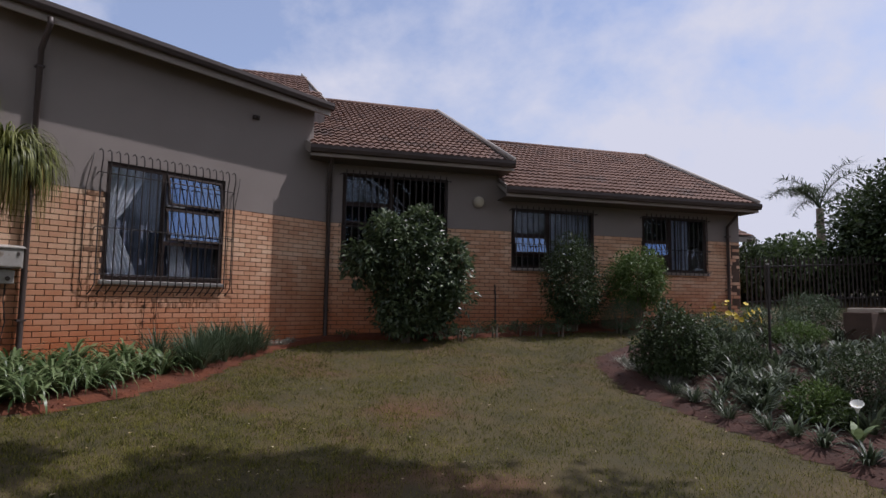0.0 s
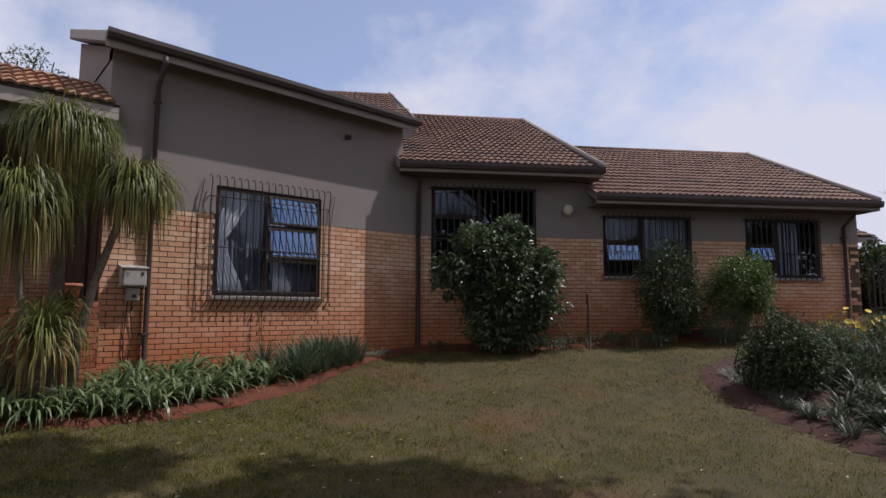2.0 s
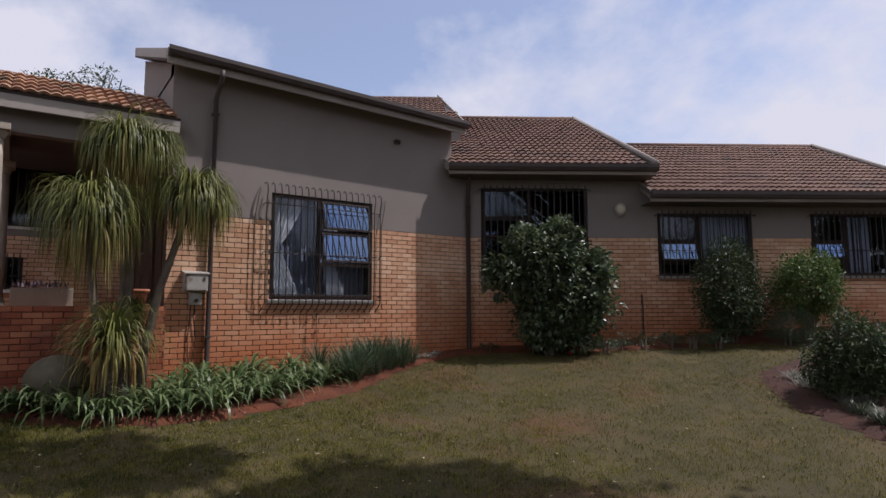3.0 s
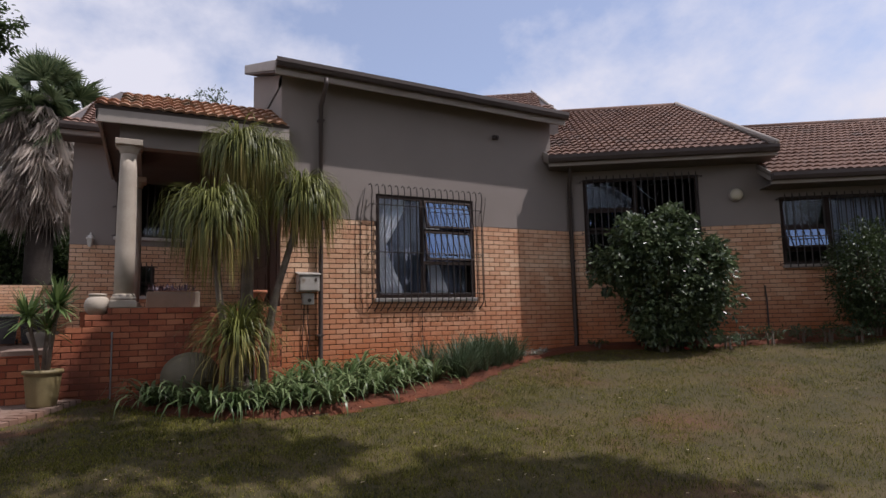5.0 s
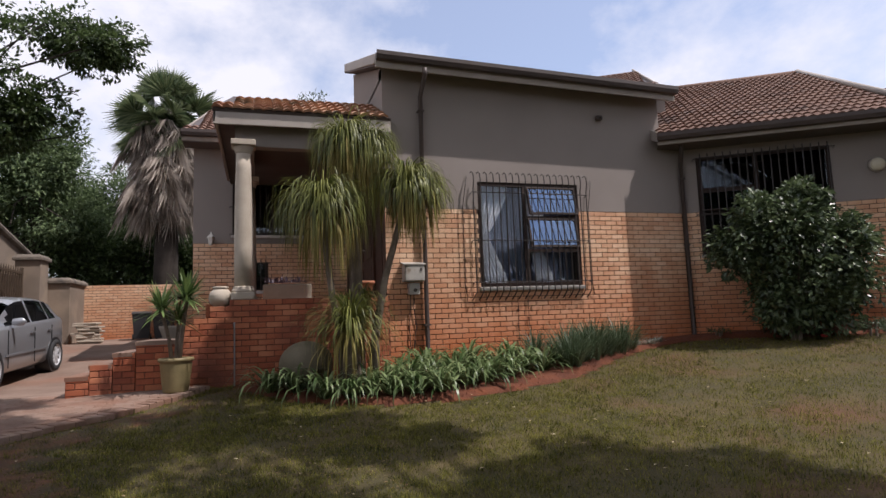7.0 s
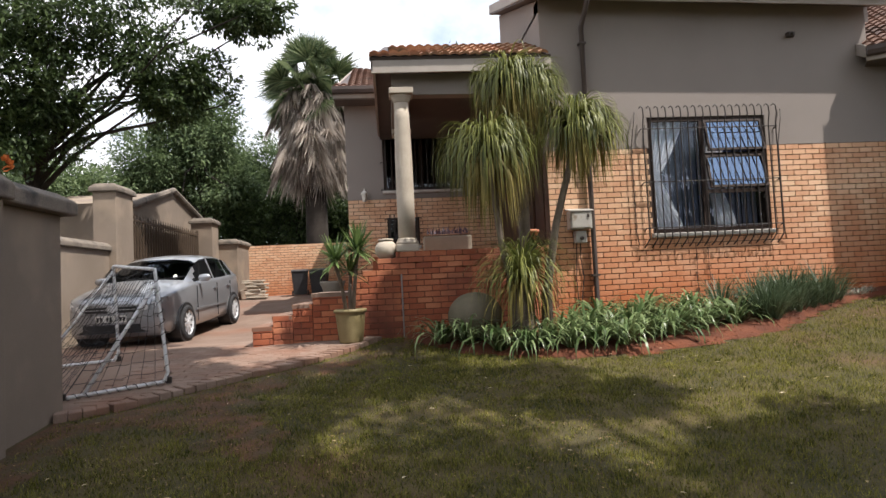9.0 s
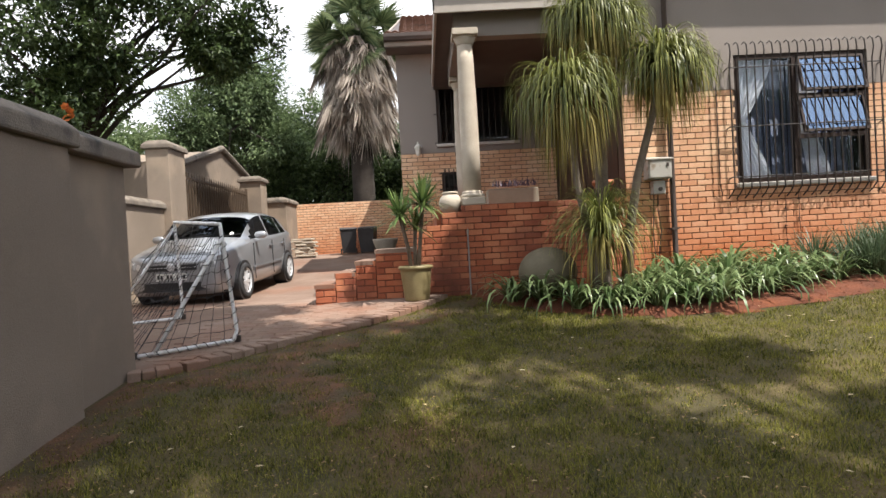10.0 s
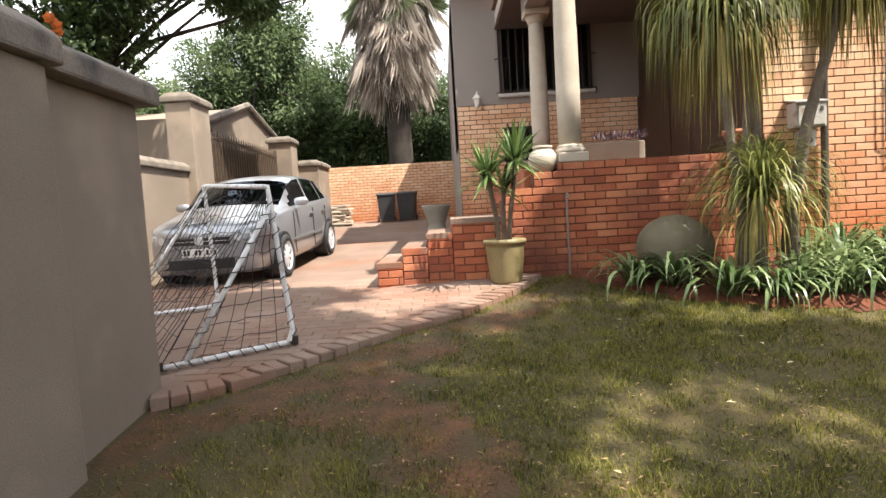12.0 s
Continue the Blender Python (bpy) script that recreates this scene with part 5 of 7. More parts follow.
# hand-high strap-leaved clumps along the house
def strap_mesh(seed, n, length, width, mat, name, rise=(0.75, 1.35), droop=(1.2, 2.6), spread=0.07, seg=6):
    rng = np.random.default_rng(seed)
    g = Geo()
    yaw = rng.uniform(0, 2 * math.pi, n)
    base = np.stack([np.cos(yaw) * rng.uniform(0, spread, n), np.sin(yaw) * rng.uniform(0, spread, n), np.full(n, -0.02)], 1)
    blades(g, base, yaw, rng.uniform(0.65, 1.15, n) * length, rng.uniform(0.7, 1.2, n) * width, rng.uniform(*rise, n), rng.uniform(*droop, n), seg)
    return g.mesh(name, mat, True)


AGA = [strap_mesh(50 + i, 52, 0.72, 0.044, L_AGA, "leaves", (0.65, 1.4), (2.3, 4.3)) for i in range(4)]
IRIS = [strap_mesh(60 + i, 75, 0.7, 0.014, L_BLUE, "leaves", (0.8, 1.5), (0.3, 1.9), 0.12) for i in range(3)]
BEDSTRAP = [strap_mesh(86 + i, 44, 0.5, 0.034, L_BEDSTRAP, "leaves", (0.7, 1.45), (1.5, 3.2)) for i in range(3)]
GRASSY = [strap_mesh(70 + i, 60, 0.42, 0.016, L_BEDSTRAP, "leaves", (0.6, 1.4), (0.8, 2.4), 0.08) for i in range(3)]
SILVER = [strap_mesh(76 + i, 90, 0.2, 0.012, L_GREY, "leaves", (0.3, 1.3), (0.4, 2.0), 0.12, 3) for i in range(2)]


def clump(meshes, name, label, category, group, x, y, s, rng, lift=0.04):
    t = thing(name, label, category, group, at=(x, y, gz(x, y) + lift))
    t.scale = (s, s, s)
    t.rotation_euler = Euler((0, 0, rng.uniform(0, 6.3)))
    part("leaves", meshes[rng.randrange(len(meshes))], None, t)
    return t


rnd = random.Random(21)
AGA_AT = [(-3.45, -1.0), (-3.2, -1.15), (-2.85, -1.55), (-2.55, -1.75), (-2.3, -1.65), (-2.0, -1.9), (-1.95, -1.5), (-1.65, -1.85), (-1.6, -1.35), (-1.3, -1.95), (-1.3, -1.5), (-1.35, -1.05), (-0.95, -1.8), (-0.95, -1.3), (-0.85, -0.85), (-0.6, -1.65), (-0.55, -1.15), (-0.5, -0.7), (-0.2, -1.55), (-0.2, -1.05), (0.1, -1.25), (0.15, -0.8), (-1.75, -0.9), (-1.15, -0.6), (0.35, -1.45)]
for x, y in AGA_AT:
    clump(AGA, "agapanthus_clump", "clump of arching strap-leaved agapanthus in red soil", "plant", "agapanthus along the house", x + rnd.uniform(-0.05, 0.05), y + rnd.uniform(-0.05, 0.05), rnd.uniform(0.8, 1.1), rnd)
for i in range(28):
    x = 0.45 + 2.0 * rnd.random()
    y = -0.3 - (1.35 - 0.5 * (x - 0.55)) * rnd.random()
    clump(IRIS, "iris_clump", "tuft of upright blue-green sword leaves", "plant", "iris tufts along the house", x, y, rnd.uniform(0.7, 1.02), rnd)
for x, y in ((2.75, -0.45), (2.95, -0.5), (3.2, -0.35)):
    clump(SILVER, "silver_tuft", "low pale tuft at the end of the bed", "plant", "pale tufts", x, y, 0.8, rnd)


# ---- ponytail palms ----
def ponytail_head(t, at, length, n, seed, dry=0.42, name="head", curl=(3.8, 5.6)):
    rng = np.random.default_rng(seed)
    for mat, cnt, lo, hi in ((L_PONY, int(n * 1.3), 0.25, 1.5), (L_PONYDRY, int(n * dry), -0.9, 0.25)):
        g = Geo()
        yaw = rng.uniform(0, 2 * math.pi, cnt)
        base = np.array(at) + np.stack([np.cos(yaw) * 0.05, np.sin(yaw) * 0.05, rng.uniform(-0.12, 0.08, cnt)], 1)
        rise = rng.uniform(lo, hi, cnt)
        blades(g, base, yaw, rng.uniform(0.7, 1.1, cnt) * length, np.full(cnt, 0.015), rise, rng.uniform(curl[0], curl[1], cnt), 9)
        part(name, g, mat, t, "long drooping thin leaves" if mat is L_PONY else "yellowing lower leaves", smooth=True)


def ponytail(label, base, trunk, heads, seed, curl=(3.8, 5.6)):
    t = thing("ponytail_palm", label, "palm", at=(base[0], base[1], gz(*base) + 0.02))
    o = Vector((base[0], base[1], gz(*base) + 0.02))
    for pts, radii in trunk:
        part("trunk", Geo().tube([Vector(p) - o for p in pts], radii, 10), M_BARK, t, smooth=True)
    for i, (at, ln, n) in enumerate(heads):
        ponytail_head(t, tuple(Vector(at) - o), ln, n, seed + i, curl=curl)
    return t


gA, gB = gz(-2.35, -0.95), gz(-2.3, -1.4)
ponytail("tall ponytail palm with drooping grassy heads beside the porch", (-2.35, -0.95),
         [([(-2.35, -0.95, gA - 0.05), (-2.34, -0.95, gA + 0.25), (-2.3, -1.0, 2.2), (-2.3, -1.08, 3.3), (-2.28, -1.1, 4.2)], [0.16, 0.12, 0.085, 0.075, 0.06])],
         [((-2.45, -1.15, 4.25), 0.84, 470), ((-2.14, -1.1, 4.18), 0.8, 430)], 81)
ponytail("ponytail palm leaning outwards with one full drooping head", (-2.55, -1.35),
         [([(-2.5, -1.35, gB - 0.05), (-2.57, -1.36, 1.5), (-2.7, -1.42, 2.1), (-2.78, -1.45, 2.8), (-2.8, -1.48, 3.2)], [0.1, 0.055, 0.045, 0.045, 0.04])],
         [((-2.81, -1.5, 3.22), 1.06, 480)], 91)
ponytail("slender ponytail palm leaning sideways with a dense head", (-2.1, -1.3),
         [([(-2.15, -1.3, gB - 0.05), (-2.1, -1.3, 1.5), (-1.95, -1.33, 2.3), (-1.75, -1.36, 3.0), (-1.62, -1.38, 3.58)], [0.1, 0.06, 0.05, 0.045, 0.04])],
         [((-1.62, -1.38, 3.58), 0.88, 440), ((-1.4, -1.3, 3.52), 0.78, 250)], 95)
ponytail("low ponytail palm sprouting from the bed", (-2.5, -1.45), [([(-2.5, -1.45, gB), (-2.5, -1.45, 1.7)], [0.09, 0.05])], [((-2.47, -1.48, 1.66), 0.86, 290)], 99, (2.0, 3.8))
ponytail("small ponytail offshoot by the retaining wall", (-2.2, -0.75), [([(-2.2, -0.75, gA), (-2.2, -0.77, 2.0)], [0.06, 0.04])], [((-2.2, -0.8, 2.02), 0.52, 170)], 103)


def potted_yucca():
    x, y = -4.72, -0.62
    z = gz(x, y) + 0.05
    p = thing("potted_yucca", "two-stemmed yucca in a ribbed olive clay pot", "potted plant", at=(x, y, z))
    prof = [(0.155, 0.0), (0.165, 0.02)]
    for i in range(14):
        zz = 0.04 + 0.025 * i
        prof += [(0.165 + 0.035 * i / 13 + (0.006 if i % 2 else 0), zz)]
    prof += [(0.2, 0.40), (0.225, 0.41), (0.232, 0.43), (0.225, 0.455), (0.2, 0.46), (0.19, 0.42)]
    part("pot", Geo().lathe(prof, 32), M_POT, p, "ribbed olive clay pot", smooth=True)
    part("soil", Geo().lathe([(0.19, 0.40), (0.19, 0.41)], 24), M_SOIL, p)
    rng = np.random.default_rng(5)
    g = Geo()
    a = rng.uniform(0, 6.28, 60)
    r = rng.uniform(0.02, 0.17, 60)
    for q, w in zip(a, r):
        g.box(w * math.cos(q) - 0.018, w * math.cos(q) + 0.018, w * math.sin(q) - 0.016, w * math.sin(q) + 0.016, 0.41, 0.43)
    part("pebbles", g, M_STONE, p)
    for k, (bx, tx, ty, tz, n) in enumerate(((-0.05, -0.16, -0.25, 1.16, 95), (0.04, 0.14, -0.15, 1.3, 105), (0.0, 0.02, 0.05, 1.02, 40))):
        part("stem", Geo().tube([(bx, 0, 0.38), (bx + (tx - bx) * 0.3, ty * 0.3, 0.7), (tx * 0.95, ty * 0.9, tz - 0.1), (tx, ty, tz)], [0.03, 0.025, 0.024, 0.03], 8), M_BARK, p, smooth=True)
        g = Geo()
        yaw = rng.uniform(0, 6.28, n)
        base = np.array([tx, ty, tz]) + np.stack([np.cos(yaw) * 0.02, np.sin(yaw) * 0.02, rng.uniform(-0.1, 0.03, n)], 1)
        blades(g, base, yaw, rng.uniform(0.28, 0.46, n), np.full(n, 0.034), rng.uniform(-0.5, 1.45, n), rng.uniform(0.1, 0.7, n), 4)
        part("leaf_head", g, L_YUCCA, p, "spiky rosette of sword leaves")


potted_yucca()
pp = thing("trough_plants", "dark purple-green succulents in the trough", "plant", at=(-3.24, 0.18, 2.376))
rng_ = np.random.default_rng(9)
g = Geo()
n = 120
yaw = rng_.uniform(0, 6.28, n)
blades(g, np.stack([rng_.uniform(-0.34, 0.34, n), rng_.uniform(-0.09, 0.09, n), np.full(n, -0.01)], 1), yaw, rng_.uniform(0.07, 0.14, n), np.full(n, 0.018), rng_.uniform(0.3, 1.4, n), rng_.uniform(0.2, 1.2, n), 3)
part("leaves", g, leaf_mat("purple_leaf", (0.04, 0.025, 0.035), (0.11, 0.08, 0.10)), pp)

# ---- right-hand flower bed ----
bush("round_shrub", "dense dark-green shrub at the tip of the flower bed", "bush", 5.75, -6.55, (0.55, 0.5, 0.55), 1.08, L_SHRUB, 121, 300, 28, (0.065, 0.03), wing=False)
bush("clipped_bush", "clipped round box bush in the flower bed", "bush", 5.35, -9.1, (0.52, 0.5, 0.42), 0.8, L_SHRUB, 122, 420, 28, (0.035, 0.02), wing=False)
for i, (x, y, r, h) in enumerate(((7.2, -6.3, 0.45, 0.6), (8.6, -6.2, 0.6, 0.55), (4.75, -8.6, 0.3, 0.42), (6.9, -7.2, 0.4, 0.4), (10.3, -6.9, 0.7, 0.6), (9.4, -7.5, 0.5, 0.45), (11.5, -7.5, 0.6, 0.5), (12.6, -7.2, 0.6, 0.6))):
    bush("flower_bed_shrub", "low leafy perennial in the flower bed", "plant", x, y, (r, r, h * 0.6), h, (L_SHRUB, L_BLUE, L_BRIGHT)[i % 3], 130 + i, 130, 24, (0.07, 0.022), wing=False, group="flower bed perennials", stems=4)
bush("yellow_daisy_bush", "bushy plant covered with small yellow flowers", "plant", 9.9, -6.3, (0.8, 0.6, 0.35), 0.62, L_BRIGHT, 150, 80, 20, (0.05, 0.02), wing=False, flowers=(M_YELLOW, 60))
for i in range(105):
    x = 4.5 + 6.2 * rnd.random()
    lo = np.interp(x, [3.5, 4.3, 4.8, 6.1, 8, 11], [-8.6, -7.2, -6.4, -5.5, -5.6, -6.6])
    y = lo - 0.35 - 2.6 * rnd.random()
    if (x - 5.35) ** 2 + (y + 9.1) ** 2 < 0.45 or (x - 5.75) ** 2 + (y + 6.55) ** 2 < 0.25:
        continue
    clump((BEDSTRAP, GRASSY, BEDSTRAP)[i % 3], "strap_plant", "arching strap-leaved plant in the flower bed", "plant", "strap plants in the flower bed", x, y, rnd.uniform(0.75, 1.15), rnd)
for i in range(16):
    t = rnd.random()
    clump(SILVER, "silver_tuft", "low silvery edging tuft", "plant", "silver edging tufts", 6.3 - 1.6 * t + rnd.uniform(-0.1, 0.3), -5.5 - 1.75 * t + rnd.uniform(-0.25, 0.05), rnd.uniform(0.7, 1.2), rnd)
for i, (x, y) in enumerate(((4.35, -8.1), (4.0, -8.5), (4.6, -7.6), (4.75, -7.2), (5.0, -6.85), (3.75, -8.8), (4.3, -7.75), (3.4, -9.2), (4.1, -8.25), (3.6, -9.5), (3.1, -9.6))):
    clump((GRASSY, BEDSTRAP)[i % 2], "strap_plant", "arching strap-leaved plant in the flower bed", "plant", "strap plants in the flower bed", x, y, 0.7, rnd)


def calla():
    x, y = 4.1, -9.05
    c = thing("calla_lily", "white calla lily with broad leaves", "flower", at=(x, y, gz(x, y) + 0.04))
    part("stem", Geo().tube([(0, 0, 0), (0.02, 0, 0.25), (0.0, 0, 0.42)], 0.01, 6), L_AGA, c)
    g = Geo()
    v, f = [], []
    for j in range(6):
        t = j / 5
        for i in range(12):
            a = 2 * math.pi * i / 11
            r = 0.012 + 0.075 * t ** 1.4 * (1 + 0.25 * math.cos(a))
            v.append((r * math.cos(a), r * math.sin(a), 0.42 + 0.12 * t + (0.05 * math.cos(a) if j == 5 else 0)))
    for j in range(5):
        for i in range(11):
            f.append((j * 12 + i, j * 12 + i + 1, (j + 1) * 12 + i + 1, (j + 1) * 12 + i))
    c.scale = (0.75, 0.75, 0.75)
    part("spathe", g.add(v, f), M_PETAL, c, "white funnel-shaped flower", smooth=True)
    part("spadix", Geo().tube([(0, 0, 0.44), (0, 0, 0.52)], [0.008, 0.005], 6), M_YELLOW, c)
    g = Geo()
    yaw = np.array([0.4, 2.0, 3.3, 4.4, 5.4])
    blades(g, np.zeros((5, 3)), yaw, np.full(5, 0.42), np.full(5, 0.13), np.full(5, 1.1), np.full(5, 1.5), 6)
    part("leaves", g, L_AGA, c)


calla()
post = thing("garden_stake", "thin dark metal garden stake", "stake", at=(7.6, -7.5, gz(7.6, -7.5)))
part("rod", Geo().tube([(0, 0, 0), (0.01, 0, 1.65)], 0.022, 8), M_BAR, post)
part("cap", Geo().lathe([(0.03, 1.65), (0.03, 1.7), (0.01, 1.72)], 10), M_BAR, post)


def garden_wall():
    w = thing("garden_wall", "low brown garden wall with a pale slab top", "garden wall", kind="structure", at=(11.5, -8.9, gz(11.5, -8.9)), rz=-20)
    bevel(part("body", Geo().box(-1.4, 3.0, -0.25, 0.25, -0.2, 0.55), M_MORTAR, w), 0.02)
    bevel(part("slab_top", Geo().box(-1.1, 3.1, -0.32, 0.32, 0.55, 0.63), M_STONE, w, "pale slab top"), 0.015)


garden_wall()


def fence():
    f = thing("palisade_fence", "black steel palisade fence at the garden end", "fence")
    a, b = Vector((13.4, -5.75, 0)), Vector((18.0, -9.5, 0))
    shared = Geo().box(-0.02, 0.02, -0.008, 0.008, 0, 1.35).add([(-0.02, -0.008, 1.35), (0.02, -0.008, 1.35), (0.02, 0.008, 1.35), (-0.02, 0.008, 1.35), (0, 0, 1.45)], [(3, 2, 1, 0), (0, 1, 4), (1, 2, 4), (2, 3, 4), (3, 0, 4)]).mesh("slat", M_BAR)
    n = 46
    for i in range(n):
        p = a.lerp(b, i / (n - 1))
        ob = new("slat", shared)
        ob.parent = f
        ob.matrix_basis = pose(p.x, p.y, gz(p.x, p.y) - 0.03, 0, 0, -39)
    for h in (0.25, 1.15):
        part("rail", Geo().tube([(p.x, p.y, gz(p.x, p.y) + h) for p in [a.lerp(b, k / 6) for k in range(7)]], 0.02, 6), M_BAR, f)


fence()
bush("hedge_bush", "large dark-green hedge tree at the garden edge", "hedge", 18.3, -9.0, (2.0, 2.0, 1.9), 3.75, L_SHRUB, 160, 700, 34, (0.17, 0.09), wing=False)
bush("hedge_bush", "dark-green rounded bushes behind the fence", "hedge", 17.6, -6.2, (1.9, 1.2, 1.0), 1.75, L_TREE, 161, 420, 30, (0.15, 0.08), wing=False)
bush("hedge_bush", "dark-green rounded bushes behind the fence", "hedge", 16.0, -5.3, (1.3, 1.0, 0.9), 1.6, L_SHRUB, 162, 340, 30, (0.14, 0.07), wing=False)


def feather_palm():
    x, y = 23.0, -6.0
    z = gz(x, y)
    p = thing("feather_palm", "feathery queen palm swaying behind the hedge", "palm", at=(x, y, z))
    part("trunk", Geo().tube([(0, 0, -0.2), (0.1, 0, 1.5), (0.1, 0, 3.0)], [0.2, 0.15, 0.13], 10), M_BARK, p, smooth=True)
    rng = np.random.default_rng(17)
    for i in range(13):
        a = rng.uniform(0, 6.28) if i > 2 else (3.9, 0.9, 2.4)[i]
        el = rng.uniform(0.6, 1.4) if i > 2 else (1.35, 1.3, 1.0)[i]
        L = rng.uniform(1.9, 2.7)
        g = Geo()
        pts, ang, q = [], el, Vector((0.1, 0, 3.0))
        for k in range(13):
            pts.append(q.copy())
            q = q + Vector((math.cos(a) * math.cos(ang), math.sin(a) * math.cos(ang), math.sin(ang))) * L / 12
            ang -= 0.13
        g.tube(pts, [0.02 * (1 - k / 14) + 0.003 for k in range(13)], 5)
        n = 130
        ts = rng.uniform(0.15, 1.0, n) * 12
        base = np.array([pts[min(int(t), 11)].lerp(pts[min(int(t) + 1, 12)], t - int(t)) for t in ts])
        yaw = a + np.where(rng.random(n) < 0.5, 1, -1) * rng.uniform(0.7, 1.4, n)
        blades(g, base, yaw, rng.uniform(0.3, 0.55, n), np.full(n, 0.03), rng.uniform(-0.4, 0.7, n), rng.uniform(0.3, 1.4, n), 3)
        part("frond", g, L_SHRUB, p)


feather_palm()


# ---- fan palm ----
def fan_palm():
    x, y = -6.6, 12.0
    z = gz(x, y)
    p = thing("fan_palm", "tall fan palm with a shaggy skirt of dead fronds", "palm", at=(x, y, z))
    top = 8.75 - z
    part("trunk", Geo().tube([(0, 0, -0.3), (0, 0, 2.0), (0, 0, top), (0, 0, top + 0.4)], [0.42, 0.38, 0.34, 0.2], 12), M_DARKBARK, p, smooth=True)
    rng = np.random.default_rng(23)

    def fan(g, at, a, el, stalk, R, nseg, fold, wide=0.032, roll=0.0):
        d = Vector((math.cos(a) * math.cos(el), math.sin(a) * math.cos(el), math.sin(el)))
        s = Vector((-math.sin(a), math.cos(a), 0))
        n = s.cross(d)
        s, n = s * math.cos(roll) + n * math.sin(roll), n * math.cos(roll) - s * math.sin(roll)
        hub = Vector(at) + d * stalk
        g.tube([at, Vector(at) + d * stalk * 0.5 + Vector((0, 0, 0.05)), hub], [0.02, 0.016, 0.012], 5)
        for i in range(nseg):
            b = -1.5 + 3.0 * i / (nseg - 1)
            w = R * (0.66 + 0.34 * math.cos(b * 0.7)) * rng.uniform(0.82, 1.08)
            e = d * math.cos(b) + s * math.sin(b)
            t = n * (0.014 if i % 2 else -0.014)
            side = (d * -math.sin(b) + s * math.cos(b)) * R * wide
            mid = hub + e * w * 0.42 + t + Vector((0, 0, -fold * w * 0.12))
            tip = hub + e * w + Vector((0, 0, -fold * w))
            g.add([tuple(hub), tuple(mid + side), tuple(tip), tuple(mid - side)], [(0, 1, 2), (0, 2, 3)])

    for i in range(46):
        g = Geo()
        a = i * 2.399 + rng.uniform(-0.3, 0.3)
        el = 1.5 - 2.0 * (i / 45) ** 1.3 + rng.uniform(-0.12, 0.12)
        fan(g, (0, 0, top - 0.25 + 0.25 * math.sin(el)), a, el, rng.uniform(0.85, 1.2), rng.uniform(0.95, 1.2), 27, rng.uniform(0.1, 0.4), 0.03, rng.uniform(-1.1, 1.1))
        part("frond", g, L_FAN, p)
    for i in range(26):
        g = Geo()
        fan(g, (0, 0, top - 0.3), i * 2.399, 0.75 - 1.3 * i / 25, rng.uniform(0.25, 0.5), rng.uniform(0.8, 1.0), 23, rng.uniform(0.2, 0.5), 0.036, rng.uniform(-0.9, 0.9))
        part("frond", g, L_FAN, p)
    skirt = Geo()
    for i in range(430):
        a = rng.uniform(0, 6.28)
        t = rng.random()
        zz = top + 0.15 - 2.7 * t ** 0.9
        fan(skirt, (0.24 * math.cos(a), 0.24 * math.sin(a), zz), a, -0.25 - 1.05 * rng.random() - 0.15 * t, rng.uniform(0.45, 0.95) + 0.1 * (1 - t), rng.uniform(0.35, 0.78), 13, rng.uniform(0.6, 1.5), 0.014)
    part("dead_skirt", skirt, L_DEAD, p, "grey-brown skirt of dead hanging fronds")


fan_palm()


# ---- trees ----
def tree(label, x, y, height, trunk_r, crown, mat, seed, clumps, per, leaf, limbs=7, first=0.3, bark=None, lean=(0, 0)):
    """crown: list of (dx, dy, z, rx, ry, rz) masses; limbs reach into them."""
    z = gz(x, y)
    t = thing("tree", label, "tree", at=(x, y, z))
    rng = np.random.default_rng(seed)
    rn = random.Random(seed)
    g = Geo()
    fork = height * first
    g.tube([(0, 0, -0.4), (0.02, 0.02, fork * 0.5), (lean[0] * 0.4, lean[1] * 0.4, fork), (lean[0], lean[1], height * 0.72)], [trunk_r * 1.25, trunk_r, trunk_r * 0.8, trunk_r * 0.28], 10)
    for c in crown:
        tgt = Vector((c[0], c[1], c[2]))
        for k in range(limbs):
            s = Vector((lean[0] * 0.4, lean[1] * 0.4, fork)).lerp(Vector((lean[0], lean[1], height * 0.7)), rn.random() * 0.7)
            e = tgt + Vector((rn.uniform(-0.8, 0.8) * c[3], rn.uniform(-0.8, 0.8) * c[4], rn.uniform(-0.6, 0.6) * c[5]))
            m = s.lerp(e, 0.5) + Vector((rn.uniform(-0.3, 0.3), rn.uniform(-0.3, 0.3), rn.uniform(-0.1, 0.4)))
            g.tube([s, s.lerp(m, 0.5) + Vector((0, 0, 0.15)), m, e], [trunk_r * 0.35, trunk_r * 0.24, trunk_r * 0.15, 0.015], 6, False)
    part("trunk", g, bark or M_DARKBARK, t, smooth=True)
    for c in crown:
        p, out = clump_cloud(c[:3], c[3:], clumps, per, rng, 0.15, 0.11)
        f = Geo()
        leaf_cloud(f, p, out, leaf[0], leaf[1], 0.3, rng)
        part("crown", f, mat, t)
    return t


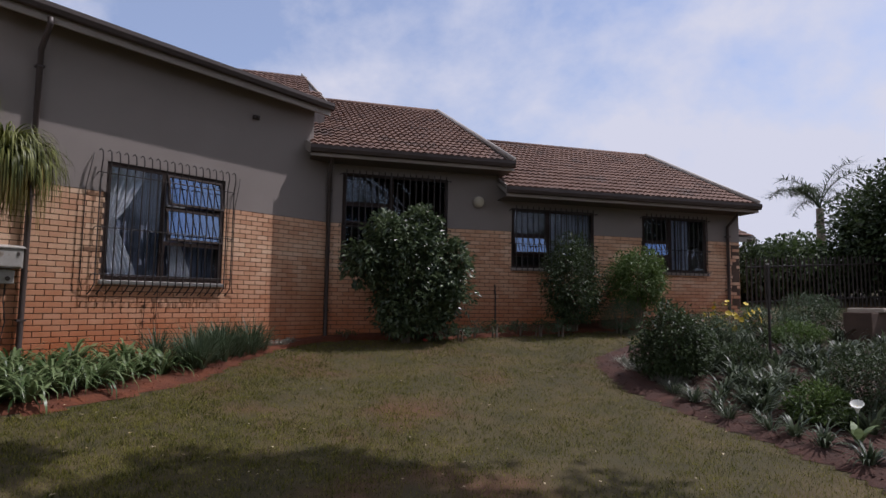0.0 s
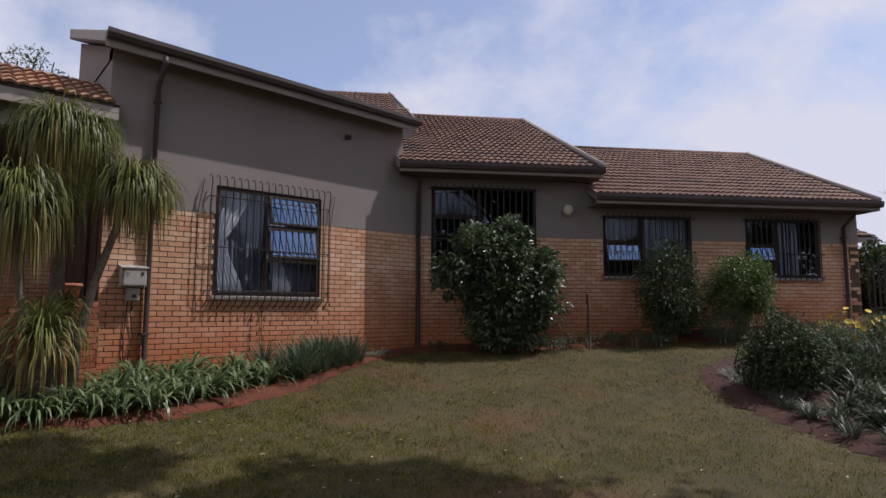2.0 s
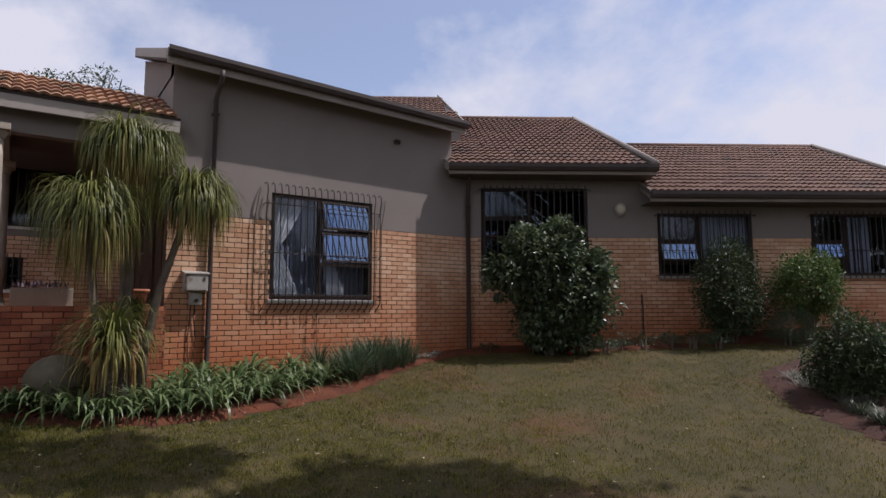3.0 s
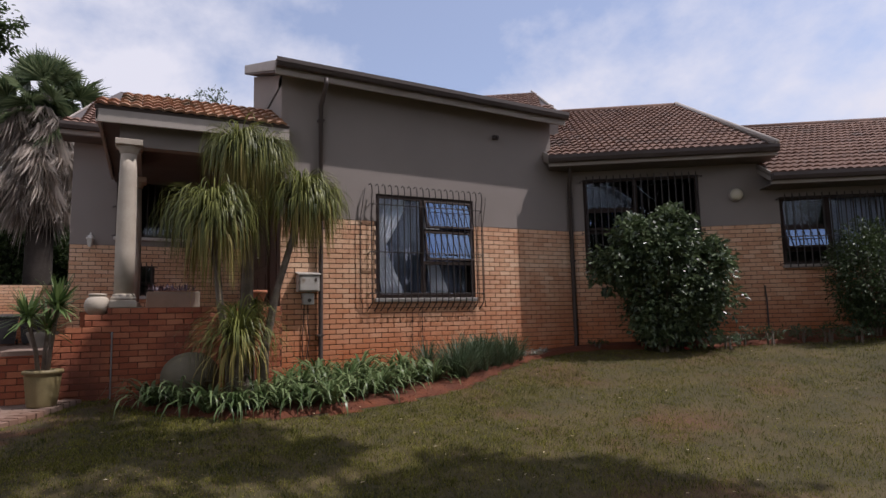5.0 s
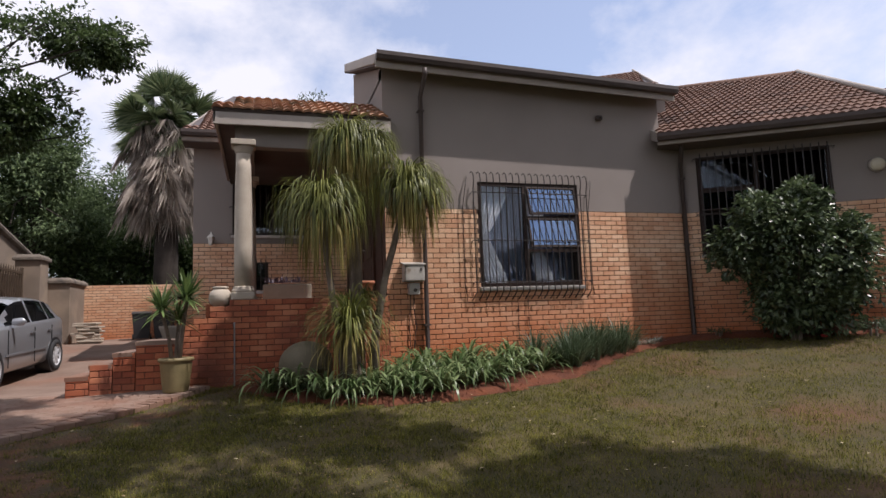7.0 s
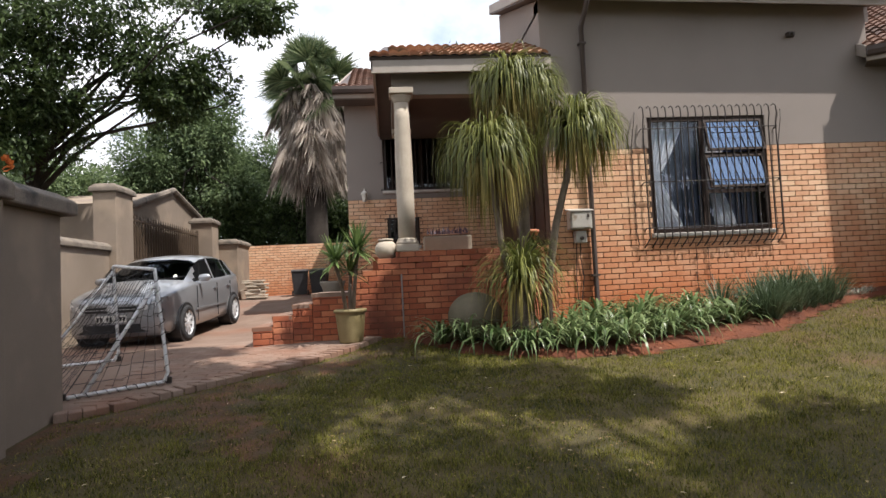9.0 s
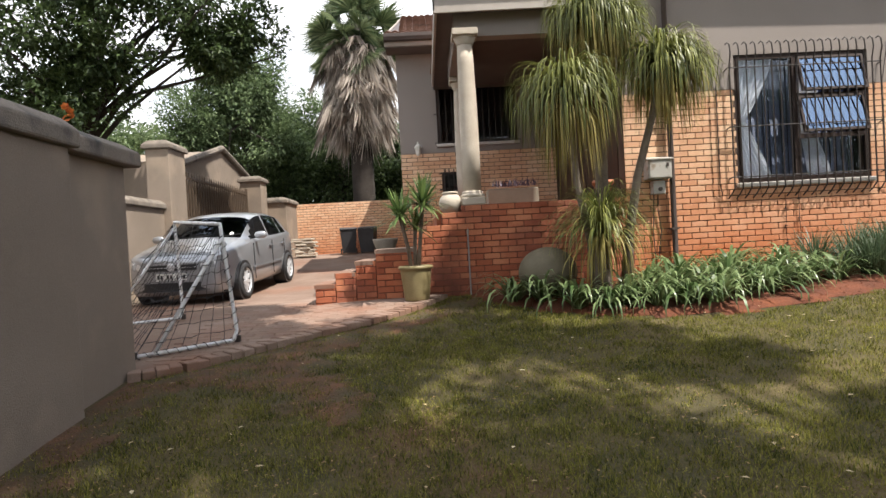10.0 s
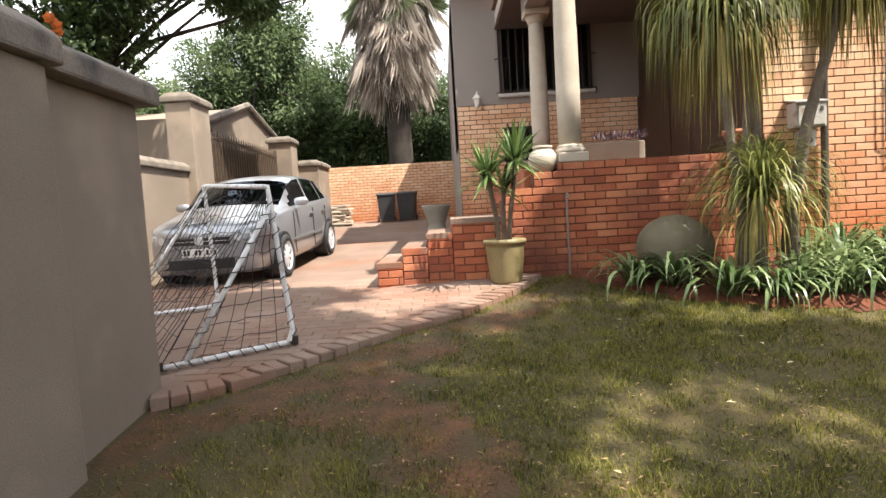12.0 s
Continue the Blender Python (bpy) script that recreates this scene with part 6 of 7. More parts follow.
# broad dark tree beyond the boundary wall
tree("broad dark evergreen tree leaning over the boundary wall", -12.6, 5.4, 8.4, 0.22,
     [(0.8, -1.9, 5.0, 1.5, 1.3, 0.9), (2.0, -1.7, 6.1, 1.5, 1.3, 0.9), (1.6, -1.3, 4.7, 1.2, 1.2, 0.7), (3.2, -1.0, 5.9, 1.3, 1.2, 0.8), (3.5, -0.6, 5.0, 1.0, 1.0, 0.6), (4.2, -0.5, 5.4, 0.9, 0.9, 0.7), (5.5, -0.7, 6.8, 0.9, 0.9, 0.45), (2.6, -1.7, 7.0, 2.0, 1.5, 0.9), (0.9, -2.0, 6.3, 1.6, 1.4, 0.9), (-1.5, -1.5, 5.6, 1.8, 1.6, 1.5), (4.9, -0.4, 7.3, 1.3, 1.0, 0.5), (-0.4, -1.2, 4.1, 1.5, 1.2, 0.8), (0.9, -1.6, 3.9, 1.1, 1.0, 0.6), (-0.6, -1.4, 7.0, 1.8, 1.5, 1.0)], L_TREE, 201, 94, 28, (0.13, 0.064), 2, 0.34, lean=(1.2, -0.6))
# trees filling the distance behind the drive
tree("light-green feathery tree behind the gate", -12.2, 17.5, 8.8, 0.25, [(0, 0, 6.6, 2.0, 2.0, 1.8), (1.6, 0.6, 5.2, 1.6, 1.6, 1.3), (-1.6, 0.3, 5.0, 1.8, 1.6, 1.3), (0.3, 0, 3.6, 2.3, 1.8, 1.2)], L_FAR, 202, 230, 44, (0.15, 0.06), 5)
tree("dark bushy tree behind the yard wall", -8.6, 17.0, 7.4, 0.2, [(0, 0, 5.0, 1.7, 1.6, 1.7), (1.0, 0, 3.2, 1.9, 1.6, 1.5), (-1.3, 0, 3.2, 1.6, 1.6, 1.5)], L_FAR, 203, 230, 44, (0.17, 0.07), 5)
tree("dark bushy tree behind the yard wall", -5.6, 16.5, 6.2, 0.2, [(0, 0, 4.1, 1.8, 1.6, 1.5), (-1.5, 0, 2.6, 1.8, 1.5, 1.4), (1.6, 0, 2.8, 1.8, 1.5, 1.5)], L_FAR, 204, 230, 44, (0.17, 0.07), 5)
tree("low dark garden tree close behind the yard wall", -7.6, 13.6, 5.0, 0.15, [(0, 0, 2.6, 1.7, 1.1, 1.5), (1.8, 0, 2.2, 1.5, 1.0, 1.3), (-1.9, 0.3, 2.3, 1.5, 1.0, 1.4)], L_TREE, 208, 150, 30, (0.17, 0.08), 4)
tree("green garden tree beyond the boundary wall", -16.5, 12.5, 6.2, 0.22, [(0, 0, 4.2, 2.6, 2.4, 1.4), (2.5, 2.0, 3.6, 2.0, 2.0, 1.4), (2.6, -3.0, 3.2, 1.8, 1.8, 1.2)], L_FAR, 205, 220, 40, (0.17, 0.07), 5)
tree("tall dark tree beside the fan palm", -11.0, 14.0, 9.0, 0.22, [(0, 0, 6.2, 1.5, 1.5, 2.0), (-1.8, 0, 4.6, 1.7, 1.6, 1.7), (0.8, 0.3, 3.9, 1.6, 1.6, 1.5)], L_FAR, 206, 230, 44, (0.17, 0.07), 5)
tree("bare-topped tree showing above the porch roof", -2.0, 11.5, 9.4, 0.14, [(0.3, 0, 7.9, 1.0, 1.0, 0.6), (-0.9, 0.2, 7.6, 1.0, 1.0, 0.6)], L_TREE, 209, 40, 16, (0.12, 0.05), 9, 0.5)
# tall tree behind the camera that shades the near lawn
tree("tall garden tree shading the near lawn", 2.6, -14.5, 13.0, 0.34, [(0.0, 4.4, 10.3, 1.9, 1.8, 1.0), (-2.1, 6.4, 10.4, 1.8, 1.7, 1.0), (-3.7, 8.4, 10.6, 1.6, 1.5, 0.8), (0.6, 2.3, 10.0, 2.0, 1.8, 1.0), (-4.6, 5.5, 10.2, 2.0, 1.9, 1.0), (-3.0, 3.4, 9.8, 1.9, 1.8, 1.0), (-5.2, 8.0, 10.8, 1.5, 1.6, 0.7), (-6.6, 6.4, 10.6, 1.6, 1.6, 0.9), (-5.3, 6.9, 10.0, 1.7, 1.6, 0.9), (-6.6, 8.6, 10.9, 1.4, 1.4, 0.8), (2.4, 3.5, 10.2, 1.7, 1.6, 1.0), (1.4, 4.8, 10.3, 1.6, 1.5, 0.9), (-5.4, 4.0, 10.0, 1.7, 1.7, 0.9), (-4.4, 7.2, 11.2, 1.6, 1.6, 0.7), (-1.9, 8.9, 10.4, 0.95, 0.85, 0.5), (-0.7, 8.3, 10.3, 0.8, 0.7, 0.5), (0.2, 7.5, 10.4, 0.7, 0.6, 0.4), (1.3, 6.0, 10.3, 0.95, 0.85, 0.5), (2.3, 5.2, 10.3, 0.85, 0.8, 0.5), (-1.1, 5.6, 10.2, 1.2, 1.1, 0.6), (-3.1, 7.4, 10.4, 0.8, 0.7, 0.5), (-5.0, 9.7, 10.8, 1.1, 0.9, 0.5), (-6.3, 10.6, 11.0, 1.1, 0.9, 0.5), (-5.9, 11.9, 11.0, 1.0, 0.9, 0.5), (-4.3, 9.4, 10.7, 0.7, 0.6, 0.4), (-4.6, 10.5, 10.9, 0.8, 0.6, 0.4), (-5.6, 9.0, 10.7, 0.8, 0.7, 0.4)], L_TREE, 207, 72, 26, (0.2, 0.11), 4)


# belt of garden trees behind the lawn, mirrored in the window panes
for k, (tx, ty, th) in enumerate(((-12.5, -23.0, 8.0), (-6.0, -25.5, 9.0), (1.0, -24.5, 8.2), (8.0, -26.0, 9.4), (14.5, -23.0, 8.0), (21.0, -20.0, 8.6))):
    tree("dense dark garden tree at the foot of the lawn", tx, ty, th, 0.24, [(0, 0, th * 0.72, 2.6, 2.2, 2.2), (-2.4, 0.3, th * 0.45, 2.4, 2.0, 2.2), (2.4, -0.2, th * 0.42, 2.4, 2.0, 2.2)], L_TREE, 220 + k, 120, 24, (0.34, 0.18), 4)


# ---- low roof of a further outbuilding beyond the wing ----
ob_ = thing("outbuilding", "small tiled outbuilding beyond the garden wing", "building")
part("wall", Geo().box(10.9, 13.2, 3.2, 6.0, 1.2, 4.15, WING), M_PLASTER, ob_)
roof_plane(ob_, "roof", W(10.6, 2.8, 4.15), W(13.7, 2.8, 4.15), (NX.x, NX.y, 0.45), 2.0, M_TILE, 0)
board(ob_, "fascia", W(10.6, 2.8, 4.13), W(13.7, 2.8, 4.13), 0.16, 0.03, M_TRIM, (NX.x, NX.y, 0))
part("downpipe", Geo().tube([W(13.4, 2.7, 4.05), W(13.3, 2.9, 3.8), W(12.9, 3.12, 3.65), W(12.9, 3.12, 1.6)], 0.05, 8), M_GUTTER, ob_)


# ---- clods on the bare soil ----
def clods(outline, count, seed, soil):
    poly = outline
    rng = np.random.default_rng(seed)
    xs, ys = [p[0] for p in poly], [p[1] for p in poly]
    g = Geo()
    for i in range(count):
        x, y = rng.uniform(min(xs), max(xs)), rng.uniform(min(ys), max(ys))
        c = False
        for k in range(len(poly)):
            (ax, ay), (bx, by) = poly[k], poly[k - 1]
            if (ay > y) != (by > y) and x < (bx - ax) * (y - ay) / (by - ay) + ax:
                c = not c
        if not c:
            continue
        z = gz(x, y) + 0.048
        s = rng.uniform(0.008, 0.03)
        v = [(x + s * a * rng.uniform(0.6, 1.3), y + s * b * rng.uniform(0.6, 1.3), z + s * q * rng.uniform(0.4, 0.9)) for a, b, q in ((1, 0, 0), (0, 1, 0), (-1, 0, 0), (0, -1, 0), (0.1, 0, 1))]
        g.add(v, [(0, 1, 4), (1, 2, 4), (2, 3, 4), (3, 0, 4)])
    tagged(part("soil_clods", g, soil), "crumbly red soil clods in the flower bed", "soil", kind="stuff")


clods(BED_HOUSE, 6000, 5, M_SOIL)
clods(BED_RIGHT, 6000, 6, M_DARKSOIL)

# ---- car ----
def car():
    x, y = -8.37, 2.74
    c = thing("parked_car", "silver five-door hatchback parked on the brick driveway", "car", at=(x, y, 0))
    c.matrix_basis = pose(x, y, (gz(x, y - 1.2) + gz(x, y + 1.25)) / 2 + 0.05, math.degrees(math.atan((gz(x, y + 1.25) - gz(x, y - 1.2)) / 2.45)), 0, -3.4)
    M_PAINT = material("silver_paint", [(0.30, 0.31, 0.33), (0.35, 0.36, 0.38)], 2, 0.3, 0.0, 40, metal=0.6, coat=0.7)
    M_TRIMB = material("black_trim", [(0.012, 0.012, 0.013), (0.022, 0.022, 0.024)], 6, 0.45, 0.05, 60)
    M_TYRE = material("tyre", [(0.015, 0.015, 0.016), (0.028, 0.028, 0.03)], 9, 0.85, 0.2, 60)
    M_RIM = material("alloy", [(0.58, 0.59, 0.61), (0.68, 0.69, 0.71)], 5, 0.35, 0.0, 60, metal=0.35)
    M_CGLASS = glass("car_glass", (0.32, 0.34, 0.35), 0.02, 1.55)
    M_LAMP = material("lamp_lens", [(0.2, 0.21, 0.225), (0.3, 0.31, 0.325)], 6, 0.08, 0.0, 60, coat=1.0)
    M_PLATE = material("number_plate", [(0.68, 0.68, 0.64), (0.75, 0.75, 0.72)], 6, 0.4, 0.0, 60)
    # stations: y, sill height, shoulder height, half width, roof height, roof half width
    st = np.array([(-1.98, 0.26, 0.675, 0.46, 0.70, 0.40), (-1.955, 0.21, 0.725, 0.60, 0.755, 0.50), (-1.88, 0.19, 0.77, 0.70, 0.81, 0.57), (-1.75, 0.18, 0.805, 0.755, 0.85, 0.60), (-1.55, 0.18, 0.84, 0.795, 0.89, 0.62), (-1.2, 0.18, 0.89, 0.82, 0.95, 0.64),
                   (-0.98, 0.18, 0.925, 0.828, 0.985, 0.65), (-0.9, 0.18, 0.94, 0.83, 1.01, 0.65), (-0.2, 0.18, 0.965, 0.83, 1.365, 0.585), (0.05, 0.18, 0.97, 0.83, 1.42, 0.575), (0.4, 0.18, 0.975, 0.83, 1.44, 0.575), (0.9, 0.18, 0.985, 0.83, 1.43, 0.565),
                   (1.35, 0.18, 1.0, 0.825, 1.39, 0.55), (1.62, 0.2, 1.0, 0.81, 1.32, 0.545), (1.8, 0.24, 1.0, 0.79, 1.12, 0.57), (1.9, 0.28, 0.95, 0.74, 0.985, 0.53), (1.96, 0.36, 0.75, 0.63, 0.77, 0.45)])
    ys = np.linspace(-1.98, 1.96, 180)
    S = np.stack([np.interp(ys, st[:, 0], st[:, k]) for k in range(1, 6)], 1)
    for _ in range(2):
        S[1:-1] = 0.25 * S[:-2] + 0.5 * S[1:-1] + 0.25 * S[2:]

    def ring(i):
        zb, zs, w, zr, wr = S[i]
        side = [(0.0, zb), (w * 0.86, zb), (w * 0.965, zb + 0.06), (w * 0.995, zb + 0.22), (w, zb + (zs - zb) * 0.6), (w * 0.985, zs - 0.05), (w * 0.95, zs)]
        g0 = (w * 0.925, zs + 0.012)
        g1 = (wr + 0.045 * 1.0, zr - 0.06 * min(1, max(0.02, (zr - zs) / 0.4)))
        side += [g0] + [(g0[0] + (g1[0] - g0[0]) * t, g0[1] + (g1[1] - g0[1]) * t) for t in (0.33, 0.66)] + [g1, (wr * 0.93, zr - 0.015 * min(1, (zr - zs) / 0.3)), (wr * 0.6, zr + 0.012), (wr * 0.3, zr + 0.022), (0.0, zr + 0.025)]
        return side

    R = [ring(i) for i in range(len(ys))]
    n = len(R[0])
    geos = {(k, s): Geo() for k in ("body", "windscreen", "rear_window", "front_side_window", "rear_side_window", "quarter_window") for s in (-1, 1)}

    def arch(yy, zz):
        return min(math.hypot(yy + 1.17, zz - 0.30), math.hypot(yy - 1.29, zz - 0.30)) < 0.335

    for i, flip in ((0, False), (len(ys) - 1, True)):
        cap = [(-p[0], ys[i], p[1]) for p in reversed(R[i])] + [(p[0], ys[i], p[1]) for p in R[i]]
        geos["body", 1].add(cap, [tuple(range(len(cap)))])
    for sgn in (-1, 1):
        for i in range(len(ys) - 1):
            for k in range(n - 1):
                ym = (ys[i] + ys[i + 1]) / 2
                q = [(sgn * R[i][k][0], ys[i], R[i][k][1]), (sgn * R[i + 1][k][0], ys[i + 1], R[i + 1][k][1]), (sgn * R[i + 1][k + 1][0], ys[i + 1], R[i + 1][k + 1][1]), (sgn * R[i][k + 1][0], ys[i], R[i][k + 1][1])]
                zm = sum(p[2] for p in q) / 4
                name = "body"
                glasszone = 7 <= k <= 9
                if k >= 10 and -0.88 < ym < -0.2:
                    name = "windscreen"
                elif k >= 11 and 1.5 < ym < 1.8:
                    name = "rear_window"
                elif glasszone and -0.62 + 0.13 * (k - 7) < ym < 0.33:
                    name = "front_side_window"
                elif glasszone and 0.40 < ym < 1.12:
                    name = "rear_side_window"
                elif glasszone and 1.16 < ym < 1.5 - 0.06 * (k - 7):
                    name = "quarter_window"
                if sgn < 0:
                    q = q[::-1]
                geos[name, sgn if "_side" in name or "quarter" in name else 1].add(q, [(0, 1, 2, 3)])
    def weld(g, name, mat, parent, label=""):
        ob = part(name, g, mat, parent, label, smooth=True)
        bm = bmesh.new()
        bm.from_mesh(ob.data)
        bmesh.ops.remove_doubles(bm, verts=bm.verts, dist=0.002)
        bmesh.ops.recalc_face_normals(bm, faces=bm.faces)
        bm.to_mesh(ob.data)
        bm.free()
        return ob

    weld(geos["body", 1], "body", M_PAINT, c)
    for (k, s), g in geos.items():
        if k != "body" and g.n:
            weld(g, k, M_CGLASS, c, "dark tinted glass")
    part("underbody", Geo().box(-0.72, 0.72, -1.75, 1.8, 0.2, 0.62), M_TRIMB, c)
    part("cabin", Geo().box(-0.6, 0.6, -0.5, 1.5, 0.62, 0.95), M_TRIMB, c)
    for sx in (-0.33, 0.33):
        for sy in (-0.05, 0.85):
            bevel(part("seat", Geo().box(sx - 0.22, sx + 0.22, sy + 0.22, sy + 0.34, 0.9, 1.3), M_TRIMB, c), 0.04)
    for sx in (-1, 1):
        for sy, nm in ((-1.17, "front"), (1.29, "rear")):
            part("arch_liner", Geo().tube([(sx * 0.6, sy, 0.3), (sx * 0.8435, sy, 0.3)], 0.345, 32), M_TRIMB, c)
            w = thing_part("wheel", c)
            w.matrix_basis = pose(sx * 0.785, sy, 0.30, 0, 90 * sx, 0)
            part("tyre", Geo().lathe([(0.2, -0.09), (0.27, -0.095), (0.297, -0.07), (0.30, 0.0), (0.297, 0.07), (0.27, 0.095), (0.205, 0.09), (0.2, 0.05)], 36), M_TYRE, w, smooth=True)
            rim = Geo().lathe([(0.19, 0.02), (0.2, 0.085), (0.208, 0.09), (0.204, 0.04)], 36)
            for k in range(9):
                a = 2 * math.pi * k / 9
                d, e = Vector((math.cos(a), math.sin(a), 0)), Vector((-math.sin(a), math.cos(a), 0))
                rim.add([tuple(d * 0.03 + e * 0.02 + Vector((0, 0, 0.075))), tuple(d * 0.2 + e * 0.028 + Vector((0, 0, 0.07))), tuple(d * 0.2 - e * 0.028 + Vector((0, 0, 0.07))), tuple(d * 0.03 - e * 0.02 + Vector((0, 0, 0.075))),
                         tuple(d * 0.03 + e * 0.02 + Vector((0, 0, 0.03))), tuple(d * 0.2 + e * 0.028 + Vector((0, 0, 0.03))), tuple(d * 0.2 - e * 0.028 + Vector((0, 0, 0.03))), tuple(d * 0.03 - e * 0.02 + Vector((0, 0, 0.03)))],
                        [(3, 2, 1, 0), (0, 1, 5, 4), (2, 3, 7, 6)])
            rim.lathe([(0.05, 0.03), (0.05, 0.075), (0.03, 0.085)], 16)
            part("rim", rim, M_RIM, w, "spoked alloy rim")
            part("brake_disc", Geo().lathe([(0.19, 0.0), (0.19, 0.015)], 24), M_TRIMB, w)
    # front end
    def strip(name, x0, x1, z0, z1, mat, push=0.006, label="", nseg=14):
        g = Geo()
        v, f = [], []
        for i in range(nseg + 1):
            xx = x0 + (x1 - x0) * i / nseg
            for zz in (z0, z1):
                # nose surface: first station whose section reaches that point
                yy = None
                for k in range(len(ys)):
                    zb, zs, w, zr, wr = S[k]
                    top = zs + (zr - zs) * (1 if abs(xx) < wr else 0)
                    if w * 0.985 >= abs(xx) and zb <= zz <= top + 0.004:
                        yy = ys[k]
                        break
                v.append((xx, (yy if yy is not None else -1.9) - push, zz))
        for i in range(nseg):
            f.append((2 * i, 2 * i + 2, 2 * i + 3, 2 * i + 1))
        return part(name, g.add(v, f), mat, c, label)

    strip("grille", -0.40, 0.40, 0.585, 0.675, M_TRIMB, 0.01, "black slatted grille")
    strip("grille_bar", -0.39, 0.39, 0.628, 0.636, M_RIM, 0.016)
    strip("lower_intake", -0.56, 0.56, 0.27, 0.40, M_TRIMB, 0.012, "black lower air intake")
    strip("bumper_lip", -0.54, 0.54, 0.225, 0.262, M_PAINT, 0.03, "silver lip below the air intake")
    strip("number_plate", -0.24, 0.24, 0.435, 0.545, M_PLATE, 0.022, "white number plate with dark characters", 2)
    for k in range(9):
        if k not in (2, 5):
            strip("plate_character", -0.215 + k * 0.05, -0.182 + k * 0.05, 0.458, 0.522, M_TRIMB, 0.026, "", 1)
    badge = part("badge", Geo().lathe([(0.062, 0), (0.062, 0.012), (0.05, 0.02)], 24), M_RIM, c, "round chrome badge")
    badge.matrix_basis = pose(0, -1.985, 0.635, 90, 0, 0)
    wheel = [Vector((-0.35 + 0.18 * math.cos(a), -0.42 + 0.05 * math.sin(a), 1.0 + 0.17 * math.sin(a))) for a in [2 * math.pi * k / 20 for k in range(21)]]
    part("steering_wheel", Geo().tube(wheel, 0.014, 6, False), M_TRIMB, c, "black steering wheel behind the windscreen", smooth=True)
    part("dashboard", Geo().box(-0.7, 0.7, -0.85, -0.5, 0.7, 0.96), M_TRIMB, c)
    disc = part("licence_disc", Geo().lathe([(0.035, 0), (0.035, 0.004)], 16), M_PLATE, c, "round white licence disc on the windscreen")
    disc.matrix_basis = pose(0.52, -0.80, 1.085, 62, 0, 0)
    for sx in (-1, 1):
        g = Geo()
        v, f = [], []
        for i in range(9):
            t = i / 8
            xx = 0.43 + 0.33 * t
            zl, zh = 0.585 + 0.035 * t, 0.695 + 0.105 * t
            for zz in (zl, (zl + zh) / 2, zh):
                yy = -1.9
                for k in range(len(ys)):
                    zb, zs, w, zr, wr = S[k]
                    if w * 0.99 >= xx and zz <= zs:
                        yy = ys[k]
                        break
                v.append((sx * xx, yy - 0.012 + 0.01 * abs(zz - (zl + zh) / 2), zz))
        for i in range(8):
            for j in range(2):
                q = (3 * i + j, 3 * i + 3 + j, 3 * i + 4 + j, 3 * i + 1 + j)
                f.append(q if sx > 0 else q[::-1])
        part("headlight", g.add(v, f), M_LAMP, c, "clear headlight", smooth=True)
        for bx, by, bz, bs in ((0.5, -1.955, 0.655, 1.0), (0.62, -1.90, 0.69, 0.85)):
            b = part("lamp_bowl", Geo().lathe([(0.03 * bs, 0), (0.046 * bs, 0.02), (0.05 * bs, 0.026)], 16), M_RIM, c)
            b.matrix_basis = pose(sx * bx, by, bz, 90, 0, sx * 25)
        m = part("door_mirror", Geo().lathe([(0.02, -0.1), (0.06, -0.08), (0.075, 0.0), (0.07, 0.06), (0.02, 0.1)], 14), M_PAINT, c, "silver door mirror", smooth=True)
        m.matrix_basis = pose(sx * 0.92, -0.5, 1.03, 0, 90, 0) @ Matrix.Diagonal((0.9, 0.6, 1.1, 1))
        for ya, yb in ((-0.66, -0.655), (0.355, 0.362), (1.12, 1.127)):
            part("door_gap", Geo().box(sx * 0.83, sx * 0.8435, ya, yb, 0.28, 0.9), M_TRIMB, c)
        for ya in (0.18, 0.93):
            bevel(part("door_handle", Geo().box(min(sx * 0.835, sx * 0.862), max(sx * 0.835, sx * 0.862), ya, ya + 0.15, 0.80, 0.83), M_PAINT, c), 0.006)
        part("side_moulding", Geo().box(min(sx * 0.838, sx * 0.852), max(sx * 0.838, sx * 0.852), -0.75, 0.85, 0.47, 0.51), M_PAINT, c)
    for sx in (-0.3, 0.28):
        part("wiper", Geo().tube([(sx, -0.9, 1.045), (sx + 0.42, -0.84, 1.075)], 0.008, 6), M_TRIMB, c)
    return c


def thing_part(name, parent):
    ob = new(name)
    ob.parent = parent
    return ob


car()



def terracotta_pot():
    M_TERRA = material("terracotta", [(0.30, 0.10, 0.05), (0.42, 0.17, 0.09)], 5, 0.85, 0.3, 60)
    t = thing("terracotta_pot", "small terracotta pot standing on the porch parapet", "pot", at=(-2.02, -0.13, 2.1))
    part("saucer", Geo().lathe([(0.11, 0.0), (0.13, 0.02), (0.135, 0.03)], 24), M_TERRA, t, smooth=True)
    part("pot", Geo().lathe([(0.085, 0.03), (0.12, 0.16), (0.135, 0.2), (0.15, 0.2), (0.15, 0.25), (0.135, 0.25), (0.12, 0.22)], 24), M_TERRA, t, smooth=True)


terracotta_pot()


def wall_cable(name, m, u, z0, z1, label, r, mat, seed):
    rn = random.Random(seed)
    w = thing(name, label, "pipe")
    pts = [m @ Vector((u + rn.uniform(-0.012, 0.012), -0.015 - r, z0 + (z1 - z0) * k / 6)) for k in range(7)]
    part("run", Geo().tube(pts, r, 6), mat, w)
    for k in (1, 3, 5):
        part("clip", Geo().box(u - 0.015, u + 0.015, -0.03, 0.0, z0 + (z1 - z0) * k / 6 - 0.006, z0 + (z1 - z0) * k / 6 + 0.006, m), mat, w)


wall_cable("wall_cable", IDENT, 0.86, 1.25, 2.1, "thin dark cable running down the brick wall", 0.005, M_BAR, 1)
wall_cable("wall_cable", IDENT, 0.66, 1.2, 1.95, "thin dark cable running down the brick wall", 0.004, M_BAR, 2)
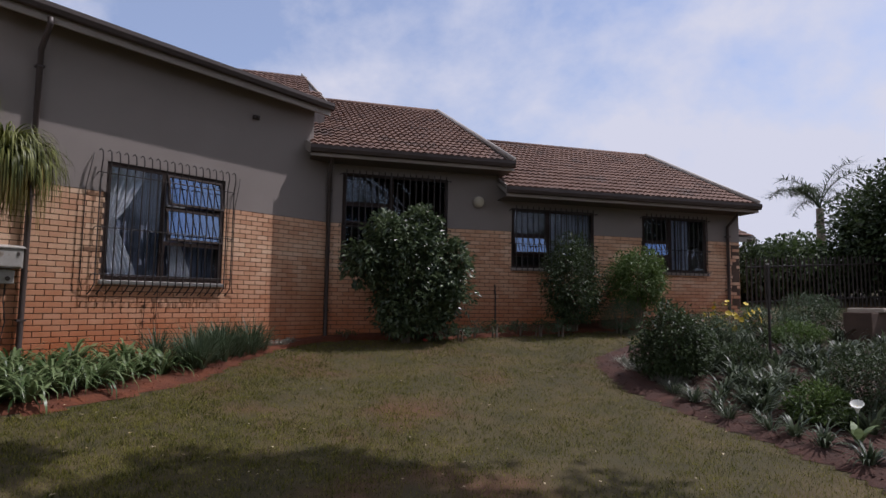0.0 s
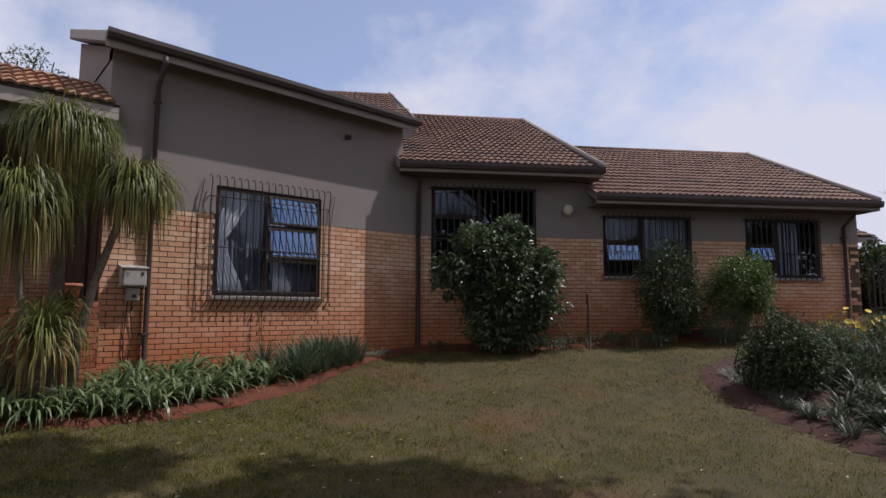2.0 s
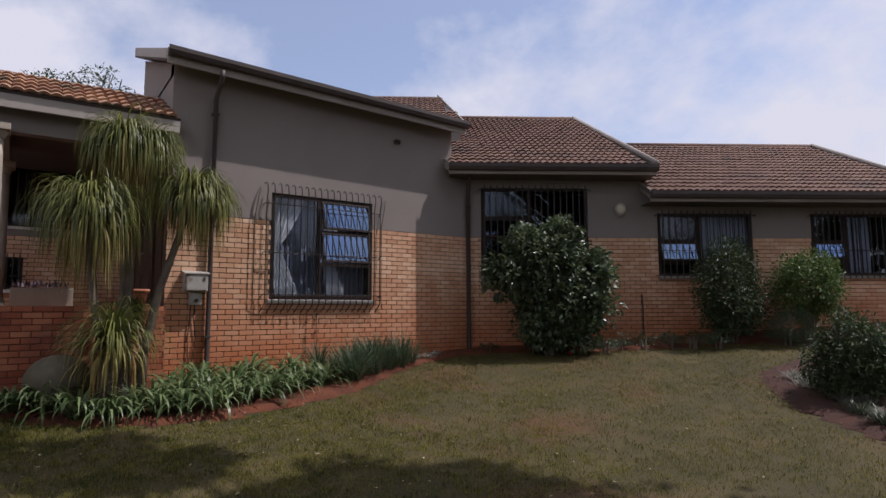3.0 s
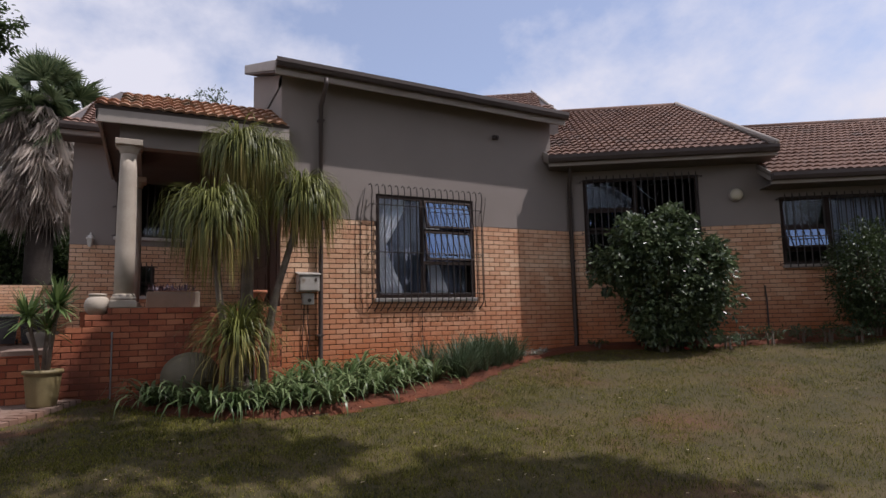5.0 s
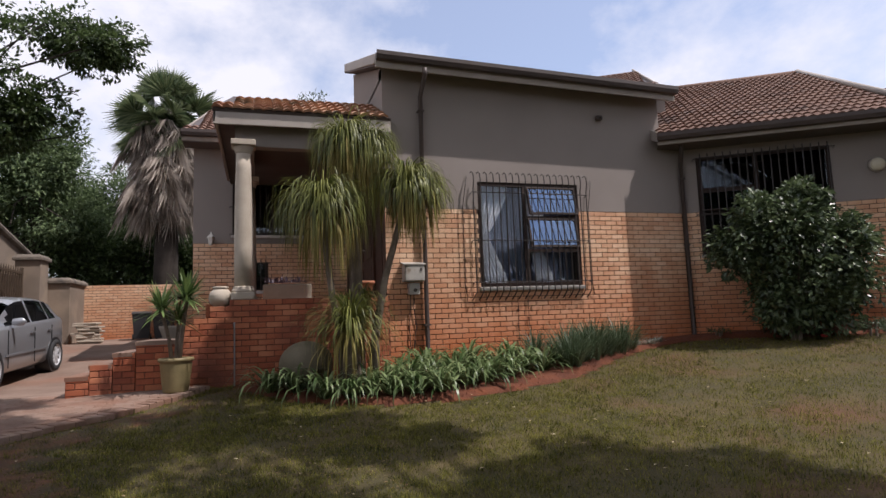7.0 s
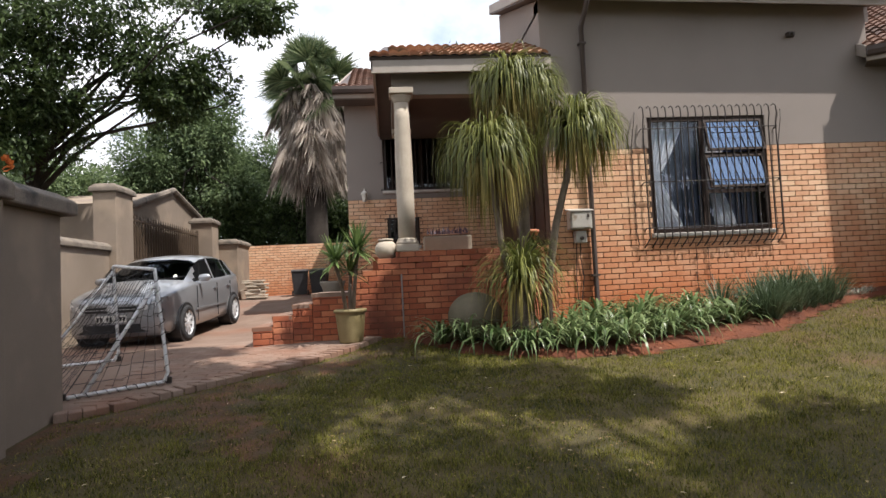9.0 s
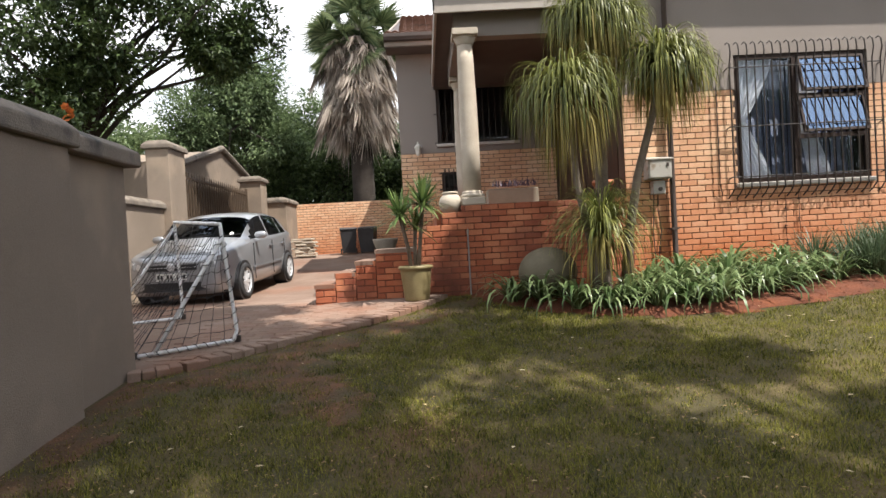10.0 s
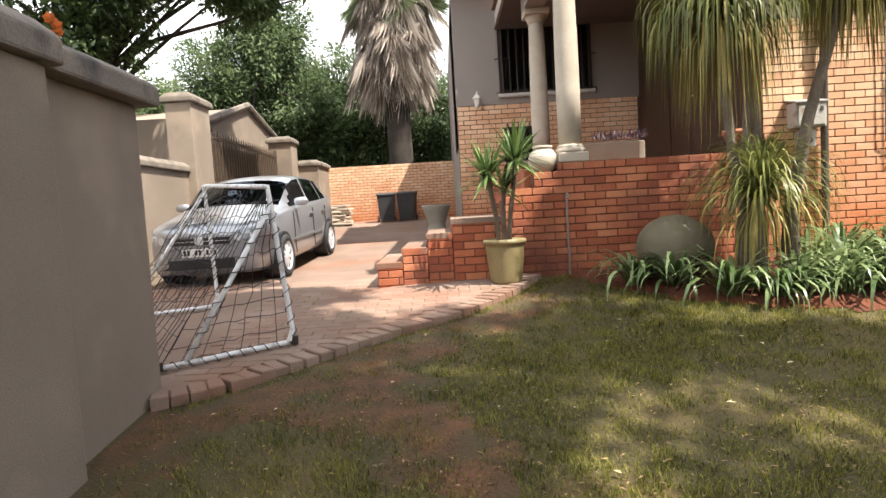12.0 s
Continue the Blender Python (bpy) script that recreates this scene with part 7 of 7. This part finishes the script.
wall_cable("waste_pipe", WING, 3.75, 1.5, 2.35, "thin upright waste pipe on the wing wall", 0.016, M_GUTTER, 3)

# ---- shed leaves lying on the lawn ----
M_FALLEN = material("fallen_leaf", [(0.32, 0.24, 0.12), (0.5, 0.42, 0.28)], 9, 0.8, 0.0, 60, spread=0.6)
litter = Geo()
rl = np.random.default_rng(31)
for i in range(260):
    x, y = rl.uniform(-7, 6), rl.uniform(-8.5, -1.5)
    z = gz(x, y) + 0.03
    a = rl.uniform(0, 6.28)
    s = rl.uniform(0.012, 0.03)
    ca, sa = math.cos(a) * s, math.sin(a) * s
    litter.add([(x - ca, y - sa, z), (x + sa * 0.5, y - ca * 0.5, z + 0.006), (x + ca, y + sa, z + 0.003), (x - sa * 0.5, y + ca * 0.5, z + 0.006)], [(0, 1, 2, 3)])
tagged(part("fallen_leaves", litter, M_FALLEN), "pale dry leaves scattered on the lawn", "leaves", kind="stuff")


M_DRYBITS = material("dry_litter", [(0.07, 0.04, 0.02), (0.3, 0.2, 0.095)], 9, 0.9, 0.0, 60, spread=0.8)
bits = Geo()
for i in range(3600):
    x, y = rl.uniform(-7.1, -2.5), rl.uniform(-6.4, -2.2)
    a, s = rl.uniform(0, 6.28), rl.uniform(0.006, 0.02)
    ca, sa, z = math.cos(a) * s, math.sin(a) * s, gz(x, y) + rl.uniform(0.016, 0.03)
    w = rl.uniform(0.15, 0.45)
    bits.add([(x - ca, y - sa, z), (x + sa * w, y - ca * w, z + 0.004), (x + ca, y + sa, z + 0.002), (x - sa * w, y + ca * w, z + 0.005)], [(0, 1, 2, 3)])
tagged(part("lawn_litter", bits, M_DRYBITS), "dry grass clippings and leaf crumbs on the worn lawn", "litter", kind="stuff")


# orange flowers showing over the boundary wall
def flowering_creeper(x, y, top):
    z = gz(x, y)
    t = thing("flowering_creeper", "creeper with bright orange flowers behind the boundary wall", "plant", at=(x, y, z))
    rng = np.random.default_rng(311)
    part("stem", Geo().tube([(0, 0, -0.05), (0.05, 0.02, (top - z) * 0.5), (0.1, 0, top - z - 0.1)], [0.02, 0.015, 0.008], 6), M_BARK, t)
    n = 160
    p = np.stack([rng.normal(0.08, 0.13, n), rng.normal(0, 0.2, n), rng.normal(top - z - 0.2, 0.13, n)], 1)
    g = Geo()
    leaf_cloud(g, p, unit(rng.normal(0, 1, (n, 3))), 0.07, 0.04, 0.3, rng)
    part("foliage", g, L_TREE, t)
    m = leaf_mat("orange_petal", (0.4, 0.09, 0.02), (0.6, 0.18, 0.04), 0.5)
    for i in range(5):
        f = Geo()
        for q in range(6):
            a = q * math.pi / 3
            d = Vector((math.cos(a), math.sin(a), 0.6)) * 0.034
            e = Vector((-math.sin(a), math.cos(a), 0)) * 0.02
            f.add([(0, 0, 0), tuple(d * 0.7 + e), tuple(d * 1.15), tuple(d * 0.7 - e)], [(0, 1, 2), (0, 2, 3)])
        ob = part("flower", f, m, t)
        ob.matrix_basis = pose(0.13 + rng.normal(0, 0.05), rng.normal(0, 0.06), top - z - 0.05 + rng.normal(0, 0.035), rng.uniform(0, 60), rng.uniform(0, 60), rng.uniform(0, 360))


flowering_creeper(-7.85, -3.1, 2.98)

# ---- grass ----
def inside_poly(px, py, poly):
    c = np.zeros(px.shape, bool)
    for i in range(len(poly)):
        (ax, ay), (bx, by) = poly[i], poly[i - 1]
        cross = (ay > py) != (by > py)
        c ^= cross & (px < (bx - ax) * (py - ay) / (by - ay + 1e-12) + ax)
    return c


def lawn_grass(name, label, count, seed, x0, x1, y0, y1):
    rng = np.random.default_rng(seed)
    x, y = rng.uniform(x0, x1, count), rng.uniform(y0, y1, count)
    keep = ~inside_poly(x, y, BED_HOUSE) & ~inside_poly(x, y, BED_RIGHT) & ~inside_poly(x, y, DRIVE)
    keep &= (2.32 - (NX.x * x + NX.y * y) > 0.2)
    keep &= rng.random(count) < 0.24 + 0.76 * np.exp(-((x + 3.8) ** 2 + (y + 3.8) ** 2) / 22)
    # worn patches at two sizes, and thin growth on the trampled earth
    bare = np.sin(x * 1.3 + 2 * np.sin(y * 0.9)) * np.sin(y * 1.7 + 1.5 * np.sin(x * 1.1)) * 0.6
    tuft = np.sin(x * 9.1 + 2.3 * np.sin(y * 6.3)) * np.sin(y * 8.3 + 1.9 * np.sin(x * 7.7))
    edge = np.where(inside_poly(x + rng.normal(0, 0.4, count), y + rng.normal(0, 0.4, count), BARE), 0.0, 1.0)
    keep &= rng.random(count) < np.clip(0.85 - 0.8 * np.clip(bare, 0, 1) + 0.25 * tuft, 0.12, 1) * (0.36 + 0.3 * np.clip(tuft, 0, 1) + 0.6 * edge)
    x, y, tuft = x[keep], y[keep], tuft[keep]
    n = len(x)
    base = np.stack([x, y, ground_z(x, y) - 0.006], 1)
    g = Geo()
    blades(g, base, rng.uniform(0, 6.28, n), rng.uniform(0.022, 0.05, n) * (1 + 0.25 * tuft), rng.uniform(0.006, 0.0105, n), rng.uniform(0.35, 1.35, n), np.zeros(n), 1)
    tagged(part(name, g, L_GRASS), label, "grass", kind="stuff")


lawn_grass("grass", "short mown lawn grass, thin and dry in places", 1300000, 77, -7.1, 8.5, -9.5, -0.2)

# ---- roof tiles ----
TILE_W, TILE_G = 0.30, 0.315


def tile_geo():
    xs = np.linspace(0, TILE_W - 0.004, 11)
    prof = 0.034 * np.abs(np.sin(np.pi * xs / (TILE_W / 2))) ** 1.2
    v = [(x, -0.015, 0.04 + h) for x, h in zip(xs, prof)] + [(x, TILE_G + 0.03, 0.004 + h * 0.9) for x, h in zip(xs, prof)] + [(x, -0.013, 0.008 + h * 0.6) for x, h in zip(xs, prof)]
    n = len(xs)
    f = [(i, i + 1, n + i + 1, n + i) for i in range(n - 1)] + [(2 * n + i, 2 * n + i + 1, i + 1, i) for i in range(n - 1)]
    return np.array(v), f


def lay_tiles(parent, m, width, length, sh0, sh1, mat):
    v, f = tile_geo()
    g = Geo().add(v, f)
    me = g.mesh("roof_tile", mat)
    rest = Geo()
    made = 0
    rnd = random.Random(int(width * 100))
    for r in range(int(length / TILE_G)):
        y = r * TILE_G
        lo, hi = sh0 * y / length, width + sh1 * y / length
        for c in range(int(width / TILE_W) + 1):
            x = c * TILE_W
            if x < lo - 0.05 or x + TILE_W > hi + 0.08:
                continue
            lift = rnd.uniform(-0.003, 0.004)
            if made < 300:
                ob = new("roof_tile", me)
                ob.parent = parent
                ob.matrix_basis = parent.matrix_basis.inverted() @ m @ pose(x, y, lift)
                made += 1
            else:
                p = [m @ Vector((a + x, b + y, q + lift)) for a, b, q in v]
                rest.add(p, f)
    if rest.n:
        tagged(part("tile_field", rest, mat, parent), kind="stuff")


for args in ROOF_TILES:
    lay_tiles(*args)

# ---- brickwork ----
for args in BRICKWORK:
    lay_bricks(*args)
